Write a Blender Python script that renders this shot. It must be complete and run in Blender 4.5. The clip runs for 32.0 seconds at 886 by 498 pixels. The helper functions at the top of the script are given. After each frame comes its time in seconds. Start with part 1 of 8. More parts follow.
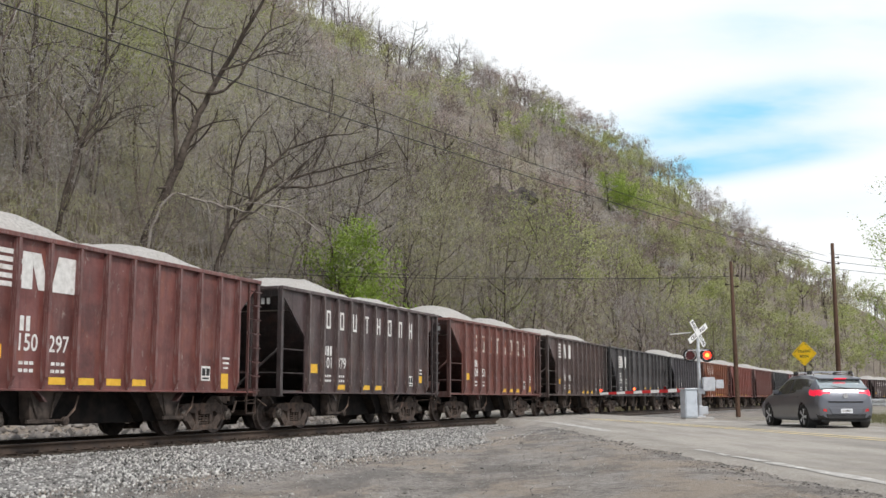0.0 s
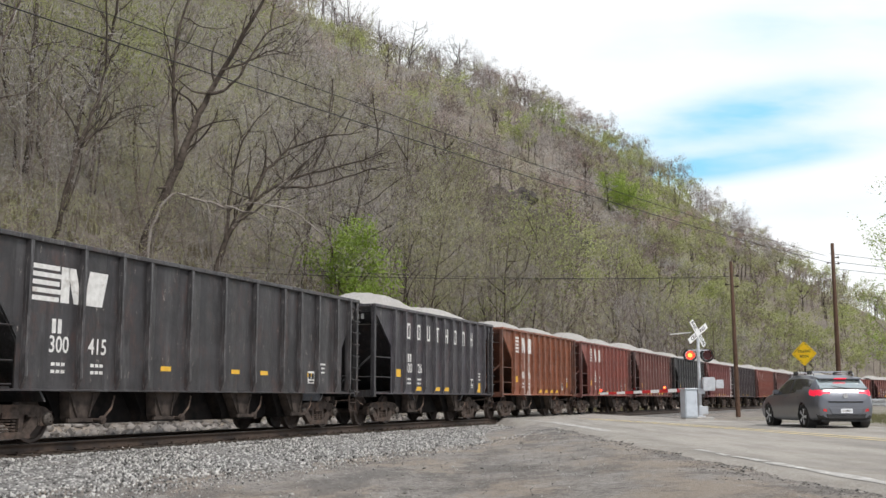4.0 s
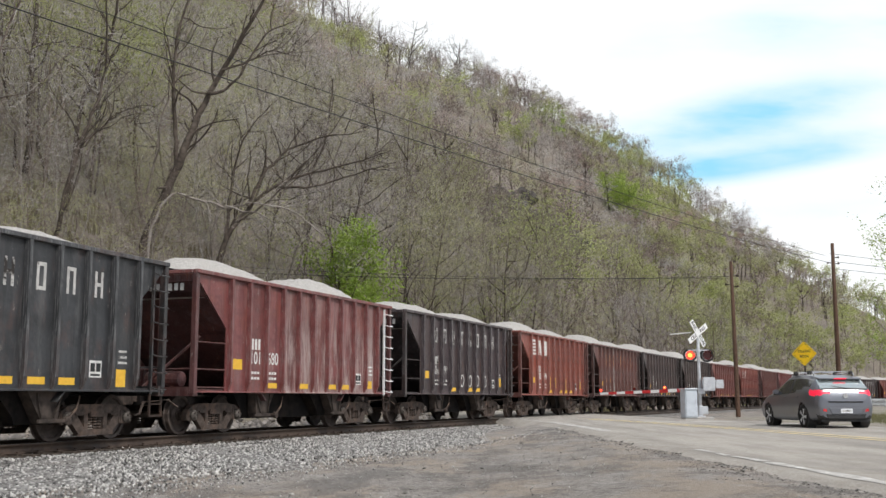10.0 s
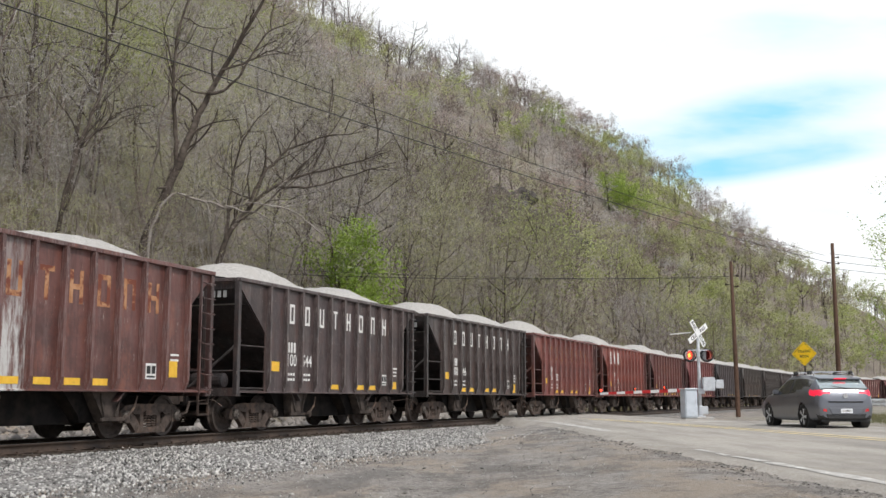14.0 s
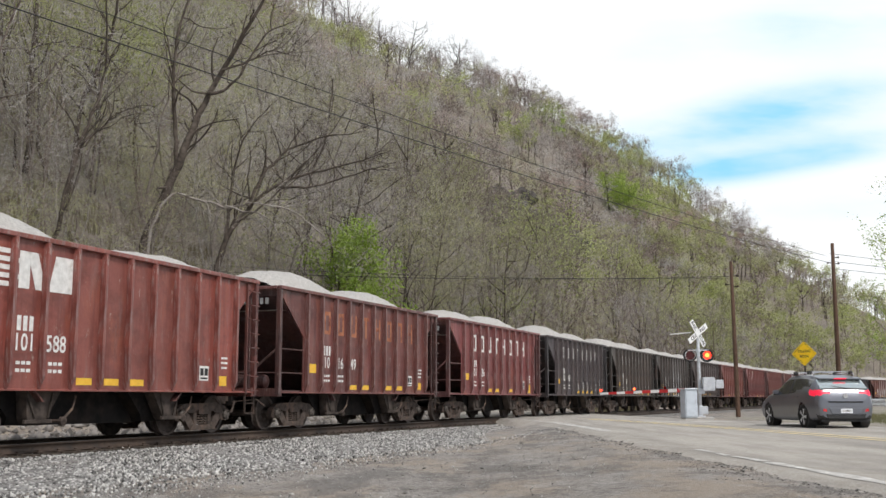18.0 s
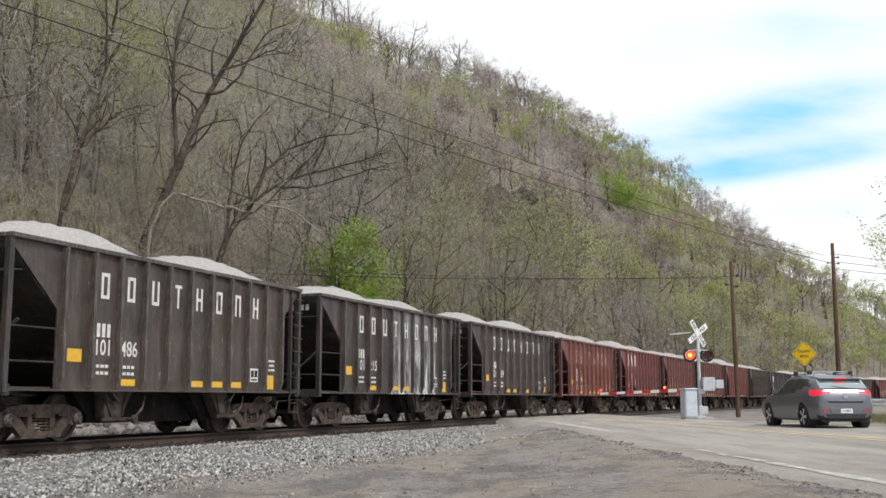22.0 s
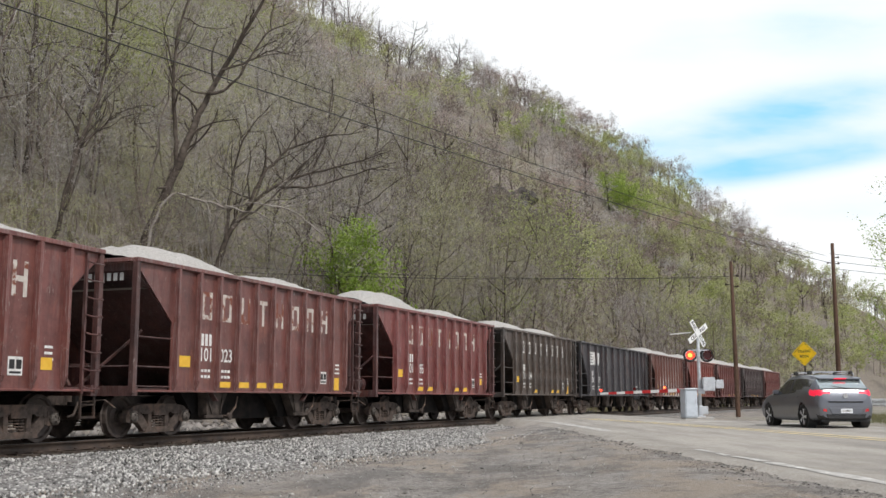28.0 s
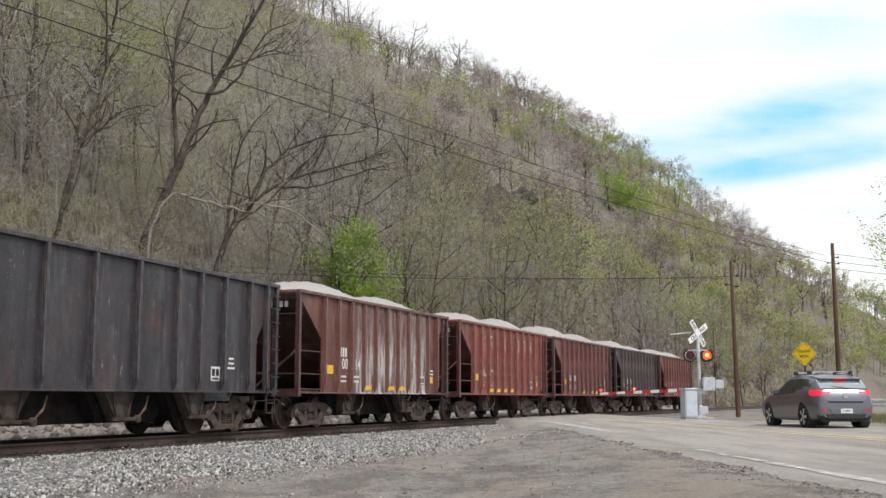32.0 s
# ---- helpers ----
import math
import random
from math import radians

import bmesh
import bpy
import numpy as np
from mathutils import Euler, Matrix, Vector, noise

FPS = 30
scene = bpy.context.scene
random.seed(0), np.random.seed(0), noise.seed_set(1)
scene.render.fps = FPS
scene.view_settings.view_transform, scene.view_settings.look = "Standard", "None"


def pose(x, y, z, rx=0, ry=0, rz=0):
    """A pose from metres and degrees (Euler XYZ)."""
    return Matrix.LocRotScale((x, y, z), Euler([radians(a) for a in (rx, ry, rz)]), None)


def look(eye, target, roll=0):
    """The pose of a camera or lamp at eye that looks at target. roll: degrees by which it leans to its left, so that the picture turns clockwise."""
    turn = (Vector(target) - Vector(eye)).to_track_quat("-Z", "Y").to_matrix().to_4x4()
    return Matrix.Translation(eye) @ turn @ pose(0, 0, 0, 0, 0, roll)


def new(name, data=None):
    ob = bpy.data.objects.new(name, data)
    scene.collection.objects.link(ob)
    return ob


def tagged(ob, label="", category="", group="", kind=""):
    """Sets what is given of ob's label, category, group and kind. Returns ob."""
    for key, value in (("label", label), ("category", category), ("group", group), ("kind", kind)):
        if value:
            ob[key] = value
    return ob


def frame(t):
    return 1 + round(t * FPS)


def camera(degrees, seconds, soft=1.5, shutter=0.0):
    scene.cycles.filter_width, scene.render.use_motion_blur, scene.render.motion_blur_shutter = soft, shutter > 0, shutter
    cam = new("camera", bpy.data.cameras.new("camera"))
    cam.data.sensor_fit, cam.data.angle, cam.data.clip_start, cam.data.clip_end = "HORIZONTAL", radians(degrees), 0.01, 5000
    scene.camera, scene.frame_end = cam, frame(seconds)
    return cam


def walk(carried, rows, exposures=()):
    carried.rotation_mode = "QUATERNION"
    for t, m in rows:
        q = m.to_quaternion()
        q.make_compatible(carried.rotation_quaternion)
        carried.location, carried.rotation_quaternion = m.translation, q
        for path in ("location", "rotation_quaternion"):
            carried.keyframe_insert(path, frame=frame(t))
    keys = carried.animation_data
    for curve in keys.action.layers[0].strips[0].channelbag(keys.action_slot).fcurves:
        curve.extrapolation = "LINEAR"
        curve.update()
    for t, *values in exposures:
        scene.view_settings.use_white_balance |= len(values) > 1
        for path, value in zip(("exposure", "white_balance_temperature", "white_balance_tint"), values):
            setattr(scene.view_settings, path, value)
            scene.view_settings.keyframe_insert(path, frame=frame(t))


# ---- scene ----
SECONDS = 32.0
cam = camera(45.57, SECONDS, 1.5)
EYE = pose(0, 0, 0.8135, 90 + 8.055, 0, 0)
walk(cam, [(0.0, EYE), (SECONDS, EYE)],
     [(0.0, -0.04), (6.0, -0.01), (8.0, -0.04), (10.0, 0.0), (13.0, 0.0), (13.8, 0.05), (15.0, 0.04), (17.0, -0.02), (23.0, -0.02), (28.0, -0.03), (SECONDS, 0.0)])

# ---------------------------------------------------------------- light
world = bpy.data.worlds.new("sky")
scene.world = world
world.use_nodes = True
wn = world.node_tree.nodes
wl = world.node_tree.links
wn.clear()
sky = wn.new("ShaderNodeTexSky")
sky.sky_type = "NISHITA"
sky.sun_disc = False
sky.sun_elevation = radians(47)
sky.sun_rotation = radians(141)
sky_bg = wn.new("ShaderNodeBackground")
sky_bg.inputs["Strength"].default_value = 0.08
cloud_bg = wn.new("ShaderNodeBackground")
cloud_bg.inputs["Color"].default_value = (0.91, 0.955, 1.03, 1)
cloud_bg.inputs["Strength"].default_value = 1.05
cover = wn.new("ShaderNodeMixShader")
cover.inputs[0].default_value = 0.7
wout = wn.new("ShaderNodeOutputWorld")
wl.new(sky.outputs[0], sky_bg.inputs["Color"])
wl.new(sky_bg.outputs[0], cover.inputs[1])
wl.new(cloud_bg.outputs[0], cover.inputs[2])
wl.new(cover.outputs[0], wout.inputs["Surface"])

sun_data = bpy.data.lights.new("sun", "SUN")
sun_data.energy = 2.6
sun_data.angle = radians(8)
sun_data.color = (1.0, 0.955, 0.915)
sun = new("sun", sun_data)
sun.matrix_world = look((56, -70, 100), (0, 0, 0))


# ---------------------------------------------------------------- helpers
def lerp(a, b, t):
    return a + (b - a) * t


def smooth(a, b, x):
    t = np.clip((x - a) / (b - a), 0, 1)
    return t * t * (3 - 2 * t)


def box(bm, x0, x1, y0, y1, z0, z1):
    v = [bm.verts.new((x, y, z)) for x in (x0, x1) for y in (y0, y1) for z in (z0, z1)]
    for f in ((0, 1, 3, 2), (4, 6, 7, 5), (0, 4, 5, 1), (2, 3, 7, 6), (0, 2, 6, 4), (1, 5, 7, 3)):
        bm.faces.new([v[i] for i in f])
    return v


def rod(bm, p, q, r, n=6, r2=None, flat=1.0):
    """A round or flattened bar from p to q."""
    p, q = Vector(p), Vector(q)
    d = (q - p).normalized()
    a = d.orthogonal().normalized()
    b = d.cross(a)
    r2 = r if r2 is None else r2
    rings = []
    for c, rr in ((p, r), (q, r2)):
        rings.append([bm.verts.new(c + (a * math.cos(2 * math.pi * (i + .5) / n) + b * flat * math.sin(2 * math.pi * (i + .5) / n)) * rr) for i in range(n)])
    for i in range(n):
        j = (i + 1) % n
        bm.faces.new((rings[0][i], rings[0][j], rings[1][j], rings[1][i]))
    bm.faces.new(rings[0][::-1])
    bm.faces.new(rings[1])


def slab(bm, outline, axis, lo, hi):
    """An outline of (u, v) points, extruded from lo to hi along an axis: 'x', 'y' or 'z'."""
    def at(u, v, w):
        return {"x": (w, u, v), "y": (u, w, v), "z": (u, v, w)}[axis]
    a = [bm.verts.new(at(u, v, lo)) for u, v in outline]
    b = [bm.verts.new(at(u, v, hi)) for u, v in outline]
    n = len(outline)
    bm.faces.new(a)
    bm.faces.new(b[::-1])
    for i in range(n):
        bm.faces.new((a[i], b[i], b[(i + 1) % n], a[(i + 1) % n]))


def lathe(bm, profile, n=24, axis="y", at=(0, 0, 0), close=False):
    """(radius, place along the axis) points turned round the axis."""
    rings = []
    for r, w in profile:
        ring = []
        for i in range(n):
            c, s = r * math.cos(2 * math.pi * i / n), r * math.sin(2 * math.pi * i / n)
            p = {"y": (c, w, s), "z": (c, s, w), "x": (w, c, s)}[axis]
            ring.append(bm.verts.new(Vector(p) + Vector(at)))
        rings.append(ring)
    for a, b in zip(rings, rings[1:]):
        for i in range(n):
            j = (i + 1) % n
            bm.faces.new((a[i], a[j], b[j], b[i]))
    bm.faces.new(rings[0][::-1])
    bm.faces.new(rings[-1])


def to_mesh(name, bm, smooth_shade=False):
    bmesh.ops.recalc_face_normals(bm, faces=bm.faces[:])
    me = bpy.data.meshes.new(name)
    bm.to_mesh(me)
    bm.free()
    if smooth_shade:
        me.polygons.foreach_set("use_smooth", [True] * len(me.polygons))
    return me


def array_mesh(name, verts, faces, smooth_shade=False):
    """A mesh from arrays: verts (n, 3), faces (m, 3) or (m, 4)."""
    me = bpy.data.meshes.new(name)
    verts = np.asarray(verts, np.float32)
    faces = np.asarray(faces, np.int32)
    m, k = faces.shape
    me.vertices.add(len(verts))
    me.vertices.foreach_set("co", verts.ravel())
    me.loops.add(m * k)
    me.loops.foreach_set("vertex_index", faces.ravel())
    me.polygons.add(m)
    me.polygons.foreach_set("loop_start", np.arange(0, m * k, k, dtype=np.int32))
    me.polygons.foreach_set("loop_total", np.full(m, k, np.int32))
    if smooth_shade:
        me.polygons.foreach_set("use_smooth", np.ones(m, bool))
    me.update(calc_edges=True)
    return me


def put(name, me, material, parent=None, label="", loc=None):
    """Links a mesh as one object with one material of its own."""
    ob = new(name, me)
    if not me.materials:
        me.materials.append(None)
    slot = ob.material_slots[0]
    slot.link = "OBJECT"
    slot.material = material
    if parent is not None:
        ob.parent = parent
    if loc is not None:
        ob.location = loc
    if label:
        tagged(ob, label=label)
    return ob


def part(name, bm, material, parent, label="", smooth_shade=False, loc=None):
    return put(name, to_mesh(name, bm, smooth_shade), material, parent, label, loc)


def bevelled(bm, width, segments=1):
    bmesh.ops.bevel(bm, geom=bm.edges[:], offset=width, segments=segments, affect="EDGES", clamp_overlap=True)
    return bm


glyphs = {}


def glyph_mesh(text, size, bold=0.0):
    """Flat lettering with the built-in font: vertices (u, v) and faces, centred."""
    key = (text, size, bold)
    if key not in glyphs:
        cu = bpy.data.curves.new("lettering", "FONT")
        cu.body, cu.size, cu.align_x, cu.align_y, cu.resolution_u, cu.offset = text, size, "CENTER", "CENTER", 3, bold
        ob = bpy.data.objects.new("lettering", cu)
        scene.collection.objects.link(ob)
        bpy.context.view_layer.update()
        me = ob.evaluated_get(bpy.context.evaluated_depsgraph_get()).to_mesh()
        glyphs[key] = ([(v.co.x, v.co.y) for v in me.vertices], [tuple(p.vertices) for p in me.polygons])
        scene.collection.objects.unlink(ob)
        bpy.data.objects.remove(ob)
    return glyphs[key]


def letter(bm, text, size, place, bold=0.0, squeeze=1.0):
    """Adds lettering to bm; place(u, v) gives the point on the surface."""
    verts, faces = glyph_mesh(text, size, bold)
    vs = [bm.verts.new(place(u * squeeze, v)) for u, v in verts]
    for f in faces:
        try:
            bm.faces.new([vs[i] for i in f])
        except ValueError:
            pass


# ---------------------------------------------------------------- materials
def node_mat(name):
    m = bpy.data.materials.new(name)
    m.use_nodes = True
    nt = m.node_tree
    return m, nt, nt.nodes["Principled BSDF"]


def coords(nt, kind="Object", scale=(1, 1, 1), shift=(0, 0, 0)):
    tc = nt.nodes.new("ShaderNodeTexCoord")
    mp = nt.nodes.new("ShaderNodeMapping")
    mp.inputs["Scale"].default_value = scale
    mp.inputs["Location"].default_value = shift
    nt.links.new(tc.outputs[kind], mp.inputs["Vector"])
    return mp.outputs[0]


def noise_node(nt, vec, scale, detail=4, rough=0.6, lo=0.35, hi=0.65):
    n = nt.nodes.new("ShaderNodeTexNoise")
    n.inputs["Scale"].default_value = scale
    n.inputs["Detail"].default_value = detail
    n.inputs["Roughness"].default_value = rough
    nt.links.new(vec, n.inputs["Vector"])
    r = nt.nodes.new("ShaderNodeMapRange")
    r.inputs["From Min"].default_value = lo
    r.inputs["From Max"].default_value = hi
    nt.links.new(n.outputs["Fac"], r.inputs["Value"])
    return r.outputs["Result"], n.outputs["Fac"]


def mix(nt, fac, a, b):
    m = nt.nodes.new("ShaderNodeMix")
    m.data_type = "RGBA"
    for s, v in ((m.inputs[0], fac), (m.inputs[6], a), (m.inputs[7], b)):
        if isinstance(v, (int, float)):
            s.default_value = v
        elif isinstance(v, tuple):
            s.default_value = (*v, 1)
        else:
            nt.links.new(v, s)
    return m.outputs[2]


def maths(nt, op, a, b=0.0, clamp=False):
    m = nt.nodes.new("ShaderNodeMath")
    m.operation = op
    m.use_clamp = clamp
    for s, v in ((m.inputs[0], a), (m.inputs[1], b)):
        if isinstance(v, (int, float)):
            s.default_value = v
        else:
            nt.links.new(v, s)
    return m.outputs[0]


def bump(nt, bsdf, height, strength, distance):
    b = nt.nodes.new("ShaderNodeBump")
    b.inputs["Strength"].default_value = strength
    b.inputs["Distance"].default_value = distance
    nt.links.new(height, b.inputs["Height"])
    nt.links.new(b.outputs[0], bsdf.inputs["Normal"])


def surface(name, c1, c2, scale=8.0, c3=None, scale3=0.6, rough=0.8, metal=0.0, relief=0.3, depth=0.01, kind="Object", lo3=0.5, hi3=0.7, grain=None):
    """Two colours mixed by fine noise, a third in larger patches, and fine relief."""
    m, nt, b = node_mat(name)
    v = coords(nt, kind)
    f, raw = noise_node(nt, v, scale)
    col = mix(nt, f, c1, c2)
    if c3:
        f3, _ = noise_node(nt, v, scale3, 5, 0.65, lo3, hi3)
        col = mix(nt, f3, col, c3)
    nt.links.new(col, b.inputs["Base Color"])
    b.inputs["Roughness"].default_value = rough
    b.inputs["Metallic"].default_value = metal
    if rough >= 0.75:
        b.inputs["Specular IOR Level"].default_value = 0.15
    if relief:
        _, h = noise_node(nt, v, grain or scale * 3, 3)
        bump(nt, b, h, relief, depth)
    return m


def car_paint(name, colour, dirt, seed, peel=None, peel_colour=(0.55, 0.54, 0.52), fade=0.35, worn=0.0):
    """Weathered freight-car paint: chalky patches, dark and dusty runs, rust blooms, flaked spots and, where the paint has peeled, pale panels."""
    m, nt, b = node_mat(name)
    v = coords(nt, "Object", (1, 1, 1), (seed * 7.3, seed * 3.1, 0))

    def runs(width, height, scale, lo, hi, shift):
        return noise_node(nt, coords(nt, "Object", (width, width, height), (seed * 1.7 + shift, seed * 4.0 - shift, seed * 0.6 + shift)), scale, 6, 0.72, lo, hi)[0]

    def scaled(k):
        return tuple(c * k for c in colour)
    patch, _ = noise_node(nt, v, 0.9, 6, 0.7, 0.40, 0.62)
    fine, fraw = noise_node(nt, v, 24, 5, 0.75, 0.35, 0.68)
    faded = tuple(lerp(c, 0.30, fade * 0.3) * 1.2 for c in colour)
    col = mix(nt, patch, scaled(0.95), faded)
    sep = nt.nodes.new("ShaderNodeSeparateXYZ")
    nt.links.new(coords(nt, "Object"), sep.inputs[0])
    # each pressed panel between two ribs has weathered in its own way
    along = maths(nt, "DIVIDE", maths(nt, "SUBTRACT", 3.805, sep.outputs[0]), 0.8)
    white = nt.nodes.new("ShaderNodeTexWhiteNoise")
    white.noise_dimensions = "1D"
    nt.links.new(maths(nt, "ADD", maths(nt, "FLOOR", along, 0.0), seed * 17.0), white.inputs["W"])
    col = mix(nt, maths(nt, "MULTIPLY", white.outputs["Value"], 0.7), col, tuple(lerp(c, d, 0.8) * 0.8 for c, d in zip(colour, dirt)))
    # blotches of soot and old rust
    grime, _ = noise_node(nt, coords(nt, "Object", (0.9, 0.9, 1.4), (seed * 3.3, seed * 1.1, seed)), 0.8, 9, 0.75, 0.46, 0.62)
    col = mix(nt, maths(nt, "MULTIPLY", grime, 0.75), col, tuple(lerp(c, 0.04, 0.45) * 0.62 for c in colour))
    bloom, _ = noise_node(nt, coords(nt, "Object", (1.6, 1.6, 0.8), (seed * 9.1, seed * 2.2, 0)), 0.9, 9, 0.8, 0.52, 0.64)
    col = mix(nt, maths(nt, "MULTIPLY", bloom, 0.75 if colour[0] > 0.1 else 0.3), col, tuple(lerp(c, d, 0.6) * 1.15 for c, d in zip(colour, (0.24, 0.085, 0.045))))
    # water runs: dark, then dusty
    col = mix(nt, maths(nt, "MULTIPLY", runs(3.2, 0.30, 1.2, 0.48, 0.68, 0.0), 0.72), col, scaled(0.40))
    col = mix(nt, maths(nt, "MULTIPLY", runs(9.0, 0.5, 1.3, 0.56, 0.68, 3.0), 0.4), col, scaled(0.30))
    col = mix(nt, maths(nt, "MULTIPLY", runs(2.4, 0.4, 1.3, 0.54, 0.72, 7.0), 0.5), col, tuple(lerp(c, 0.30, 0.45) for c in dirt))
    col = mix(nt, maths(nt, "MULTIPLY", fine, 0.25), col, scaled(0.5))
    # flaked spots and scratches
    chips, _ = noise_node(nt, coords(nt, "Object", (1.6, 1.6, 0.55), (seed * 2.0, seed, 0)), 5.0, 8, 0.8, 0.615, 0.65)
    col = mix(nt, maths(nt, "MULTIPLY", chips, 0.6), col, (0.42, 0.37, 0.33))
    if worn:
        edge = runs(30.0, 1.6, 1.5, 0.52, 0.60, 5.0)
        col = mix(nt, maths(nt, "MULTIPLY", edge, worn), col, tuple(lerp(c, 0.40, 0.45) for c in dirt))
    if peel:
        lo, hi = peel
        a = maths(nt, "MULTIPLY", maths(nt, "GREATER_THAN", sep.outputs[0], lo), maths(nt, "LESS_THAN", sep.outputs[0], hi))
        vp = coords(nt, "Object", (3.2, 1, 0.45), (seed * 2.0, 0, seed))
        pe, _ = noise_node(nt, vp, 1.7, 8, 0.8, 0.44, 0.56)
        low = nt.nodes.new("ShaderNodeMapRange")
        low.inputs["From Min"].default_value = 3.5
        low.inputs["From Max"].default_value = 2.0
        nt.links.new(sep.outputs[2], low.inputs["Value"])
        pe = maths(nt, "MULTIPLY", maths(nt, "MULTIPLY", pe, a), maths(nt, "MAXIMUM", low.outputs[0], 0.35))
        col = mix(nt, pe, col, peel_colour)
    nt.links.new(col, b.inputs["Base Color"])
    gloss = nt.nodes.new("ShaderNodeMapRange")
    gloss.inputs["To Min"].default_value = 0.38
    gloss.inputs["To Max"].default_value = 0.62
    nt.links.new(patch, gloss.inputs["Value"])
    nt.links.new(gloss.outputs[0], b.inputs["Roughness"])
    b.inputs["Specular IOR Level"].default_value = 0.5
    big, braw = noise_node(nt, v, 1.6, 3)
    # the sheets bulge between the ribs
    fr = maths(nt, "FRACT", along, 0.0)
    bulge = maths(nt, "MULTIPLY", fr, maths(nt, "SUBTRACT", 1.0, fr))
    bulge = maths(nt, "MULTIPLY", bulge, maths(nt, "ADD", 0.5, white.outputs["Value"]))
    bump(nt, b, maths(nt, "ADD", maths(nt, "ADD", maths(nt, "MULTIPLY", fraw, 0.06), maths(nt, "MULTIPLY", braw, 1.4)), maths(nt, "MULTIPLY", bulge, 4.0)), 0.7, 0.045)
    return m


def glow(name, colour, strength):
    m, nt, b = node_mat(name)
    b.inputs["Base Color"].default_value = (*colour, 1)
    b.inputs["Emission Color"].default_value = (*colour, 1)
    b.inputs["Emission Strength"].default_value = strength
    return m


M_STEEL = surface("dark_steel", (0.026, 0.020, 0.018), (0.062, 0.046, 0.038), 6, (0.10, 0.062, 0.045), 2.5, 0.75, 0.0, 0.3, 0.01)
M_TRUCK = surface("truck_steel", (0.048, 0.038, 0.033), (0.112, 0.087, 0.073), 9, (0.155, 0.105, 0.08), 4, 0.8, 0.0, 0.4, 0.01)
M_WHEEL = surface("wheel_steel", (0.065, 0.050, 0.043), (0.12, 0.092, 0.078), 7, (0.05, 0.040, 0.035), 3, 0.6, 0.3, 0.2, 0.004)
# near-black: the deep shade beneath the cars is put into this colour
M_UNDERSHADE = surface("shaded_underframe", (0.010, 0.009, 0.009), (0.02, 0.017, 0.016), 5, (0.035, 0.027, 0.022), 2, 0.8, 0.0, 0.3, 0.01)
M_RAIL = surface("rail_steel", (0.06, 0.04, 0.03), (0.10, 0.07, 0.05), 12, (0.045, 0.035, 0.03), 3, 0.6, 0.2, 0.2, 0.004)
M_RAILTOP = surface("worn_rail_head", (0.20, 0.185, 0.17), (0.27, 0.25, 0.235), 9, None, 1, 0.45, 0.8, 0.05, 0.002)
M_TIE = surface("creosoted_wood", (0.035, 0.027, 0.022), (0.085, 0.066, 0.052), 9, (0.14, 0.12, 0.1), 3, 0.9, 0, 0.6, 0.02)
M_LOAD = surface("crushed_stone_load", (0.35, 0.335, 0.31), (0.52, 0.50, 0.47), 14, (0.43, 0.405, 0.375), 1.2, 0.95, 0, 0.8, 0.04, grain=22)
M_WHITE = surface("stencil_white", (0.62, 0.61, 0.58), (0.78, 0.77, 0.74), 9, (0.42, 0.38, 0.34), 3.5, 0.7, 0, 0, 0, lo3=0.56, hi3=0.72)
M_FADED = surface("faded_lettering", (0.46, 0.40, 0.35), (0.60, 0.56, 0.51), 7, (0.22, 0.085, 0.06), 3.2, 0.75, 0, 0, 0, lo3=0.47, hi3=0.55)
M_FADEDK = surface("faded_lettering_dark", (0.42, 0.41, 0.39), (0.58, 0.57, 0.54), 7, (0.05, 0.045, 0.042), 3.2, 0.75, 0, 0, 0, lo3=0.52, hi3=0.6)
M_ORANGE = surface("rusted_lettering", (0.36, 0.13, 0.07), (0.42, 0.2, 0.12), 7, (0.17, 0.06, 0.045), 4.2, 0.75, 0, 0, 0, lo3=0.5, hi3=0.62)
M_OCHRE = surface("ochre_lettering", (0.36, 0.16, 0.075), (0.48, 0.27, 0.15), 5, (0.19, 0.066, 0.045), 3.6, 0.75, 0, 0, 0, lo3=0.47, hi3=0.56)
M_GHOST = surface("ghost_lettering", (0.24, 0.105, 0.055), (0.28, 0.14, 0.08), 7, (0.15, 0.055, 0.04), 4.2, 0.75, 0, 0, 0, lo3=0.46, hi3=0.60)
M_YELLOW = surface("yellow_reflector", (0.75, 0.42, 0.03), (0.82, 0.5, 0.05), 9, (0.5, 0.3, 0.05), 4, 0.5, 0, 0, 0, lo3=0.6, hi3=0.8)
M_BLACKBOX = surface("stencil_black", (0.02, 0.02, 0.02), (0.03, 0.03, 0.03), 9, None, 1, 0.7, 0, 0, 0)
M_SIGNAL = surface("signal_aluminium", (0.55, 0.57, 0.6), (0.66, 0.68, 0.7), 5, (0.42, 0.43, 0.45), 2, 0.5, 0.3, 0.1, 0.003)
M_CABINET = surface("grey_cabinet_paint", (0.52, 0.57, 0.62), (0.60, 0.65, 0.70), 4, (0.46, 0.49, 0.52), 1.5, 0.5, 0.1, 0.1, 0.003)
M_SIGNWHITE = surface("sign_white", (0.78, 0.78, 0.77), (0.85, 0.85, 0.84), 6, (0.6, 0.6, 0.58), 2, 0.5, 0, 0, 0, lo3=0.6, hi3=0.8)
M_SIGNBLACK = surface("sign_black", (0.015, 0.015, 0.015), (0.025, 0.025, 0.025), 6, None, 1, 0.5, 0, 0, 0)
M_SIGNYELLOW = surface("sign_yellow", (0.95, 0.60, 0.010), (0.97, 0.64, 0.016), 6, (0.85, 0.5, 0.03), 2, 0.45, 0, 0, 0)
M_RED = surface("gate_red", (0.5, 0.02, 0.025), (0.6, 0.04, 0.04), 6, None, 1, 0.5, 0, 0, 0)
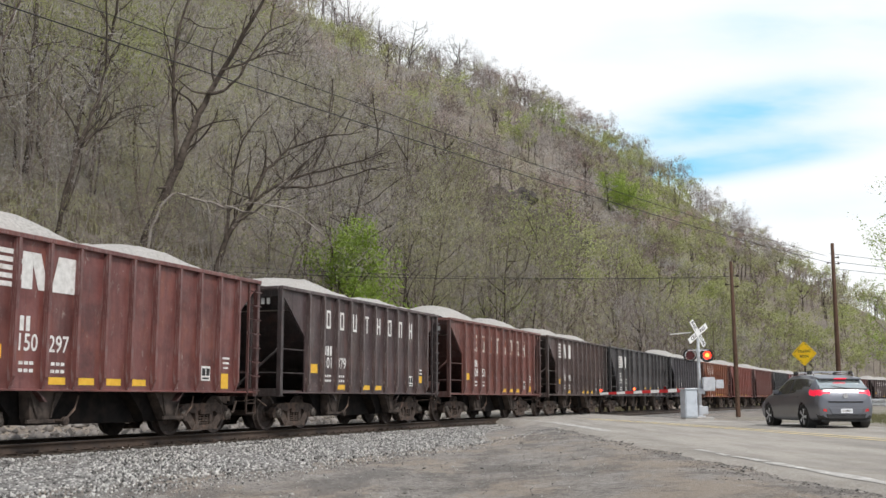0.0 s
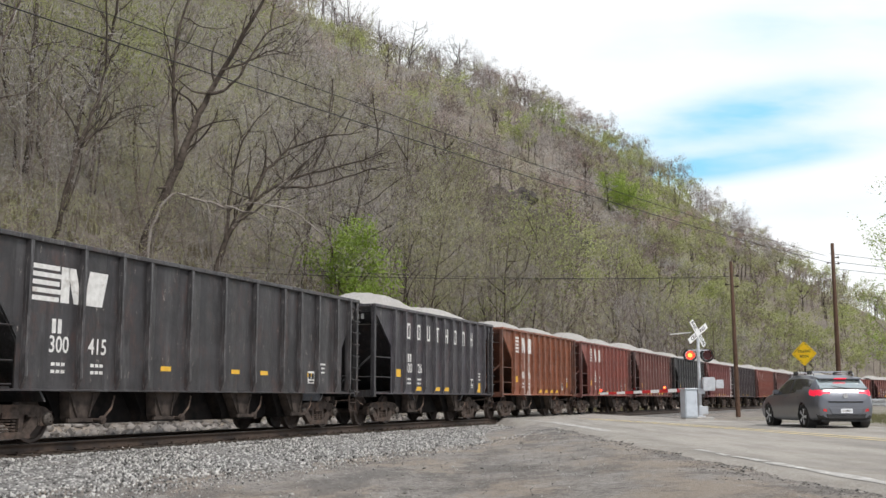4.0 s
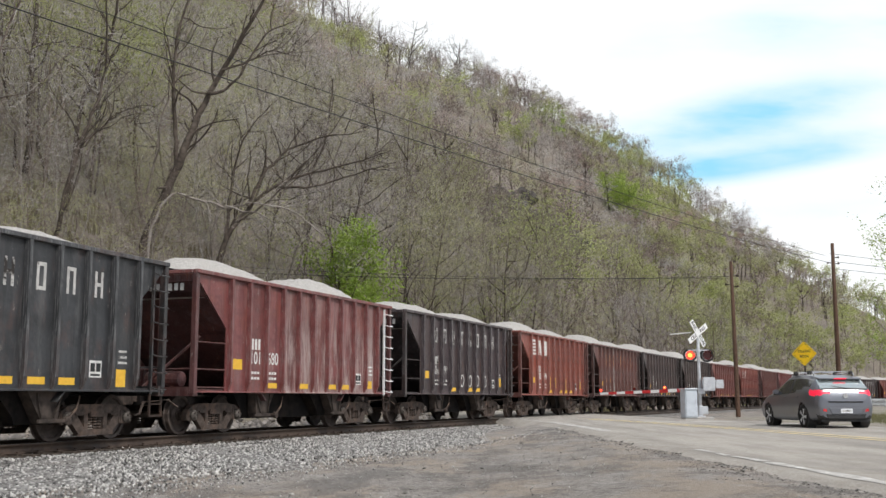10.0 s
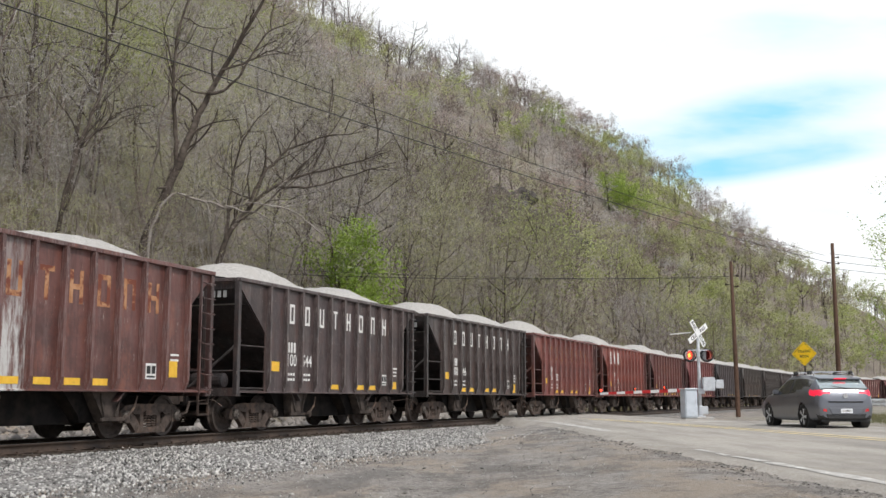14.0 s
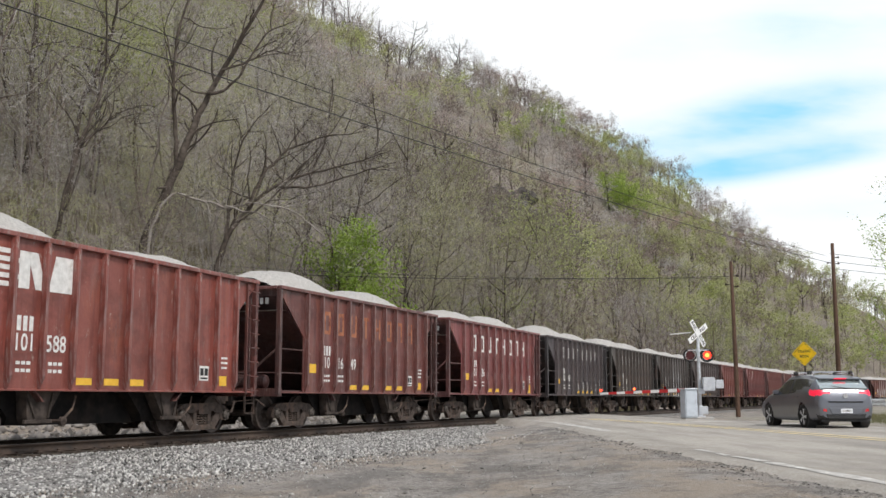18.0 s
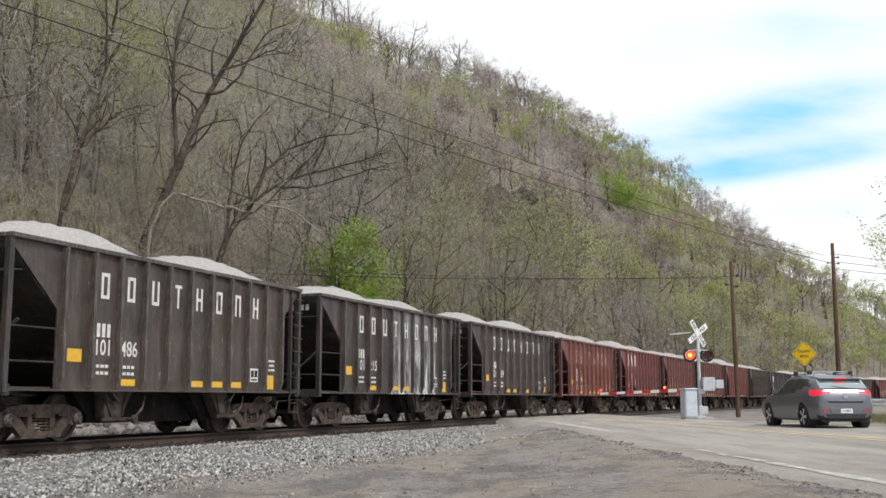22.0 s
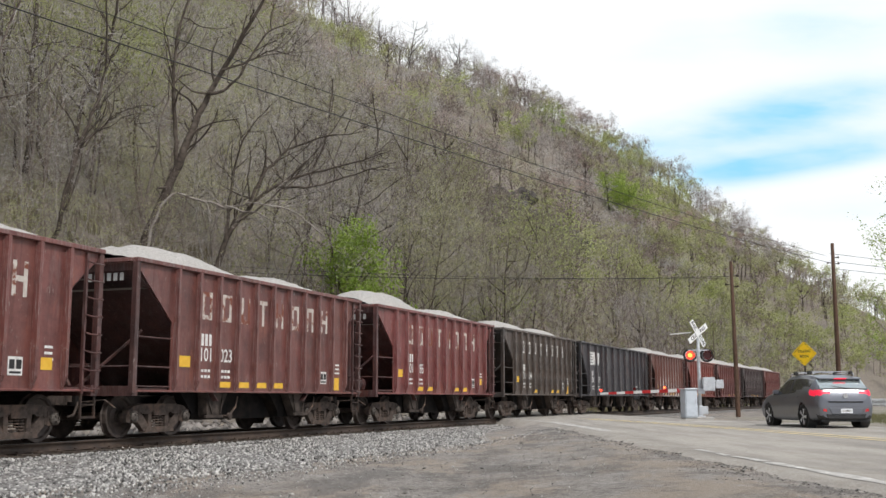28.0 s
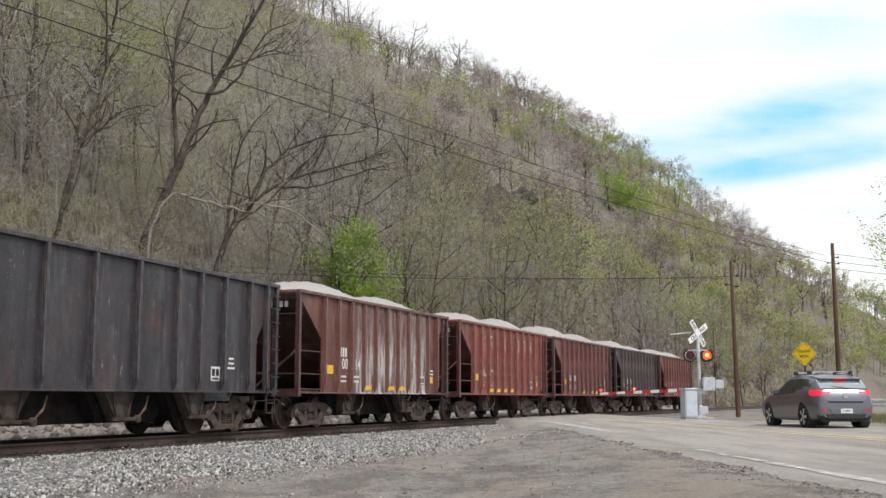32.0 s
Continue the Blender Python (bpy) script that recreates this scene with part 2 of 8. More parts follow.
M_LENSOFF = surface("dark_red_lens", (0.10, 0.008, 0.008), (0.14, 0.012, 0.012), 30, None, 1, 0.2, 0, 0, 0)
M_LENSON = glow("lit_red_lens", (1.0, 0.06, 0.03), 2.2)
M_BULB = glow("lit_bulb", (1.0, 0.35, 0.06), 3.0)
M_POLE = surface("weathered_pole_wood", (0.085, 0.05, 0.035), (0.15, 0.095, 0.07), 14, (0.06, 0.04, 0.03), 1.2, 0.9, 0, 0.5, 0.01)
M_WIRE = surface("black_cable", (0.012, 0.012, 0.012), (0.02, 0.02, 0.02), 4, None, 1, 0.6, 0, 0, 0)
M_GALV = surface("galvanised_steel", (0.42, 0.43, 0.44), (0.52, 0.53, 0.54), 6, (0.33, 0.32, 0.31), 2, 0.45, 0.6, 0.1, 0.003)
M_CONCRETE = surface("concrete", (0.4, 0.38, 0.35), (0.5, 0.48, 0.45), 8, (0.33, 0.31, 0.29), 2, 0.9, 0, 0.4, 0.01)
M_BARK = surface("grey_brown_bark", (0.18, 0.155, 0.132), (0.29, 0.255, 0.225), 5, (0.22, 0.175, 0.15), 0.05, 0.95, 0, 0.5, 0.02, lo3=0.45, hi3=0.6)
M_BARKDARK = surface("dark_bark", (0.05, 0.041, 0.034), (0.115, 0.094, 0.078), 6, (0.18, 0.15, 0.125), 1.1, 0.95, 0, 0.6, 0.02)


def thin(nt, b, col):
    """Lets a third of the light pass through, as thin leaves and sprays of twigs do."""
    t = nt.nodes.new("ShaderNodeBsdfTranslucent")
    nt.links.new(col, t.inputs["Color"])
    m = nt.nodes.new("ShaderNodeMixShader")
    m.inputs[0].default_value = 0.32
    nt.links.new(b.outputs[0], m.inputs[1])
    nt.links.new(t.outputs[0], m.inputs[2])
    out = [n for n in nt.nodes if n.type == "OUTPUT_MATERIAL"][0]
    nt.links.new(m.outputs[0], out.inputs["Surface"])


def twig_mat(name, tones, cell, shift):
    """Bare or budding twigs, each tree's crown with a tone of its own."""
    m, nt, b = node_mat(name)
    v = coords(nt, "Object", (1, 1, 0.8), (shift, shift * 0.7, 0))
    n = nt.nodes.new("ShaderNodeTexNoise")
    n.inputs["Scale"].default_value = 0.35
    nt.links.new(v, n.inputs["Vector"])
    w = nt.nodes.new("ShaderNodeMix")
    w.data_type = "VECTOR"
    w.inputs[0].default_value = 0.25
    add = nt.nodes.new("ShaderNodeVectorMath")
    add.operation = "MULTIPLY_ADD"
    nt.links.new(n.outputs["Color"], add.inputs[0])
    add.inputs[1].default_value = (2.5, 2.5, 2.5)
    nt.links.new(v, add.inputs[2])
    vo = nt.nodes.new("ShaderNodeTexVoronoi")
    vo.inputs["Scale"].default_value = 1.0 / cell
    nt.links.new(add.outputs[0], vo.inputs["Vector"])
    sep = nt.nodes.new("ShaderNodeSeparateColor")
    nt.links.new(vo.outputs["Color"], sep.inputs[0])
    col = mix(nt, sep.outputs[0], tones[0], tones[1])
    pick = nt.nodes.new("ShaderNodeMapRange")
    pick.inputs["From Min"].default_value = 0.55
    pick.inputs["From Max"].default_value = 0.75
    nt.links.new(sep.outputs[1], pick.inputs["Value"])
    col = mix(nt, pick.outputs[0], col, tones[2])
    f, _ = noise_node(nt, v, 0.03, 3, 0.6, 0.42, 0.6)
    col = mix(nt, maths(nt, "MULTIPLY", f, 0.6), col, tones[3])
    nt.links.new(col, b.inputs["Base Color"])
    b.inputs["Roughness"].default_value = 0.95
    thin(nt, b, col)
    return m


M_TWIG = twig_mat("bare_twigs", ((0.342, 0.310, 0.292), (0.445, 0.409, 0.388), (0.399, 0.347, 0.330), (0.380, 0.347, 0.321)), 45.0, 0.0)
M_TWIGASH = twig_mat("ash_grey_twigs", ((0.423, 0.406, 0.377), (0.534, 0.507, 0.479), (0.459, 0.424, 0.397), (0.444, 0.415, 0.388)), 45.0, 12.0)
M_TWIGBROWN = twig_mat("brown_twigs", ((0.180, 0.147, 0.127), (0.259, 0.217, 0.187), (0.231, 0.180, 0.156), (0.217, 0.183, 0.164)), 45.0, 47.0)
M_TWIGRED = twig_mat("reddish_twigs", ((0.332, 0.263, 0.235), (0.423, 0.345, 0.313), (0.444, 0.323, 0.287), (0.368, 0.309, 0.281)), 45.0, 31.0)
M_TWIGWARM = twig_mat("olive_twigs", ((0.359, 0.356, 0.189), (0.487, 0.482, 0.267), (0.424, 0.438, 0.202), (0.424, 0.405, 0.241)), 45.0, 67.0)
M_TWIGLIME = twig_mat("budding_twigs", ((0.379, 0.432, 0.136), (0.507, 0.573, 0.204), (0.421, 0.503, 0.144), (0.445, 0.481, 0.196)), 45.0, 81.0)
M_BARKPALE = surface("pale_bark", (0.24, 0.21, 0.185), (0.36, 0.33, 0.30), 6, (0.14, 0.12, 0.1), 1.2, 0.95, 0, 0.5, 0.02)


def leaf_mat(name, a, b_, c):
    m, nt, b = node_mat(name)
    g = nt.nodes.new("ShaderNodeNewGeometry")
    v = coords(nt)
    f, _ = noise_node(nt, v, 0.06, 3, 0.6, 0.38, 0.62)
    col = mix(nt, g.outputs["Random Per Island"], a, b_)
    col = mix(nt, maths(nt, "MULTIPLY", f, 0.6), col, c)
    nt.links.new(col, b.inputs["Base Color"])
    b.inputs["Roughness"].default_value = 0.7
    thin(nt, b, col)
    return m


M_LEAF = leaf_mat("spring_leaves", (0.22, 0.34, 0.04), (0.34, 0.48, 0.07), (0.28, 0.34, 0.07))
M_BUD = leaf_mat("budding_leaves", (0.25, 0.29, 0.08), (0.34, 0.37, 0.12), (0.30, 0.31, 0.12))
M_GRASS = leaf_mat("verge_grass", (0.09, 0.13, 0.03), (0.2, 0.2, 0.09), (0.22, 0.18, 0.1))
M_STRAW = leaf_mat("dry_brush", (0.27, 0.21, 0.16), (0.2, 0.15, 0.115), (0.19, 0.18, 0.1))


def ground_mats():
    out = []
    # worn gravelly asphalt apron and dirt
    m, nt, b = node_mat("gravelly_apron")
    v = coords(nt)
    f, raw = noise_node(nt, v, 14, 8, 0.8, 0.36, 0.64)
    col = mix(nt, f, (0.125, 0.111, 0.097), (0.38, 0.345, 0.305))
    g, _ = noise_node(nt, coords(nt, "Object", (0.7, 0.3, 1)), 0.7, 8, 0.7, 0.47, 0.56)
    col = mix(nt, maths(nt, "MULTIPLY", g, 0.7), col, (0.31, 0.245, 0.18))
    tar, _ = noise_node(nt, coords(nt, "Object", (0.8, 0.28, 1), (17, 5, 0)), 0.8, 9, 0.75, 0.50, 0.56)
    col = mix(nt, maths(nt, "MULTIPLY", tar, 0.75), col, (0.115, 0.104, 0.094))
    h, _ = noise_node(nt, coords(nt, "Object", (1.0, 0.8, 1)), 0.9, 9, 0.8, 0.50, 0.60)
    col = mix(nt, maths(nt, "MULTIPLY", h, 0.7), col, (0.105, 0.090, 0.077))
    pale, _ = noise_node(nt, coords(nt, "Object", (1.0, 0.8, 1), (31, 7, 0)), 1.3, 9, 0.85, 0.54, 0.60)
    col = mix(nt, maths(nt, "MULTIPLY", pale, 0.65), col, (0.36, 0.34, 0.31))
    p, _ = noise_node(nt, v, 60, 2, 0.5, 0.58, 0.66)
    col = mix(nt, maths(nt, "MULTIPLY", p, 0.7), col, (0.48, 0.46, 0.43))
    q, _ = noise_node(nt, coords(nt, "Object", (1, 1, 1), (3, 9, 0)), 48, 2, 0.5, 0.60, 0.67)
    col = mix(nt, maths(nt, "MULTIPLY", q, 0.7), col, (0.055, 0.05, 0.045))
    nt.links.new(col, b.inputs["Base Color"])
    b.inputs["Roughness"].default_value = 0.95
    bump(nt, b, raw, 0.8, 0.035)
    out.append(m)
    # leaf litter, soil and stones under the woods
    m, nt, b = node_mat("leaf_litter_slope")
    v = coords(nt)
    f, raw = noise_node(nt, v, 2.2, 9, 0.75, 0.32, 0.68)
    col = mix(nt, f, (0.15, 0.128, 0.104), (0.29, 0.25, 0.207))
    g, _ = noise_node(nt, v, 0.045, 5, 0.65, 0.48, 0.6)
    col = mix(nt, maths(nt, "MULTIPLY", g, 0.6), col, (0.20, 0.20, 0.10))
    nt.links.new(col, b.inputs["Base Color"])
    b.inputs["Roughness"].default_value = 1.0
    bump(nt, b, raw, 0.8, 0.3)
    out.append(m)
    # rough verge
    m, nt, b = node_mat("rough_verge")
    v = coords(nt)
    f, raw = noise_node(nt, v, 4, 8, 0.75, 0.32, 0.68)
    col = mix(nt, f, (0.20, 0.175, 0.14), (0.34, 0.31, 0.265))
    g, _ = noise_node(nt, v, 0.3, 5, 0.65, 0.5, 0.62)
    col = mix(nt, maths(nt, "MULTIPLY", g, 0.8), col, (0.12, 0.13, 0.05))
    nt.links.new(col, b.inputs["Base Color"])
    b.inputs["Roughness"].default_value = 1.0
    bump(nt, b, raw, 0.7, 0.08)
    out.append(m)
    return out


def gravel_mat():
    m, nt, b = node_mat("grey_ballast")
    v = coords(nt)
    vo = nt.nodes.new("ShaderNodeTexVoronoi")
    vo.inputs["Scale"].default_value = 16
    nt.links.new(v, vo.inputs["Vector"])
    ramp = nt.nodes.new("ShaderNodeSeparateColor")
    nt.links.new(vo.outputs["Color"], ramp.inputs[0])
    col = mix(nt, ramp.outputs[0], (0.04, 0.037, 0.034), (0.36, 0.345, 0.32))
    g, _ = noise_node(nt, v, 0.7, 5, 0.6, 0.5, 0.7)
    col = mix(nt, maths(nt, "MULTIPLY", g, 0.55), col, (0.2, 0.17, 0.14))
    nt.links.new(col, b.inputs["Base Color"])
    b.inputs["Roughness"].default_value = 0.95
    bump(nt, b, vo.outputs["Distance"], 1.0, 0.05)
    return m


def stone_mat(name="ballast_stones", dark=(0.075, 0.071, 0.067), pale=(0.56, 0.54, 0.50)):
    m, nt, b = node_mat(name)
    g = nt.nodes.new("ShaderNodeNewGeometry")
    col = mix(nt, g.outputs["Random Per Island"], dark, pale)
    nt.links.new(col, b.inputs["Base Color"])
    b.inputs["Roughness"].default_value = 0.9
    return m


def road_mat():
    m, nt, b = node_mat("worn_asphalt")
    v = coords(nt)
    f, raw = noise_node(nt, v, 40, 6, 0.8, 0.38, 0.62)
    col = mix(nt, f, (0.27, 0.248, 0.216), (0.50, 0.462, 0.405))
    g, _ = noise_node(nt, coords(nt, "Object", (1.6, 0.25, 1)), 0.7, 5, 0.65, 0.42, 0.68)
    col = mix(nt, maths(nt, "MULTIPLY", g, 0.75), col, (0.20, 0.183, 0.16))
    c, _ = noise_node(nt, coords(nt, "Object", (0.7, 2.0, 1)), 1.1, 8, 0.8, 0.58, 0.62)
    col = mix(nt, maths(nt, "MULTIPLY", c, 0.35), col, (0.36, 0.34, 0.31))
    dirt, _ = noise_node(nt, coords(nt, "Object", (0.5, 1.2, 1), (5, 2, 0)), 1.6, 9, 0.8, 0.50, 0.62)
    col = mix(nt, maths(nt, "MULTIPLY", dirt, 0.45), col, (0.235, 0.205, 0.17))
    seam, _ = noise_node(nt, coords(nt, "Object", (0.35, 3.0, 1), (11, 4, 0)), 1.2, 9, 0.85, 0.595, 0.615)
    col = mix(nt, maths(nt, "MULTIPLY", seam, 0.5), col, (0.11, 0.10, 0.09))
    nt.links.new(col, b.inputs["Base Color"])
    b.inputs["Roughness"].default_value = 0.9
    bump(nt, b, raw, 0.5, 0.015)
    return m


def line_mat(name, colour, worn):
    m, nt, b = node_mat(name)
    v = coords(nt)
    f, _ = noise_node(nt, v, 3.2, 9, 0.9, 0.40, 0.54)
    nt.links.new(mix(nt, f, colour, worn), b.inputs["Base Color"])
    b.inputs["Roughness"].default_value = 0.8
    return m


M_GROUND = ground_mats()
M_GRAVEL = gravel_mat()
M_STONES = stone_mat("ballast_stones", (0.035, 0.033, 0.031), (0.68, 0.66, 0.62))
M_RUBBLE = stone_mat("rubble_stones", (0.07, 0.062, 0.055), (0.30, 0.275, 0.25))
M_CRUMBS = stone_mat("asphalt_crumbs", (0.03, 0.028, 0.026), (0.42, 0.39, 0.35))
M_ROAD = road_mat()
M_LINEW = line_mat("worn_white_line", (0.7, 0.68, 0.64), (0.34, 0.32, 0.29))
M_LINEY = line_mat("worn_yellow_line", (0.85, 0.66, 0.28), (0.50, 0.43, 0.30))
M_ROCK = surface("grey_rock", (0.05, 0.045, 0.042), (0.14, 0.128, 0.12), 1.6, (0.05, 0.045, 0.04), 0.5, 0.95, 0, 0.9, 0.15)

# ---------------------------------------------------------------- the line of the track
# distance along the track, 0 left of the camera, growing away from it; the train runs towards smaller values
STEP = 0.5
TRACK_S = np.arange(-380, 480 + STEP, STEP)
BEND = np.interp(TRACK_S, [0, 45, 80, 115, 150, 200, 270], [-0.00443, -0.0001, -0.00166, 0.00069, -0.0074, -0.006, 0.0])
BEND[TRACK_S < 0] = 0
BEND[TRACK_S > 270] = 0
HEAD = np.concatenate([[0], np.cumsum((BEND[1:] + BEND[:-1]) / 2 * STEP)])
I0 = int(np.argmin(abs(TRACK_S)))
HEAD = HEAD - HEAD[I0] + 1.265887
TRACK_X = np.concatenate([[0], np.cumsum((np.cos(HEAD[1:]) + np.cos(HEAD[:-1])) / 2 * STEP)])
TRACK_Y = np.concatenate([[0], np.cumsum((np.sin(HEAD[1:]) + np.sin(HEAD[:-1])) / 2 * STEP)])
TRACK_X += -11.8746 - TRACK_X[I0]
TRACK_Y += 9.1618 - TRACK_Y[I0]


def on_track(s, side=0.0):
    """The point at s along the track, side metres towards the camera's side, and the heading there."""
    h = np.interp(s, TRACK_S, HEAD)
    return np.interp(s, TRACK_S, TRACK_X) + side * np.sin(h), np.interp(s, TRACK_S, TRACK_Y) - side * np.cos(h), h


def track_coords(x, y):
    """For points: distance along the track and signed distance from it, positive on the hill's side."""
    sx, sy, sh, ss = TRACK_X[::4], TRACK_Y[::4], HEAD[::4], TRACK_S[::4]
    x, y = np.asarray(x, float), np.asarray(y, float)
    s, u = np.empty(x.shape), np.empty(x.shape)
    flat_x, flat_y, flat_s, flat_u = x.ravel(), y.ravel(), s.ravel(), u.ravel()
    for i in range(0, len(flat_x), 4000):
        a, b = flat_x[i:i + 4000], flat_y[i:i + 4000]
        d = (a[:, None] - sx) ** 2 + (b[:, None] - sy) ** 2
        k = d.argmin(1)
        side = -(a - sx[k]) * np.sin(sh[k]) + (b - sy[k]) * np.cos(sh[k])
        flat_u[i:i + 4000] = np.sign(side) * np.sqrt(d[np.arange(len(k)), k])
        flat_s[i:i + 4000] = ss[k]
    return flat_s.reshape(x.shape), flat_u.reshape(x.shape)


CREST_X = [-300, -60, -20, 12, 30, 47, 62, 81, 100, 110, 120, 140, 200, 300, 500]
CREST_Z = [97, 97, 92, 88.5, 90.5, 84, 69, 43.5, 28.5, 22.5, 17, 13.5, 9, 6, 3]
SLOPE_X = [-300, -30, 10, 45, 80, 120, 200, 300]
SLOPE_Z = [0.95, 0.95, 0.92, 0.8, 0.62, 0.42, 0.3, 0.2]


def wobble(x, y, size, seed=0.0):
    """Smooth waves of about that size, -1 to 1."""
    a, b = x / size, y / size
    return (np.sin(a * 2.1 + seed + 1.3 * np.sin(b * 1.7 + seed)) + np.sin(b * 2.6 + 2 * seed + 1.1 * np.sin(a * 1.9 - seed))
            + np.sin((a + b) * 1.6 + 3 * seed)) / 3


def ground_z(x, y, su=None):
    x, y = np.asarray(x, float), np.asarray(y, float)
    s, u = su if su is not None else track_coords(x, y)
    # camera's side: gravel apron rising to the road
    z = -0.27 + 0.2 * smooth(0.2, 3.4, x) * smooth(60, 50, y)
    z = np.where((u < 0) & (x > 13), z - 0.10 * smooth(13, 20, x), z)
    bed = smooth(5.0, 2.2, abs(u))
    z = z * (1 - bed) + bed * -0.34
    # hill beyond the track
    v = np.maximum(u - 6.5 - 1.5 * wobble(x, y, 14, 1.0), 0)
    steep = np.interp(x, SLOPE_X, SLOPE_Z)
    crest = np.interp(x, CREST_X, CREST_Z)
    rise = v * steep * smooth(0, 9, v + 2.0)
    rise = crest * (1 - np.exp(-(rise / crest) * 1.0 - (rise / crest) ** 3 * 0.9))
    rise += (1.6 * wobble(x, y, 22, 0.4) + 0.8 * wobble(x, y, 9, 2.0)) * smooth(4, 25, v)
    back = np.maximum(v - 260, 0)
    rise = np.maximum(rise - 0.25 * back, -2 + 0 * v)
    z = np.where(u > 0, z + np.maximum(rise, 0) * (u > 6), z)
    return z

# ---------------------------------------------------------------- sky beyond the hill
def cloud_mat():
    m, nt, b = node_mat("drifting_cloud")
    v = coords(nt)
    sep = nt.nodes.new("ShaderNodeSeparateXYZ")
    nt.links.new(v, sep.inputs[0])
    wisps, _ = noise_node(nt, coords(nt, "Object", (0.0016, 1, 0.0062), (0.4, 0, 0.2)), 1.0, 5, 0.55, 0.40, 0.62)
    fine, _ = noise_node(nt, coords(nt, "Object", (0.004, 1, 0.013), (3.1, 0, 1.7)), 1.0, 4, 0.55, 0.3, 0.75)

    def band(cx, cz, rx, rz, tilt):
        dx = maths(nt, "SUBTRACT", sep.outputs[0], cx)
        dz = maths(nt, "SUBTRACT", sep.outputs[2], cz)
        dz = maths(nt, "SUBTRACT", dz, maths(nt, "MULTIPLY", dx, tilt))
        q = maths(nt, "ADD", maths(nt, "POWER", maths(nt, "ABSOLUTE", maths(nt, "DIVIDE", dx, rx)), 2.0),
                  maths(nt, "POWER", maths(nt, "ABSOLUTE", maths(nt, "DIVIDE", dz, rz)), 2.0))
        return maths(nt, "POWER", 2.718, maths(nt, "MULTIPLY", q, -1.0))
    gaps = maths(nt, "ADD", band(470, 482, 300, 44, 0.20), maths(nt, "MULTIPLY", band(540, 415, 300, 28, 0.18), 0.9))
    gaps = maths(nt, "ADD", gaps, maths(nt, "MULTIPLY", band(700, 660, 500, 60, 0.08), 0.35))
    gaps = maths(nt, "ADD", gaps, maths(nt, "MULTIPLY", band(700, 330, 260, 30, 0.05), 0.22))
    open_sky = maths(nt, "MULTIPLY", gaps, maths(nt, "ADD", 0.45, maths(nt, "MULTIPLY", wisps, 1.0)), True)
    open_sky = maths(nt, "MULTIPLY", open_sky, maths(nt, "ADD", 0.65, maths(nt, "MULTIPLY", fine, 0.5)), True)
    col = mix(nt, open_sky, (0.97, 0.985, 1.0), (0.31, 0.69, 0.93))
    em = nt.nodes.new("ShaderNodeEmission")
    nt.links.new(col, em.inputs["Color"])
    em.inputs["Strength"].default_value = 1.12
    nt.links.new(em.outputs[0], nt.nodes["Material Output"].inputs["Surface"])
    return m


def build_sky():
    xs, zs = np.linspace(-1700, 2600, 9), np.linspace(-120, 1500, 5)
    vx, vz = np.meshgrid(xs, zs)
    verts = np.stack([vx.ravel(), 0 * vx.ravel(), vz.ravel()], 1)
    n = len(xs)
    faces = [(r * n + c, r * n + c + 1, (r + 1) * n + c + 1, (r + 1) * n + c) for r in range(len(zs) - 1) for c in range(n - 1)]
    ob = put("backdrop", array_mesh("backdrop", verts, faces), cloud_mat())
    ob.location = (0, 1800, 0)
    tagged(ob, "bright white cloud with drifting gaps of pale blue", "sky", kind="structure")
    return ob


clouds = build_sky()


# ---------------------------------------------------------------- ground
def graded(fine_lo, fine_hi, step, far_lo, far_hi):
    mid = list(np.arange(fine_lo, fine_hi + step / 2, step))
    lo, hi, d = [], [], step
    x = fine_lo
    while x > far_lo:
        d *= 1.35
        x -= d
        lo.append(x)
    x, d = fine_hi, step
    while x < far_hi:
        d *= 1.35
        x += d
        hi.append(x)
    return np.array(lo[::-1] + mid + hi)


def build_ground():
    xs = np.concatenate([graded(-150, -14, 3.0, -2600, -200)[:-1][graded(-150, -14, 3.0, -2600, -200)[:-1] < -14], np.arange(-14, 16, 0.5), graded(16, 260, 3.2, 16, 2600)])
    xs = np.unique(np.round(xs, 3))
    ys = np.concatenate([graded(-60, 6, 2.0, -2600, 6), np.arange(6, 60, 0.5), graded(60, 400, 3.2, 60, 2600)])
    ys = np.unique(np.round(ys[(ys > -2700) & (ys < 2700)], 3))
    gx, gy = np.meshgrid(xs, ys)
    su = track_coords(gx, gy)
    gz = ground_z(gx, gy, su)
    n = len(xs)
    verts = np.stack([gx.ravel(), gy.ravel(), gz.ravel()], 1)
    r, c = np.meshgrid(np.arange(len(ys) - 1), np.arange(n - 1), indexing="ij")
    a = (r * n + c).ravel()
    faces = np.stack([a, a + 1, a + n + 1, a + n], 1)
    me = array_mesh("ground", verts, faces, True)
    for m in M_GROUND:
        me.materials.append(m)
    u = su[1].ravel()[a]
    x, y = gx.ravel()[a], gy.ravel()[a]
    idx = np.where(u > 7.5, 1, np.where(((x > 12.5) | (y > 52)) & (abs(u) > 7.5), 2, 0)).astype(np.int32)
    me.polygons.foreach_set("material_index", idx)
    ob = new("ground", me)
    tagged(ob, "gravelly apron, rough verge and steep leaf-littered hillside", "ground", kind="structure")


build_ground()

# ---------------------------------------------------------------- road over the crossing
ROAD_Y = [-40, 8, 21, 28, 36, 44, 50, 60, 70]
ROAD_L = [5.2, 4.35, 3.97, 3.92, 3.6, 2.6, 1.6, -0.5, -3.5]
ROAD_R = [14.6, 13.6, 13.0, 12.4, 10.9, 9.2, 8.4, 7.2, 5.0]
ROAD_C = [9.6, 9.2, 8.85, 8.05, 6.95, 5.6, 4.7, 3.2, 0.8]


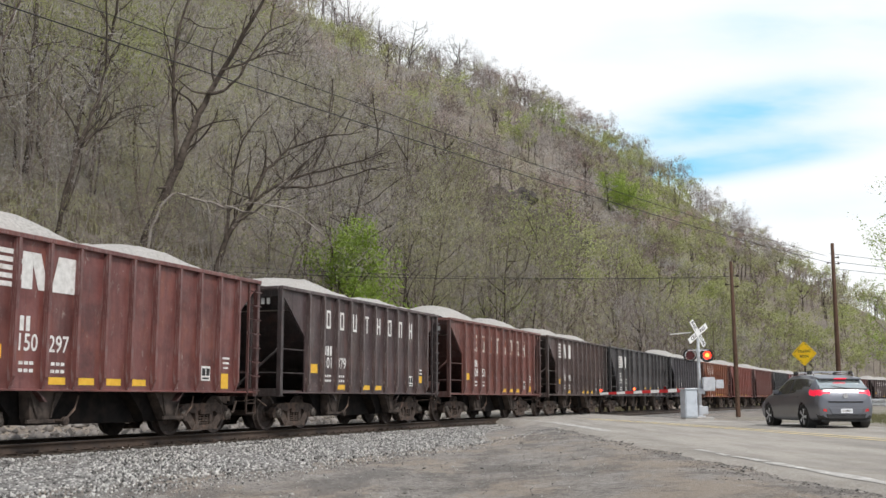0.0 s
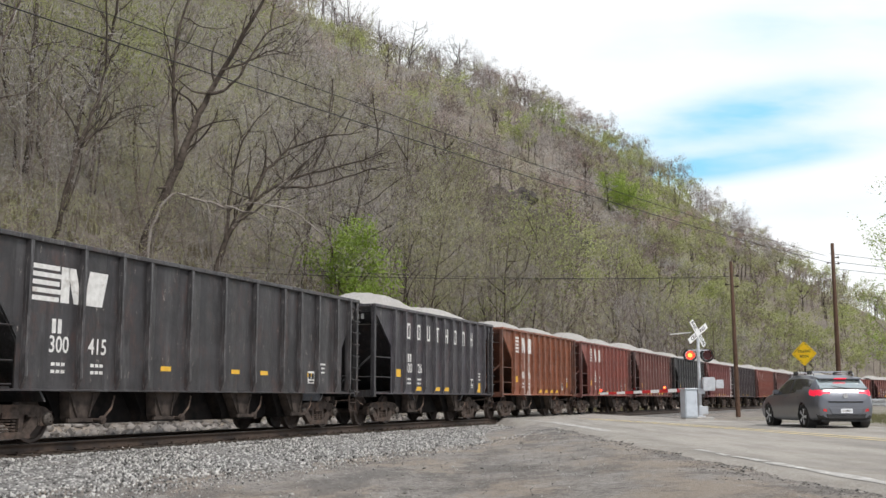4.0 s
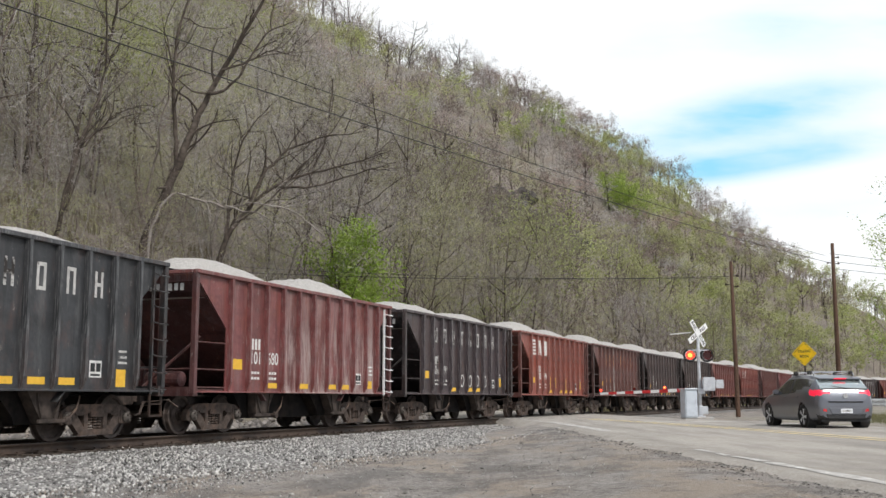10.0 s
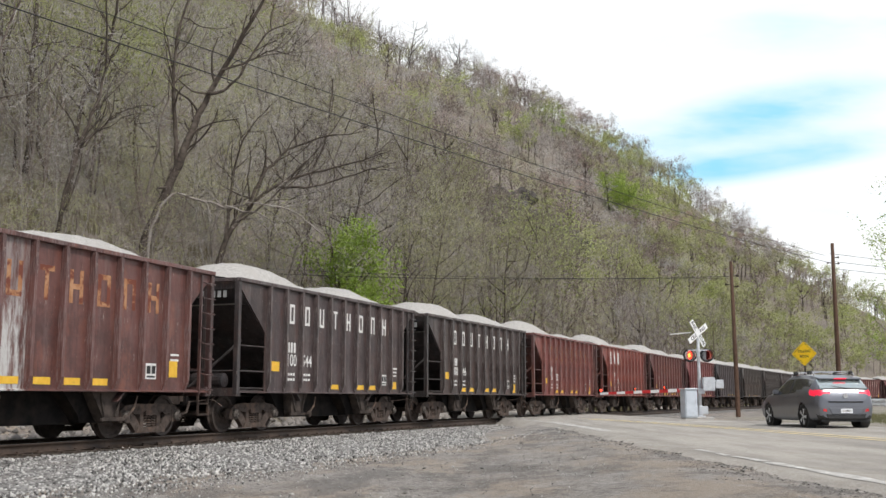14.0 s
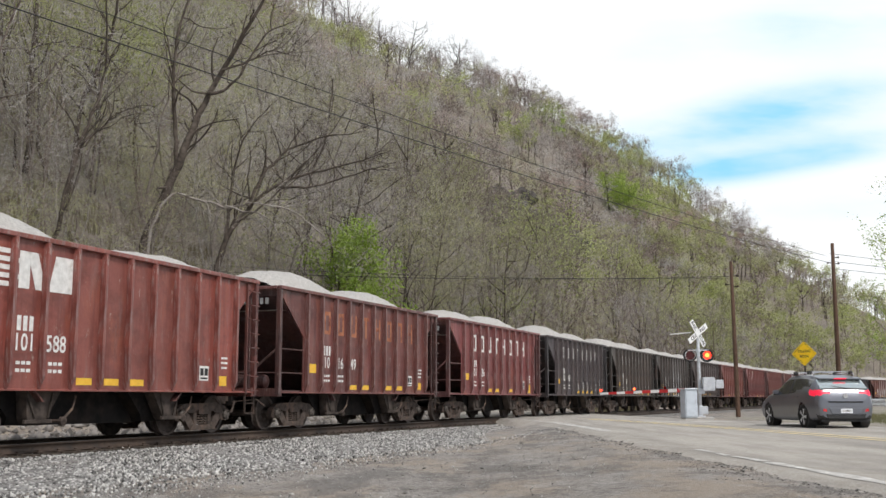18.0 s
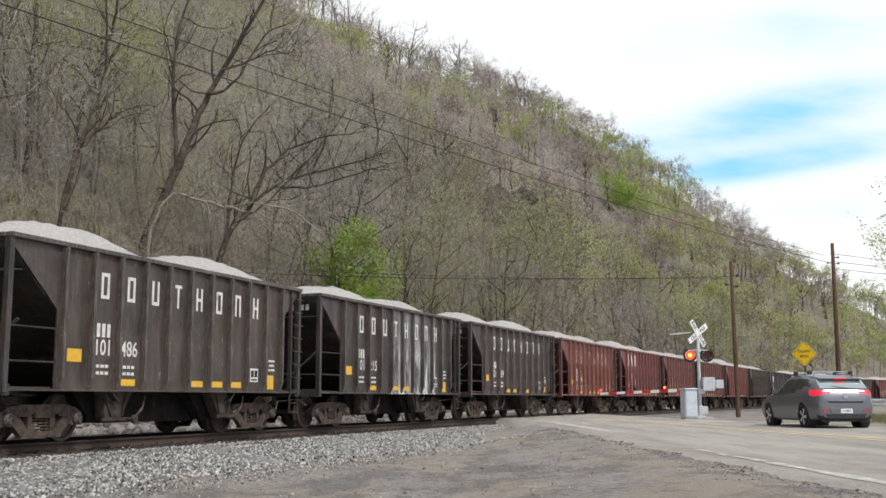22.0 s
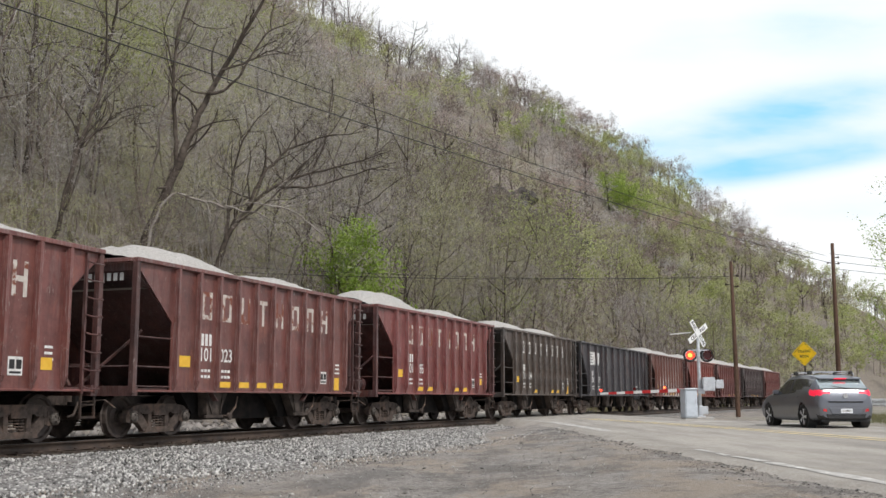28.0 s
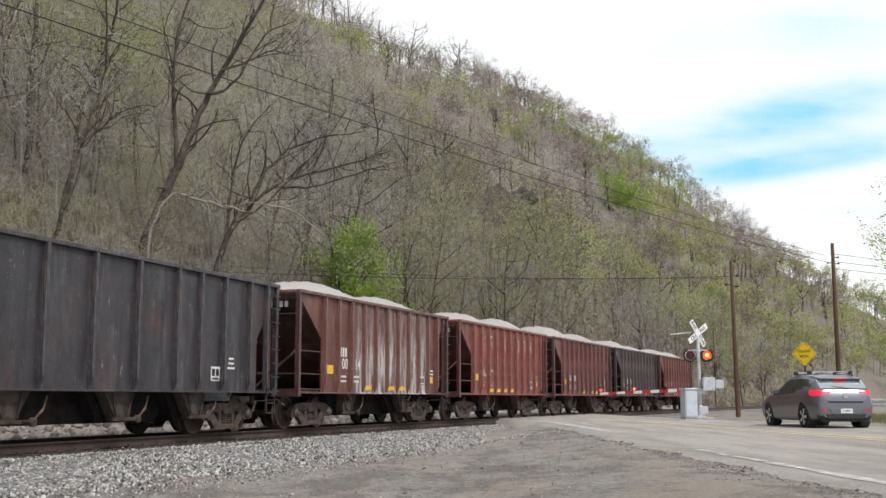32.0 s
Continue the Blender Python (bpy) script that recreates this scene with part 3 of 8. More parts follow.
def road_z(y, x):
    return 0.0 - 0.02 * smooth(30, 10, np.asarray(y, float)) + 0.02 * smooth(8, 13, np.asarray(x, float))


def strip(name, lo, hi, y0, y1, lift, material, across=6, step=1.0, thick=0.0):
    ys = np.arange(y0, y1 + step / 2, step)
    rows = []
    for y in ys:
        a, b = lo(y), hi(y)
        rows.append([(lerp(a, b, i / across), y) for i in range(across + 1)])
    p = np.array(rows)
    z = road_z(p[..., 1], p[..., 0]) + lift
    verts = np.concatenate([p, z[..., None]], 2).reshape(-1, 3)
    n = across + 1
    faces = [(r * n + c, r * n + c + 1, (r + 1) * n + c + 1, (r + 1) * n + c) for r in range(len(ys) - 1) for c in range(across)]
    if thick:
        edge = list(range(0, len(ys) * n, n))
        k = len(verts)
        verts = np.concatenate([verts, verts[edge] - (0.7, 0, thick), verts[[e + across for e in edge]] - (-0.15, 0, thick)])
        m = len(ys)
        faces += [(k + i, edge[i], edge[i + 1], k + i + 1) for i in range(m - 1)]
        faces += [(edge[i] + across, k + m + i, k + m + i + 1, edge[i + 1] + across) for i in range(m - 1)]
    me = array_mesh(name, verts, faces, False)
    return put(name, me, material)


def build_road():
    left = lambda y: float(np.interp(y, ROAD_Y, ROAD_L))
    right = lambda y: float(np.interp(y, ROAD_Y, ROAD_R))
    mid = lambda y: float(np.interp(y, ROAD_Y, ROAD_C))
    road = strip("road", lambda y: left(y) - 0.25 - 0.08 * math.sin(y * 1.7) - 0.05 * math.sin(y * 5.3 + 1) - 0.03 * math.sin(y * 13.1), lambda y: right(y) + 0.3, -40, 68, 0.0, M_ROAD, 10, 0.2, 0.35)
    tagged(road, "worn grey asphalt road running over the level crossing", "road", kind="structure")
    # the near edge line: only worn lengths of it are left
    for y0, y1, w in ((-40, 14.1, 0.19), (14.2, 15.5, 0.15), (15.6, 16.3, 0.12), (16.5, 17.4, 0.10), (18.2, 18.7, 0.07), (26.8, 37.0, 0.34), (37.4, 42, 0.2)):
        edge = strip("edge_line", lambda y: left(y) + 0.03 * math.sin(y * 3.1), lambda y, w=w: left(y) + w + 0.04 * math.sin(y * 2.3), y0, y1, 0.006, M_LINEW, 1, 0.25)
        tagged(edge, "worn white painted edge line", "road marking", "worn edge lines", "structure")
    for k, (a, b) in enumerate(((-0.36, -0.15), (0.10, 0.31))):
        c = strip("centre_line", lambda y, a=a: mid(y) + a, lambda y, b=b: mid(y) + b, -40, 43, 0.006, M_LINEY, 1, 0.5)
        tagged(c, "worn yellow painted centre line", "road marking", "centre lines", "structure")
    far = strip("edge_line", lambda y: right(y) - 0.12, lambda y: right(y), -40, 38, 0.006, M_LINEW, 1, 0.5)
    tagged(far, "worn white painted edge line", "road marking", kind="structure")
    # stop line before the gate
    bm = bmesh.new()
    slab(bm, [(6.9, 36.6), (10.7, 37.3), (10.7, 37.75), (6.9, 37.05)], "z", 0.003, 0.008)
    stop = part("stop_line", bm, M_LINEW, None)
    tagged(stop, "faded white stop line before the crossing gate", "road marking", kind="structure")


build_road()


# ---------------------------------------------------------------- track
def sweep(name, profile, s0, s1, step, material, parent=None, close=True):
    """Sweeps a profile of (side, z) points along the track."""
    ss = np.arange(s0, s1 + step / 2, step)
    pr = np.array(profile)
    n = len(pr)
    h = np.interp(ss, TRACK_S, HEAD)
    cx, cy = np.interp(ss, TRACK_S, TRACK_X), np.interp(ss, TRACK_S, TRACK_Y)
    x = cx[:, None] + pr[:, 0] * np.sin(h)[:, None]
    y = cy[:, None] - pr[:, 0] * np.cos(h)[:, None]
    z = np.repeat(pr[None, :, 1], len(ss), 0)
    verts = np.stack([x, y, z], 2).reshape(-1, 3)
    k = n if close else n - 1
    faces = [(r * n + c, r * n + (c + 1) % n, (r + 1) * n + (c + 1) % n, (r + 1) * n + c) for r in range(len(ss) - 1) for c in range(k)]
    return put(name, array_mesh(name, verts, faces), material, parent)


def rail_profile(side):
    half = [(-0.07, -0.17), (-0.07, -0.158), (-0.012, -0.14), (-0.012, -0.045), (-0.036, -0.035), (-0.036, -0.004)]
    full = half + [(-a, b) for a, b in half[::-1]]
    return [(side + a, b) for a, b in full]


def build_track():
    track = new("track")
    tagged(track, "single railway track of worn steel rails on dark wooden crossties", "railway track", kind="structure")
    for side in (0.755, -0.755):
        rail = sweep("rail", rail_profile(side), -360, 470, 2.0, M_RAIL, track)
        sweep("rail_head", [(side - 0.03, -0.003), (side + 0.03, -0.003), (side + 0.026, 0.001), (side - 0.026, 0.001)], -360, 470, 2.0, M_RAILTOP, rail)
    bm = bmesh.new()
    box(bm, -0.115, 0.115, -1.3, 1.3, -0.35, -0.172)
    bevelled(bm, 0.012)
    tie = to_mesh("crosstie", bm)
    bm = bmesh.new()
    box(bm, -0.09, 0.09, 0.755 - 0.17, 0.755 + 0.17, -0.172, -0.158)
    box(bm, -0.02, 0.02, 0.755 + 0.08, 0.755 + 0.12, -0.158, -0.13)
    box(bm, -0.02, 0.02, 0.755 - 0.12, 0.755 - 0.08, -0.158, -0.13)
    plate = to_mesh("tie_plate", bm)
    rng = random.Random(4)
    for i in range(150):
        s = 1.0 + i * 0.52
        x, y, h = on_track(s, rng.uniform(-0.05, 0.05))
        t = put("crosstie", tie, M_TIE, track)
        t.matrix_basis = pose(x, y, rng.uniform(-0.008, 0.004), 0, 0, math.degrees(h) + rng.uniform(-1.5, 1.5))
        for flip in (0, 180):
            if i < 80:
                p = put("tie_plate", plate, M_RAIL, t)
                p.matrix_basis = pose(0, 0, 0, 0, 0, flip)
    # the rest of the ties, far off
    verts, faces = [], []
    base = np.array([(a, b, c) for a in (-0.115, 0.115) for b in (-1.3, 1.3) for c in (-0.35, -0.172)])
    quads = np.array([(0, 1, 3, 2), (4, 6, 7, 5), (0, 4, 5, 1), (2, 3, 7, 6), (0, 2, 6, 4), (1, 5, 7, 3)])
    for s in list(np.arange(-60, 0.8, 0.52)) + list(np.arange(79.2, 240, 0.52)):
        x, y, h = on_track(s)
        c, d = math.cos(h), math.sin(h)
        faces.append(quads + 8 * len(verts))
        verts.append(np.stack([x + base[:, 0] * c - base[:, 1] * d, y + base[:, 0] * d + base[:, 1] * c, base[:, 2]], 1))
    far = put("far_crossties", array_mesh("far_crossties", np.concatenate(verts), np.concatenate(faces)), M_TIE, track)
    tagged(far, kind="stuff")
    bed = sweep("ballast_bed", [(2.9, -0.42), (1.75, -0.225), (0.9, -0.205), (0.6, -0.215), (-0.6, -0.215), (-0.9, -0.205), (-1.75, -0.225), (-2.9, -0.42)], -360, 470, 2.0, M_GRAVEL, None, False)
    tagged(bed, "grey crushed-stone ballast under the track", "ballast", kind="structure")
    # flat gravel between the track and the apron
    ys = np.arange(-2, 47, 0.7)
    rows = []
    for s in ys:
        wide = 6.6 + 0.5 * math.sin(s * 0.7) + 0.35 * math.sin(s * 1.9 + 1)
        wide = lerp(wide, 3.2, float(smooth(24, 44, s)))
        row = []
        for k in range(9):
            side = lerp(1.9, wide, k / 8)
            x, y, h = on_track(s, side)
            zz = -0.245 + 0.025 * math.sin(s * 1.3 + k) - (0.10 if k == 8 else 0) + 0.17 * float(smooth(28, 44, s)) * k / 8
            row.append((x, y, zz))
        rows.append(row)
    verts = np.array(rows).reshape(-1, 3)
    faces = [(r * 9 + c, r * 9 + c + 1, (r + 1) * 9 + c + 1, (r + 1) * 9 + c) for r in range(len(ys) - 1) for c in range(8)]
    g = put("gravel_apron", array_mesh("gravel_apron", verts, faces, True), M_GRAVEL)
    tagged(g, "loose grey gravel spread beside the track", "gravel", kind="structure")


build_track()


def build_stones():
    """Loose ballast stones lying on the bed, the apron's gravel and scattered over its dirt edge."""
    rng = np.random.default_rng(7)
    n = 46000
    s = 2 + 44 * rng.random(n) ** 1.25
    side = 0.85 + 6.6 * rng.random(n) ** 1.15
    keep = side < np.interp(s, [0, 24, 44], [7.3, 6.8, 3.6]) + rng.normal(0, 0.35, n)
    loose = rng.random(n) < 0.07
    side = np.where(loose, 5.8 + 6.0 * rng.random(n) ** 1.6, side)
    keep |= loose
    far_side = rng.random(n) < 0.10
    side = np.where(far_side, -1.0 - 3.5 * rng.random(n), side)
    s, side = s[keep], side[keep]
    n = len(s)
    x, y, h = on_track(s, side)
    z = np.where(abs(side) < 2.0, -0.215, np.where(side > 6.6, ground_z(x, y) + 0.01, -0.24 + 0.17 * smooth(28, 44, s) * smooth(1.9, 4, side)))
    r = rng.uniform(0.011, 0.027, n) * np.where(loose[keep], rng.uniform(0.3, 1.0, n), 1) * np.where(rng.random(n) < 0.03, 1.6, 1) * np.where(side > 6.8, 0.7, 1)
    base = np.array([(1, 0, 0), (-1, 0, 0), (0, 1, 0), (0, -1, 0), (0, 0, 1), (0, 0, -1)], float)
    tri = np.array([(0, 2, 4), (2, 1, 4), (1, 3, 4), (3, 0, 4), (2, 0, 5), (1, 2, 5), (3, 1, 5), (0, 3, 5)])
    jitter = rng.uniform(0.6, 1.3, (n, 6, 1)) + 0
    turn = rng.normal(size=(n, 4))
    turn /= np.linalg.norm(turn, axis=1)[:, None]
    w, a, b, c = turn.T
    rot = np.stack([np.stack([1 - 2 * (b * b + c * c), 2 * (a * b - c * w), 2 * (a * c + b * w)], 1),
                    np.stack([2 * (a * b + c * w), 1 - 2 * (a * a + c * c), 2 * (b * c - a * w)], 1),
                    np.stack([2 * (a * c - b * w), 2 * (b * c + a * w), 1 - 2 * (a * a + b * b)], 1)], 1)
    v = np.einsum("nij,nkj->nki", rot, base[None] * jitter) * r[:, None, None]
    v += np.stack([x, y, z + r * 0.35], 1)[:, None, :]
    faces = (tri[None] + 6 * np.arange(n)[:, None, None]).reshape(-1, 3)
    ob = put("loose_stones", array_mesh("loose_stones", v.reshape(-1, 3), faces), M_STONES)
    tagged(ob, "grey crushed ballast stones lying loose beside the rails", "stones", kind="stuff")


build_stones()


def build_rubble():
    """Rocks and coarse rubble heaped at the hill's foot beyond the track."""
    rng = np.random.default_rng(17)
    n = 5200
    s = 8 + 62 * rng.random(n) ** 1.1
    side = -(2.9 + 5.2 * rng.random(n))
    x, y, _ = on_track(s, side)
    r = 0.05 + 0.20 * rng.random(n) ** 3.5
    z = ground_z(x, y) + r * 0.25
    base = np.array([(1, 0, 0), (-1, 0, 0), (0, 1, 0), (0, -1, 0), (0, 0, 1), (0, 0, -1)], float)
    tri = np.array([(0, 2, 4), (2, 1, 4), (1, 3, 4), (3, 0, 4), (2, 0, 5), (1, 2, 5), (3, 1, 5), (0, 3, 5)])
    a = rng.uniform(0, 2 * math.pi, n)
    v = base[None] * rng.uniform(0.55, 1.3, (n, 6, 1)) + rng.normal(0, 0.18, (n, 6, 3))
    c, d = np.cos(a)[:, None], np.sin(a)[:, None]
    v = np.stack([v[..., 0] * c - v[..., 1] * d, v[..., 0] * d + v[..., 1] * c, v[..., 2] * 0.8], 2) * r[:, None, None]
    v += np.stack([x, y, z], 1)[:, None, :]
    faces = (tri[None] + 6 * np.arange(n)[:, None, None]).reshape(-1, 3)
    ob = put("rubble_bank", array_mesh("rubble_bank", v.reshape(-1, 3), faces), M_RUBBLE)
    tagged(ob, "grey rocks and rubble at the hill's foot beyond the track", "rubble", kind="stuff")


build_rubble()


def build_crumbs():
    """Broken bits of old asphalt and grit on the apron, thickest along the road's crumbling edge."""
    rng = np.random.default_rng(29)
    n = 9000
    y = 5.5 + 26 * rng.random(n) ** 1.5
    edge = np.interp(y, ROAD_Y, ROAD_L)
    along_edge = rng.random(n) < 0.45
    x = np.where(along_edge, edge - 0.2 - rng.exponential(0.22, n), edge - 0.3 - 8.5 * rng.random(n))
    # worn patches where more of the old surface has broken up
    keep = along_edge | (wobble(x, y, 1.9, 2.0) + 0.6 * wobble(x, y, 0.8, 4.0) > 0.15)
    keep &= track_coords(x, y)[1] < -6.0
    x, y = x[keep], y[keep]
    n = len(x)
    r = rng.uniform(0.006, 0.016, n) * np.where(rng.random(n) < 0.06, 2.6, 1.0)
    z = ground_z(x, y) + r * 0.2
    base = np.array([(1, 0, 0), (-1, 0, 0), (0, 1, 0), (0, -1, 0), (0, 0, 1), (0, 0, -1)], float)
    tri = np.array([(0, 2, 4), (2, 1, 4), (1, 3, 4), (3, 0, 4), (2, 0, 5), (1, 2, 5), (3, 1, 5), (0, 3, 5)])
    a = rng.uniform(0, 2 * math.pi, n)
    v = base[None] * rng.uniform(0.6, 1.4, (n, 6, 1)) + rng.normal(0, 0.2, (n, 6, 3))
    c, d = np.cos(a)[:, None], np.sin(a)[:, None]
    v = np.stack([v[..., 0] * c - v[..., 1] * d, v[..., 0] * d + v[..., 1] * c, v[..., 2] * 0.45], 2) * r[:, None, None]
    v += np.stack([x, y, z], 1)[:, None, :]
    faces = (tri[None] + 6 * np.arange(n)[:, None, None]).reshape(-1, 3)
    ob = put("asphalt_crumbs", array_mesh("asphalt_crumbs", v.reshape(-1, 3), faces), M_CRUMBS)
    tagged(ob, "dark and pale crumbs of broken asphalt on the dirt apron", "gravel", kind="stuff")


build_crumbs()

# ---------------------------------------------------------------- trees
def tubes_to_tris(lines):
    """Lines of (points (k, 3), radii (k,), sides): tapered tubes as triangles."""
    verts, faces, base = [], [], 0
    for pts, rad, n in lines:
        pts, rad = np.asarray(pts, float), np.asarray(rad, float)
        d = np.gradient(pts, axis=0)
        d /= np.linalg.norm(d, axis=1)[:, None] + 1e-9
        ref = np.array([0.31, 0.17, 0.93]) if abs(d[0][2]) < 0.8 else np.array([1.0, 0.1, 0.0])
        a = np.cross(d, ref)
        a /= np.linalg.norm(a, axis=1)[:, None] + 1e-9
        b = np.cross(d, a)
        k = len(pts)
        if n == 1:
            verts.append(np.stack([pts[0] - a[0] * rad[0], pts[0] + a[0] * rad[0], pts[-1]]))
            faces.append(np.array([(0, 1, 2)]) + base)
            base += 3
            continue
        if n == 2:
            ring = np.stack([pts - a * rad[:, None], pts + a * rad[:, None]], 1)
        else:
            ang = 2 * np.pi * np.arange(n) / n
            ring = pts[:, None] + rad[:, None, None] * (a[:, None] * np.cos(ang)[None, :, None] + b[:, None] * np.sin(ang)[None, :, None])
        verts.append(ring.reshape(-1, 3))
        i = np.arange(k - 1)[:, None] * n
        j = np.arange(n if n > 2 else 1)[None]
        p, q = i + j, i + (j + 1) % n
        quads = np.stack([p, q, q + n, p + n], 2).reshape(-1, 4) + base
        faces.append(quads[:, [0, 1, 2]])
        faces.append(quads[:, [0, 2, 3]])
        base += k * n
    return np.concatenate(verts), np.concatenate(faces)


def grow(rng, height, girth, limbs, boughs, twigs, lean=(0, 0), sides=5, low=0.3, spread=0.42, twig_r=0.012):
    """A leafless tree: trunk lines, twig lines and the tips where leaves open."""
    k = 7
    t = np.linspace(0, 1, k)
    wander = np.cumsum(rng.normal(0, 0.03, (k, 2)), 0) * height * 0.35
    wander -= wander[0]
    trunk = np.stack([wander[:, 0] + lean[0] * height * t ** 1.25, wander[:, 1] + lean[1] * height * t ** 1.25, height * t], 1)
    trunk_r = girth * (1 - t) ** 0.8 + 0.012
    trunk_r[0] *= 1.35
    wood, thin, tips = [(trunk, trunk_r, sides)], [], []

    def at(f):
        return np.array([np.interp(f, t, trunk[:, i]) for i in range(3)]), float(np.interp(f, t, trunk_r))
    for i in range(limbs):
        f = low + (0.97 - low) * (i + rng.random()) / limbs
        p, r = at(f)
        az = i * 2.4 + rng.normal(0, 0.4)
        length = height * spread * (0.35 + 0.75 * math.sin(math.pi * (0.2 + 0.72 * (f - low) / (0.97 - low)))) * rng.uniform(0.75, 1.2)
        up = rng.uniform(0.35, 1.1) + (0.5 if f > 0.8 else 0)
        d = np.array([math.cos(az), math.sin(az), up])
        d /= np.linalg.norm(d)
        m = 5
        q = [p]
        for j in range(1, m):
            d = d + rng.normal(0, 0.16, 3) + np.array([0, 0, 0.10])
            d /= np.linalg.norm(d)
            q.append(q[-1] + d * length / (m - 1))
        q = np.array(q)
        rr = r * 0.52 * (1 - np.linspace(0, 0.92, m))
        wood.append((q, rr + 0.006, max(3, sides - 2)))
        for _ in range(boughs):
            g = rng.uniform(0.25, 1.0)
            b0 = np.array([np.interp(g * (m - 1), np.arange(m), q[:, c]) for c in range(3)])
            e = d + rng.normal(0, 0.6, 3) + np.array([0, 0, 0.25])
            e /= np.linalg.norm(e)
            ln = length * rng.uniform(0.25, 0.55)
            b1 = b0 + e * ln * 0.5
            e2 = e + rng.normal(0, 0.25, 3)
            b2 = b1 + e2 * ln * 0.5
            br = max(rr[2] * 0.45, twig_r * 1.3)
            thin.append((np.array([b0, b1, b2]), np.array([br, br * 0.7, br * 0.3]), 3 if sides > 5 else 2))
            for _ in range(twigs):
                w = rng.random()
                c0 = lerp(b0, b1, w * 2) if w < 0.5 else lerp(b1, b2, w * 2 - 1)
                e3 = e + rng.normal(0, 0.55, 3) + np.array([0, 0, 0.10])
                e3 /= np.linalg.norm(e3)
                c1 = c0 + e3 * ln * rng.uniform(0.35, 0.75)
                thin.append((np.array([c0, c1]), np.array([twig_r, twig_r * 0.4]), 1))
                tips.append(c1)
                tips.append(lerp(c0, c1, 0.6))
    return wood, thin, np.array(tips)


def leaf_tris(rng, tips, per_tip, size, blur):
    """Small leaves round the tips, as triangles bent in pairs."""
    c = np.repeat(tips, per_tip, 0) + rng.normal(0, blur, (len(tips) * per_tip, 3))
    n = len(c)
    a = rng.normal(size=(n, 3))
    a /= np.linalg.norm(a, axis=1)[:, None]
    b = np.cross(a, rng.normal(size=(n, 3)))
    b /= np.linalg.norm(b, axis=1)[:, None]
    s = size * rng.uniform(0.6, 1.3, (n, 1))
    v = np.stack([c - a * s, c + b * s * 0.55, c + a * s, c - b * s * 0.55], 1)
    f = np.array([(0, 1, 2), (0, 2, 3)])[None] + 4 * np.arange(n)[:, None, None]
    return v.reshape(-1, 3), f.reshape(-1, 3)


def hill_spots(rng, count, near, far, min_u, spread=0.47):
    """Places on the hillside within a fan that opens from the camera's side."""
    az = rng.uniform(-0.50, spread, count)
    r = np.sqrt(rng.uniform(near ** 2, far ** 2, count))
    x, y = r * np.sin(az), r * np.cos(az)
    s, u = track_coords(x, y)
    z = ground_z(x, y, (s, u))
    ok = (u > min_u)
    return x[ok], y[ok], z[ok]


def build_rocks():
    """Dark rock ledges that stand out of the slope."""
    rng = np.random.default_rng(3)
    places = []
    for x, y, w in ((8.9, 147.5, 4.6), (10.2, 146.5, 4.2), (7.8, 150.0, 3.6), (12.7, 149.5, 3.6), (14.9, 152.0, 3.2), (18.2, 155.5, 3.0), (20.5, 157.0, 3.0), (6.7, 143.0, 2.8), (11.8, 159.0, 3.4)):
        places.append((x, y))
        bm = bmesh.new()
        bmesh.ops.create_icosphere(bm, subdivisions=3, radius=1.0)
        sh = rng.uniform(0, 100)
        for v in bm.verts:
            p = v.co * 1.4 + Vector((sh, 0, 0))
            k = 0.75 + 0.55 * noise.noise(p) + 0.25 * noise.noise(p * 2.7)
            v.co = Vector((v.co.x * k * w * 0.8, v.co.y * k * w * 0.56, v.co.z * (0.7 + 0.5 * noise.noise(p * 1.6)) * w * 0.95))
            v.co.z = round(v.co.z / 0.7) * 0.7 * 0.7 + v.co.z * 0.3
        ob = part("rock_ledge", bm, M_ROCK, None)
        ob.location = (x, y, float(ground_z([x], [y])[0]) + 0.9)
        ob.rotation_euler = (0, 0, rng.uniform(-0.4, 0.4))
        tagged(ob, "dark grey rock ledge jutting out of the wooded slope", "rock", "rock ledges on the slope")
    return np.array(places)


LEDGES = build_rocks()



def spray(rng, centres, radius, count, length, width):
    """Short fine twigs, each a thin triangle, pointing outward and up through lumpy crowns round the limbs' ends."""
    c = centres[rng.integers(len(centres), size=count)] + rng.normal(0, radius, (count, 3)) * (1, 1, 0.8)
    d = rng.normal(0, 1, (count, 3)) + (0, 0, 0.35)
    d /= np.linalg.norm(d, axis=1)[:, None]
    side = np.cross(d, rng.normal(size=(count, 3)))
    side /= np.linalg.norm(side, axis=1)[:, None]
    ln = length * rng.uniform(0.5, 1.4, (count, 1))
    v = np.stack([c - side * width, c + side * width, c + d * ln], 1).reshape(-1, 3)
    return v, np.arange(len(v)).reshape(-1, 3)


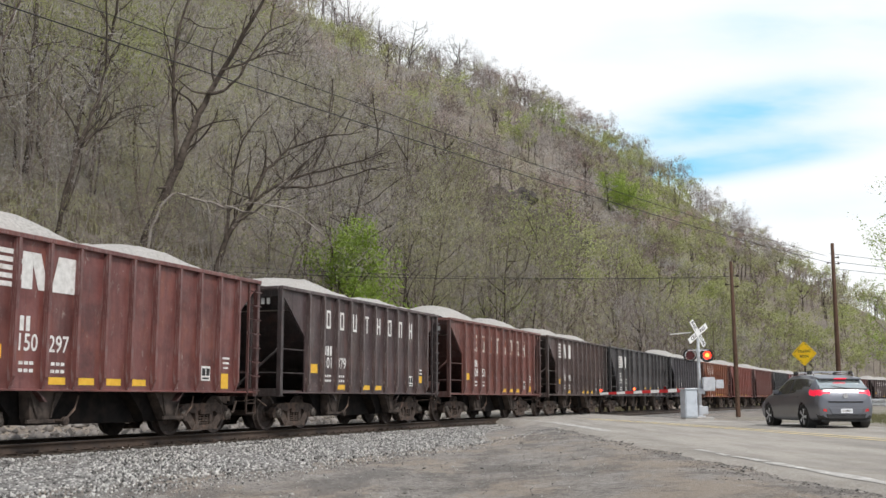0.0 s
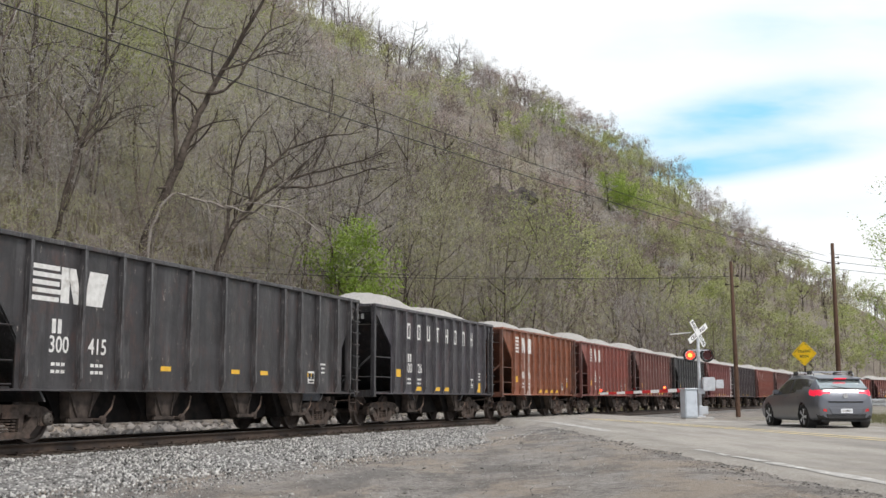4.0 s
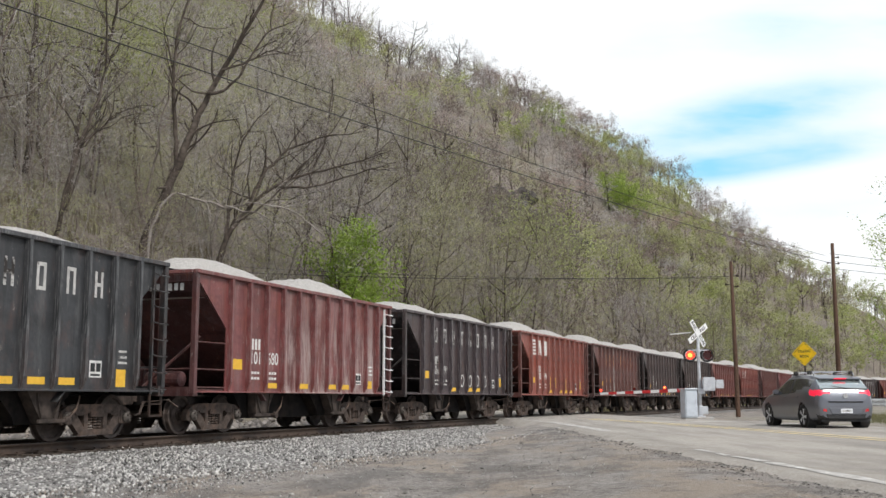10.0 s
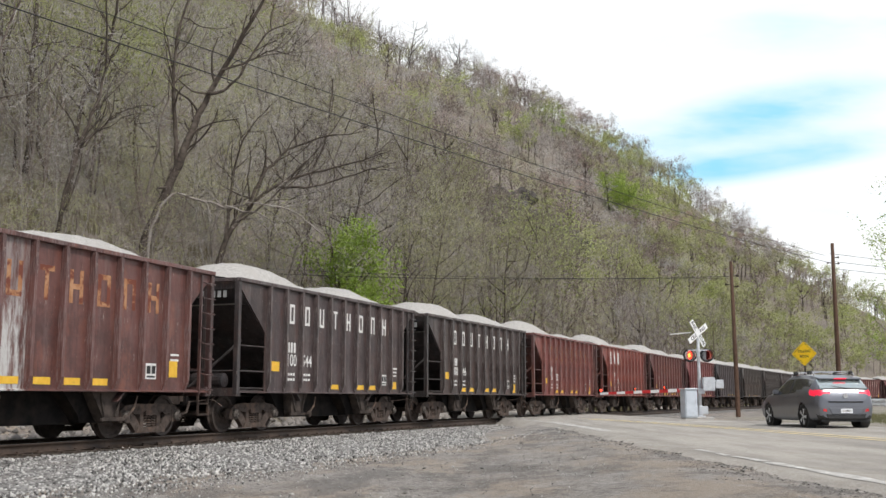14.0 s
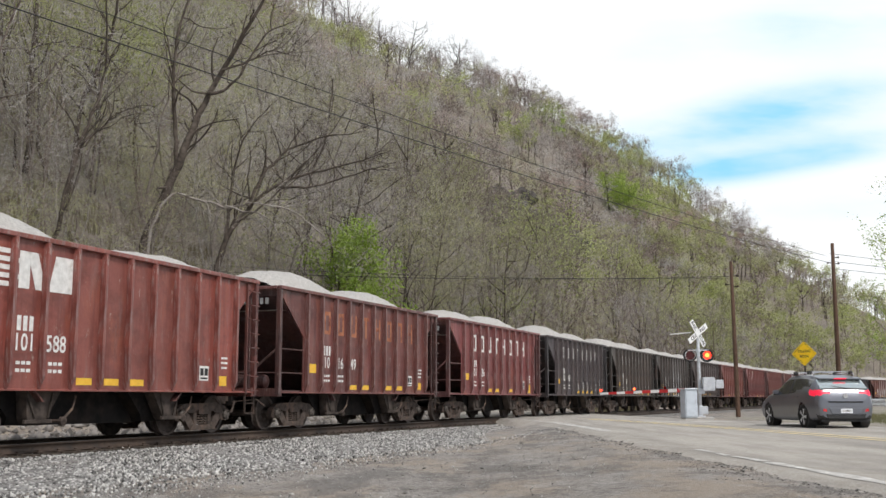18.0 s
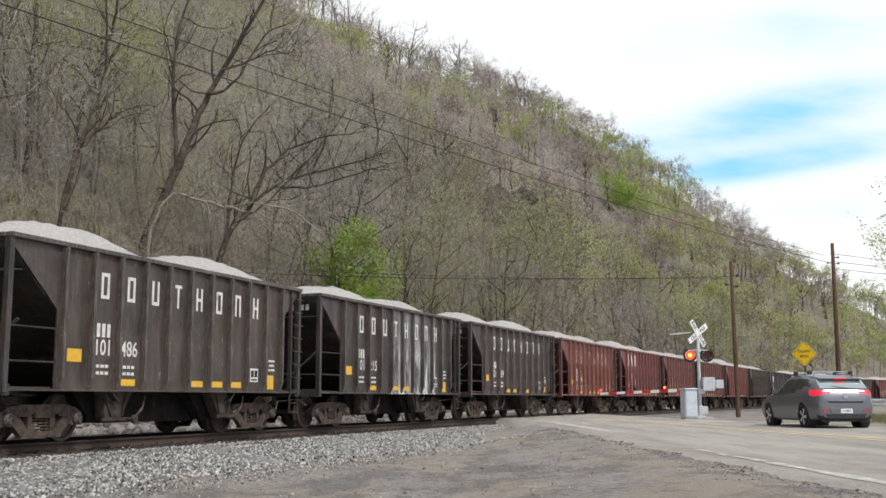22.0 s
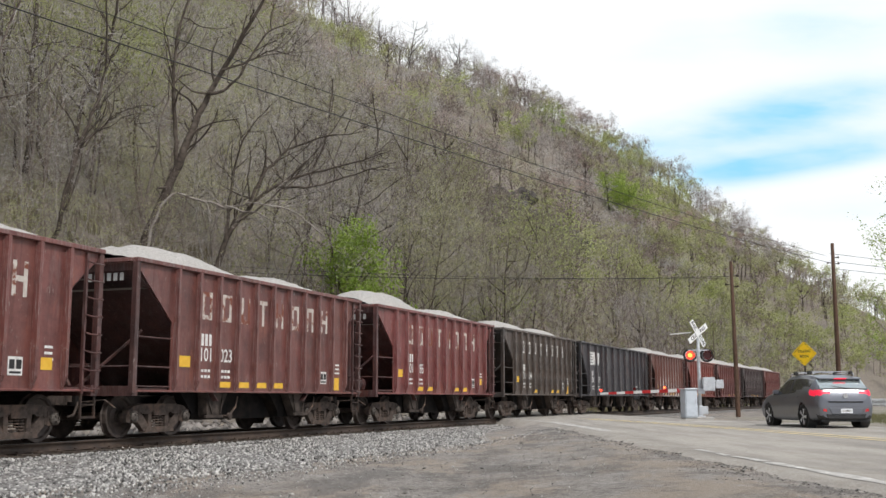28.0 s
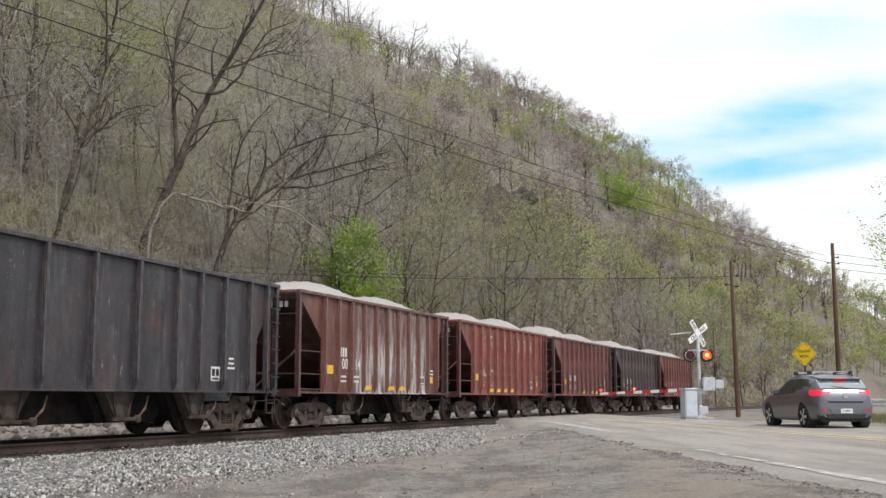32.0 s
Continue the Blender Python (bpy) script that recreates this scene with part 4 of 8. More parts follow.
def crown_tree(rng, limbs, clumps, per_clump, length, width, girth, slim=1.0, puff=0.5):
    """A bare tree ten metres high: a wandering stem, upswept curving limbs, and twigs in loose clumps round a domed crown."""
    k = 5
    t = np.linspace(0, 1, k)
    stem = np.stack([np.cumsum(rng.normal(0, 0.22, k)) * (t > 0), np.cumsum(rng.normal(0, 0.22, k)) * (t > 0), 8.2 * t], 1)
    wood = [(stem, girth * (1.0 - 0.82 * t), 3)]
    middle = np.array([0.0, 0.0, 6.3])
    reach = np.array([3.0 * slim, 3.0 * slim, 3.3]) * rng.uniform(0.9, 1.1)
    ends = []
    for i in range(limbs):
        az = i * 2.4 + rng.normal(0, 0.35)
        f = 0.30 + 0.58 * (i + rng.random()) / limbs
        start = np.array([np.interp(f, t, stem[:, c]) for c in range(3)])
        polar = rng.uniform(-0.35, 1.0) * 0.5 + 0.9 * (f - 0.4)
        d = np.array([math.cos(az) * math.cos(polar), math.sin(az) * math.cos(polar), math.sin(polar)])
        e = middle + d * reach * rng.uniform(0.75, 1.05)
        sag = lerp(start, e, 0.5) + np.array([math.cos(az), math.sin(az), -0.4]) * rng.uniform(0.3, 0.9)
        u = np.linspace(0, 1, 5)[:, None]
        path = (1 - u) ** 2 * start + 2 * u * (1 - u) * sag + u ** 2 * e
        path[1:-1] += rng.normal(0, 0.12, (3, 3))
        wood.append((path, girth * np.array([0.48, 0.36, 0.26, 0.16, 0.07]), 2))
        for j in range(clumps):
            g = rng.uniform(0.45, 1.0)
            a = np.array([np.interp(g, u[:, 0], path[:, c]) for c in range(3)])
            away = (a - middle) / reach + rng.normal(0, 0.55, 3) + (0, 0, 0.25)
            b = a + away / np.linalg.norm(away) * rng.uniform(0.5, 1.3)
            wood.append((np.stack([a, lerp(a, b, 0.5) + rng.normal(0, 0.1, 3), b]), girth * np.array([0.16, 0.11, 0.05]), 2))
            ends.append(b)
    ends = np.array(ends)
    n = len(ends) * per_clump
    c = np.repeat(ends, per_clump, 0) + rng.normal(0, puff, (n, 3)) * (1, 1, 0.75)
    d = (c - middle) / reach * 0.5 + rng.normal(0, 0.7, (n, 3)) + (0, 0, 0.15)
    d /= np.linalg.norm(d, axis=1)[:, None]
    side = np.cross(d, rng.normal(size=(n, 3)))
    side /= np.linalg.norm(side, axis=1)[:, None]
    ln = length * rng.uniform(0.5, 1.4, (n, 1))
    c = c - d * ln * 0.5
    v = np.stack([c - side * width, c + side * width, c + d * ln], 1).reshape(-1, 3)
    return tubes_to_tris(wood), (v, np.arange(len(v)).reshape(-1, 3)), ends


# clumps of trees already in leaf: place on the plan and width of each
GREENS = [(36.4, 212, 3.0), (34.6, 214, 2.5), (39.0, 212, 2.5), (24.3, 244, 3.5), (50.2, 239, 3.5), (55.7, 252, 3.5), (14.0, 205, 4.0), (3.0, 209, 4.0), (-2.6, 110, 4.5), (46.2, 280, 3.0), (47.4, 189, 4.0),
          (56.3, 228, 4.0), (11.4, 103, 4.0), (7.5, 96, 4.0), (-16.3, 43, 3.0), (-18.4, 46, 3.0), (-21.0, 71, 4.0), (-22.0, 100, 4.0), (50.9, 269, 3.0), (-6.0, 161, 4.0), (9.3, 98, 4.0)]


def build_woods():
    rng = np.random.default_rng(21)
    sky_kinds = [crown_tree(rng, 11, 4, 16, 0.7, 0.022, rng.uniform(0.10, 0.15), rng.uniform(0.8, 1.05), 0.45) for _ in range(7)]
    ridge_kinds = [crown_tree(rng, 12, 4, 6, 0.7, 0.014, rng.uniform(0.12, 0.17), rng.uniform(0.9, 1.1), 0.5) for _ in range(5)]
    snag_kinds = [crown_tree(rng, 9, 2, 3, 0.8, 0.04, rng.uniform(0.22, 0.30), 1.0) for _ in range(6)]
    dark_kinds = [crown_tree(rng, 11, 3, 14, 0.5, 0.008, rng.uniform(0.07, 0.11), 0.9) for _ in range(6)]
    near_kinds = [crown_tree(rng, 11, 4, 16, 0.45, 0.011, rng.uniform(0.035, 0.06), rng.uniform(0.7, 1.1)) for _ in range(10)]
    young_kinds = [crown_tree(rng, 8, 3, 13, 0.6, 0.016, rng.uniform(0.05, 0.08), rng.uniform(0.8, 1.1), 0.6) for _ in range(8)]
    mid_kinds = [crown_tree(rng, 9, 3, 16, 0.40, 0.030, rng.uniform(0.09, 0.13), rng.uniform(0.8, 1.1), 0.55) for _ in range(10)]
    far_kinds = [crown_tree(rng, 7, 3, 13, 0.62, 0.075, rng.uniform(0.10, 0.15), rng.uniform(0.9, 1.1), 0.55) for _ in range(14)]
    spots = [hill_spots(rng, 1950, 95, 300, 9), hill_spots(rng, 480, 39, 95, 8.5)]
    # the shoulder of the ridge
    sx, sy = rng.uniform(10, 95, 240), rng.uniform(190, 320, 240)
    ok = track_coords(sx, sy)[1] > 40
    spots.append((sx[ok], sy[ok], ground_z(sx[ok], sy[ok])))
    # the foot of the hill along the bend
    sx, sy, _ = on_track(rng.uniform(62, 190, 330), -rng.uniform(9, 48, 330))
    spots.append((sx, sy, ground_z(sx, sy)))
    x, y, z = (np.concatenate([p[i] for p in spots]) for i in range(3))

    def near_rock(px, py):
        """Open ground round and below the rock ledges."""
        hit = np.zeros(len(px), bool)
        for rx, ry in LEDGES:
            for back in (-2.0, 2.0, 6.0, 10.0, 14.0, 18.0):
                k = 1 - back / math.hypot(rx, ry)
                hit |= (px - rx * k) ** 2 + (py - ry * k) ** 2 < 3.2 ** 2
        return hit
    # the large leaning trees stand clear
    clear = near_rock(x, y) & (rng.random(len(x)) < 0.93) | (y < 46.5) & (x > -14.6) & (x < -9.5)
    x, y, z = x[~clear], y[~clear], z[~clear]
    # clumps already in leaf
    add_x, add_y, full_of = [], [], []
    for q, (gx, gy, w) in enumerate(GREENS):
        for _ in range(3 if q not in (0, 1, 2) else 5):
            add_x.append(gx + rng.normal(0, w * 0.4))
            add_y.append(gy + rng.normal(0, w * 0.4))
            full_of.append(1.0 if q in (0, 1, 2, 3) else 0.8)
    # tall trees along the skyline
    far_r = np.arange(70, 330, 2.0)
    for way in np.arange(-0.17, 0.3407, 0.0059):
        dx = way + rng.normal(0, 0.0027)
        top = int(np.argmax((ground_z(dx * far_r, far_r) + 6 - 0.8) / far_r))
        add_x.append(dx * far_r[top])
        add_y.append(far_r[top])
        full_of.append(-2.0 if way < 0.02 else -1.0)
    add_x, add_y = np.array(add_x), np.array(add_y)
    lit = np.concatenate([np.zeros(len(x)), full_of])
    x, y, z = np.concatenate([x, add_x]), np.concatenate([y, add_y]), np.concatenate([z, ground_z(add_x, add_y)])
    keys = ("grey", "dark", "pale", "mauve", "ash", "brown", "red", "olive", "lime", "bud", "leaf")
    store = {k: {"v": [], "f": [], "n": 0} for k in keys}

    def add(key, v, f):
        st = store[key]
        st["v"].append(v)
        st["f"].append(f + st["n"])
        st["n"] += len(v)
    green = 0.7 * wobble(x, y, 26, 3.3) + 0.5 * wobble(x, y, 11, 5.0) + 0.45 * smooth(15, 70, x) + 0.32 * smooth(32, 6, z) * smooth(-5, 25, x) + 0.2 * smooth(20, 5, z) - 0.08
    ruddy = wobble(x, y, 19, 1.3)
    for i in range(len(x)):
        close = y[i] < 95
        middling = not close and y[i] < 150
        kinds = near_kinds if close else (ridge_kinds if lit[i] < -1.5 else sky_kinds if lit[i] < 0 else (mid_kinds if middling else far_kinds))
        snag = lit[i] == 0 and rng.random() < (0.2 if close else 0.13)
        if snag:
            kinds = dark_kinds if close else snag_kinds
        (v, f), (tv, tf), ends = kinds[int(rng.integers(len(kinds)))]
        k = rng.uniform(0.8, 1.3) if close else (rng.uniform(0.62, 1.05) if middling else rng.uniform(0.48, 0.86))
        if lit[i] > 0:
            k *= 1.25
        elif lit[i] < 0:
            k = rng.uniform(0.65, 1.1) if lit[i] > -1.5 else rng.uniform(0.75, 1.25)
        a = rng.uniform(0, 2 * math.pi)
        c, s = math.cos(a), math.sin(a)
        tilt = rng.normal(0, 0.12 if close else 0.07, 2)
        rot = np.array([(c, -s, tilt[0]), (s, c, tilt[1]), (0, 0, 1)]) * k * (rng.uniform(0.85, 1.2), rng.uniform(0.85, 1.2), rng.uniform(0.9, 1.15))
        base = np.array([x[i], y[i], z[i] - 0.25])
        w = rng.random()
        add("dark" if snag else "grey" if -1.5 < lit[i] < 0 and w < 0.8 else "dark" if lit[i] < -1.5 else "grey" if w < 0.45 else ("dark" if w < (0.66 if close else 0.86) else "pale"), v @ rot.T + base, f)
        g = green[i] + rng.normal(0, 0.32) - (0.15 if close and x[i] < 0 else 0.0)
        w = rng.random() + 0.35 * ruddy[i]
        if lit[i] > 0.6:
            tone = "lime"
        elif g > 0.75:
            tone = "lime" if w < 0.45 else "olive"
        elif g > 0.25:
            tone = "olive"
        else:
            tone = "ash" if w < 0.2 else ("mauve" if w < 0.55 else ("red" if w < 0.75 else "brown"))
        # more brown and olive along the foot of the hill, ash-grey on the near slope
        if lit[i] == 0 and x[i] > -3 and z[i] < 26 and rng.random() < 0.6:
            tone = "brown" if rng.random() < 0.55 else "olive"
        elif close and x[i] < -6 and tone in ("brown", "red"):
            tone = "ash"
        if lit[i] < 0:
            tone = "mauve" if w < 0.6 else ("ash" if w < 0.85 else "red")
        if lit[i] <= 0.9 or i % 2:
            add(tone, tv @ rot.T + base, tf)
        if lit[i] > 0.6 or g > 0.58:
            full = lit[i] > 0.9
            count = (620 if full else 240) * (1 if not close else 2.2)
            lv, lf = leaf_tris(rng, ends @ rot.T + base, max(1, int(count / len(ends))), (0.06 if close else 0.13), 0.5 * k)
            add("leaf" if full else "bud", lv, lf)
    # saplings on the near slope
    px, py, pz = hill_spots(rng, 620, 35, 62, 8.5)
    keep = px < -7
    for q in np.stack([px, py, pz], 1)[keep]:
        (v, f), (tv, tf), ends = young_kinds[int(rng.integers(len(young_kinds)))]
        a, k = rng.uniform(0, 2 * math.pi), rng.uniform(0.28, 0.6)
        rot = np.array([(math.cos(a), -math.sin(a), rng.normal(0, 0.2)), (math.sin(a), math.cos(a), rng.normal(0, 0.2)), (0, 0, 1)]) * k
        add("grey" if rng.random() < 0.6 else "pale", v @ rot.T + q, f)
        w = rng.random()
        add("ash" if w < 0.15 else ("mauve" if w < 0.35 else ("olive" if w < 0.75 else "brown")), tv @ rot.T + q, tf)
    # low bushes under the trees
    for px, py, pz in (hill_spots(rng, 1500, 60, 330, 8), hill_spots(rng, 1150, 36, 90, 8)):
        keep = ~near_rock(px, py)
        px, py, pz = px[keep], py[keep], pz[keep]
        for i in range(len(px)):
            close = py[i] < 95
            c = np.array([[px[i], py[i], pz[i] + (0.9 if close else 0.5)]]) + rng.normal(0, 0.8 if close else 0.6, (4, 3)) * (1, 1, 0.6)
            v, f = spray(rng, c, 0.55 if close else 0.45, 100 if close else 30, 0.5, 0.012 if close else 0.055)
            w = rng.random()
            add("olive" if w < 0.35 else ("red" if w < 0.6 else ("brown" if w < 0.75 else "mauve")), v, f)
    mats = {"grey": M_BARK, "dark": M_BARKDARK, "pale": M_BARKPALE, "bud": M_BUD, "leaf": M_LEAF, "mauve": M_TWIG, "ash": M_TWIGASH, "brown": M_TWIGBROWN,
            "olive": M_TWIGWARM, "lime": M_TWIGLIME, "red": M_TWIGRED}
    labels = {"grey": "bare grey-brown deciduous woods covering the hillside", "dark": "dark-trunked bare trees among the hillside woods",
              "pale": "pale-barked bare trees among the hillside woods", "bud": "yellow-green opening buds in the hillside woods",
              "leaf": "fresh green spring leaves in the hillside woods", "mauve": "grey-mauve haze of bare twigs over the hillside",
              "ash": "pale ash-grey haze of bare twigs over the hillside", "brown": "brown haze of bare twigs over the hillside",
              "olive": "olive-tinted haze of budding twigs over the hillside", "lime": "yellow-green haze of budding twigs over the hillside",
              "red": "reddish haze of budding twigs over the hillside"}
    for k, st in store.items():
        if st["v"]:
            ob = put("hillside_foliage" if k in ("bud", "leaf") else "hillside_woods", array_mesh("woods_" + k, np.concatenate(st["v"]), np.concatenate(st["f"])), mats[k])
            tagged(ob, labels[k], "woods", kind="stuff")


build_woods()


def tree(rng, x, y, height, girth, lean, limbs, boughs, twigs, bark, leaf=None, per_tip=2, leaf_size=0.09, low=0.25, spread=0.42, label="", z=None, blur=0.2):
    wood, thin, tips = grow(rng, height, girth, limbs, boughs, twigs, lean, 8, low, spread, 0.0085)
    root = new("tree")
    zz = float(ground_z([x], [y])[0]) if z is None else z
    root.location = (x, y, zz - 0.2)
    v, f = tubes_to_tris(wood)
    put("trunk", array_mesh("trunk", v, f, True), bark, root)
    v, f = tubes_to_tris(thin)
    ends = np.array([p[-1] for p, r, n in thin])
    sv, sf = spray(rng, ends, 0.3, 1500, 0.5, 0.007)
    v, f = np.concatenate([v, sv]), np.concatenate([f, sf + len(v)])
    put("crown", array_mesh("crown", v, f), M_TWIGWARM if leaf is not None else M_TWIG, root, "fine bare twigs")
    if leaf is not None:
        v, f = leaf_tris(rng, tips, per_tip, leaf_size, blur)
        put("foliage", array_mesh("foliage", v, f), leaf, root, "small fresh spring leaves")
    tagged(root, label, "tree", "trees beside the railway")
    return root


def bent(points, n):
    """A smooth run of n points through a few bends."""
    p = np.asarray(points, float)
    m = np.gradient(p, axis=0)
    out = []
    for q in np.linspace(0, len(p) - 1, n):
        i = min(int(q), len(p) - 2)
        t = q - i
        out.append((2 * t ** 3 - 3 * t ** 2 + 1) * p[i] + (t ** 3 - 2 * t ** 2 + t) * m[i] + (-2 * t ** 3 + 3 * t ** 2) * p[i + 1] + (t ** 3 - t ** 2) * m[i + 1])
    return np.array(out)


def limbed_tree(rng, x, y, bark, label, limbs):
    """A bare tree whose stem and limbs follow given bends; branches and twigs grow from them."""
    zz = float(ground_z([x], [y])[0])
    root = new("tree")
    root.location = (x, y, zz - 0.2)
    wood, thin_lines, ends = [], [], []
    for points, r0, r1, branches in limbs:
        n = 4 * len(points)
        p2 = bent(points, n)
        depth = bent(rng.normal(0, 0.35, (len(points), 1)) * np.linspace(0.2, 1, len(points))[:, None], n)
        p = np.stack([p2[:, 0], depth[:, 0], p2[:, 1]], 1) + rng.normal(0, 0.03, (n, 3))
        u = np.linspace(0, 1, n)
        rad = lerp(r0, r1, u ** 0.8)
        wood.append((p, rad, 7))
        for b in range(branches):
            f = 0.30 + 0.70 * (b + rng.random()) / branches
            i = min(int(f * (n - 1)), n - 2)
            run = p[i + 1] - p[i]
            run /= np.linalg.norm(run)
            d = run * 0.5 + rng.normal(0, 0.55, 3) * (1, 0.7, 0.8) + (0, 0, 0.25)
            d /= np.linalg.norm(d)
            size = rng.uniform(1.2, 3.4) * (1.1 - 0.5 * f)
            q = [p[i]]
            for _ in range(6):
                d = d + rng.normal(0, 0.2, 3) + (0, 0, 0.05)
                d /= np.linalg.norm(d)
                q.append(q[-1] + d * size / 6)
            q = np.array(q)
            r = min(rad[i] * 0.5, 0.055) * np.linspace(1, 0.25, 7) + 0.006
            wood.append((q, r, 4))
            for _ in range(5):
                j = int(rng.integers(2, 7))
                e = d + rng.normal(0, 0.6, 3) + (0, 0, 0.15)
                e /= np.linalg.norm(e)
                ln = size * rng.uniform(0.2, 0.5)
                tip = q[j] + e * ln
                thin_lines.append((np.stack([q[j], lerp(q[j], tip, 0.5) + rng.normal(0, 0.06, 3), tip]), np.array([0.014, 0.010, 0.005]), 2))
                ends.append(tip)
    v, f = tubes_to_tris(wood)
    put("trunk", array_mesh("trunk", v, f, True), bark, root)
    v, f = tubes_to_tris(thin_lines)
    sv, sf = spray(rng, np.array(ends), 0.3, 6 * len(ends), 0.4, 0.006)
    put("crown", array_mesh("crown", np.concatenate([v, sv]), np.concatenate([f, sf + len(v)])), bark, root, "fine bare twigs")
    tagged(root, label, "tree", "trees beside the railway")


def build_near_trees():
    rng = np.random.default_rng(5)
    bare = "tall bare deciduous tree at the foot of the wooded hill"
    # large leaning trees behind the train: stem and limbs by their bends, in metres from the foot
    dark = "large dark-barked bare tree leaning over the hillside"
    limbed_tree(rng, -13.4, 46, M_BARKDARK, dark, [
        ([(0.1, -0.6), (0.48, 1.1), (1.25, 3.2), (2.05, 5.5), (2.77, 7.5), (4.2, 9.9), (5.7, 12.7)], 0.30, 0.06, 16),
        ([(1.52, 4.0), (1.35, 6.1), (1.33, 8.7), (1.6, 11.1), (2.25, 12.7)], 0.12, 0.04, 10),
        ([(1.33, 8.2), (1.0, 9.6), (0.5, 11.2)], 0.06, 0.02, 4),
        ([(2.77, 7.5), (3.9, 7.9), (5.35, 10.3), (6.6, 10.8)], 0.09, 0.02, 8),
        ([(3.4, 8.6), (4.6, 9.0), (5.6, 9.4), (6.9, 9.2)], 0.06, 0.015, 6)])
    limbed_tree(rng, -10.3, 46, M_BARKDARK, "dark bare tree with long limbs sweeping over the slope", [
        ([(0, 0), (0.25, 2.3), (0.73, 4.2), (1.7, 5.7), (3.2, 6.75), (5.2, 7.5), (7.9, 8.3)], 0.19, 0.02, 18),
        ([(1.7, 5.7), (2.5, 7.4), (4.1, 8.7), (6.7, 9.05)], 0.10, 0.015, 12),
        ([(0.73, 4.2), (0.8, 6.35), (1.4, 8.7), (2.6, 10.2)], 0.09, 0.015, 10),
        ([(2.9, 6.6), (4.5, 6.7), (6.7, 7.4), (8.2, 7.6)], 0.07, 0.015, 9),
        ([(1.2, 5.0), (2.6, 6.0), (4.4, 8.0), (6.0, 10.2)], 0.06, 0.015, 9)])
    limbed_tree(rng, -11.6, 43, M_BARKPALE, "pale dead limbs arching low over the slope", [
        ([(-0.4, 0), (-0.5, 3.5), (0.26, 5.2), (1.4, 5.05), (2.6, 4.75), (3.8, 4.85), (5.2, 4.65), (6.25, 3.9), (7.0, 3.15)], 0.07, 0.022, 12),
        ([(2.6, 4.75), (4.3, 4.25), (5.0, 3.2)], 0.045, 0.015, 4)])
    limbed_tree(rng, -14.1, 37, M_BARKDARK, "slender dark bare tree at the foot of the wooded hill", [
        ([(0.09, -0.3), (0.09, 1.58), (0.57, 3.31), (1.03, 5.47), (1.47, 6.94), (1.74, 8.63), (1.99, 11.21)], 0.11, 0.03, 9),
        ([(1.03, 5.47), (1.9, 6.41), (2.49, 6.83)], 0.05, 0.015, 6)])
    limbed_tree(rng, -15.6, 42, M_BARKPALE, "pale crooked bare tree with looping limbs", [
        ([(0.1, -0.3), (-0.1, 2.0), (-0.27, 4.66), (-0.9, 4.3), (-1.6, 4.26), (-2.4, 4.7)], 0.05, 0.018, 9),
        ([(-0.27, 4.66), (-0.27, 5.5), (-0.1, 6.7)], 0.035, 0.012, 5),
        ([(-0.9, 4.3), (-0.73, 3.64), (-1.36, 3.3)], 0.03, 0.01, 2)])
    limbed_tree(rng, -17.6, 44, M_BARKDARK, dark, [([(-0.35, -0.5), (-0.25, 1.83), (-0.23, 3.58), (-0.17, 6.1), (-0.11, 8.66)], 0.17, 0.08, 6)])
    limbed_tree(rng, -15.6, 44, M_BARKDARK, dark, [([(-0.42, -0.5), (-0.02, 4.73), (0.52, 6.23), (1.15, 8.51), (1.81, 10.31)], 0.12, 0.05, 7)])
    limbed_tree(rng, -5.9, 60, M_BARKDARK, dark, [([(0, 0), (0.57, 4.3), (1.2, 7.6), (2.1, 10.6), (1.8, 13.3)], 0.11, 0.03, 14)])
    limbed_tree(rng, -8.1, 60, M_BARKDARK, dark, [([(0, 0), (0.18, 2.5), (0.27, 6.2), (1.2, 8.85), (1.65, 12.6)], 0.11, 0.03, 14)])
    # place of each, and the height that keeps it below the ridge
    for x, dist, tallest in ((-14.3, 49, 19.0), (-12.0, 54, 19.0), (-9.4, 56, 15.2), (-7.9, 58, 15.1), (-2.8, 62, 16.2), (-1.3, 64, 17.1), (0.6, 70, 17.7), (3.5, 76, 17.8), (6.3, 80, 18.6), (14.8, 92, 19.1), (21.0, 104, 18.3), (32.8, 128, 18.7), (38.0, 135, 17.8), (42.1, 140, 16.9), (49.1, 150, 15.7), (-17.2, 50, 19.0), (-5.7, 56, 17.0)):
        h, g, ln = min(rng.uniform(7, 11.5), tallest), rng.uniform(0.09, 0.16), rng.normal(0.05, 0.08)
        pale, leafy = rng.random() < 0.25, rng.random() < 0.45
        lab = "pale-barked bare sapling at the foot of the hill" if pale else (bare if not leafy else "bare tree coming into yellow-green bud at the hill's foot")
        tree(rng, x, dist, max(h, 4.0), g * 0.6, (ln, rng.normal(0, 0.04)), 14, 6, 6, M_BARKPALE if pale else (M_BARKDARK if rng.random() < 0.6 else M_BARK), M_BUD if leafy else None, 1, 0.035,
             low=rng.uniform(0.15, 0.35), spread=rng.uniform(0.28, 0.42), label=lab)
    # green trees in leaf
    green = "small bushy tree in fresh bright green leaf"
    tree(rng, -5.2, 55, 6.1, 0.07, (0.03, 0), 16, 7, 5, M_BARKDARK, M_LEAF, 9, 0.085, low=0.3, spread=0.44, label=green, blur=0.24)
    tree(rng, -4.5, 56.5, 3.9, 0.06, (0.03, 0), 14, 6, 5, M_BARKDARK, M_LEAF, 7, 0.075, low=0.25, spread=0.48, label=green, blur=0.24)
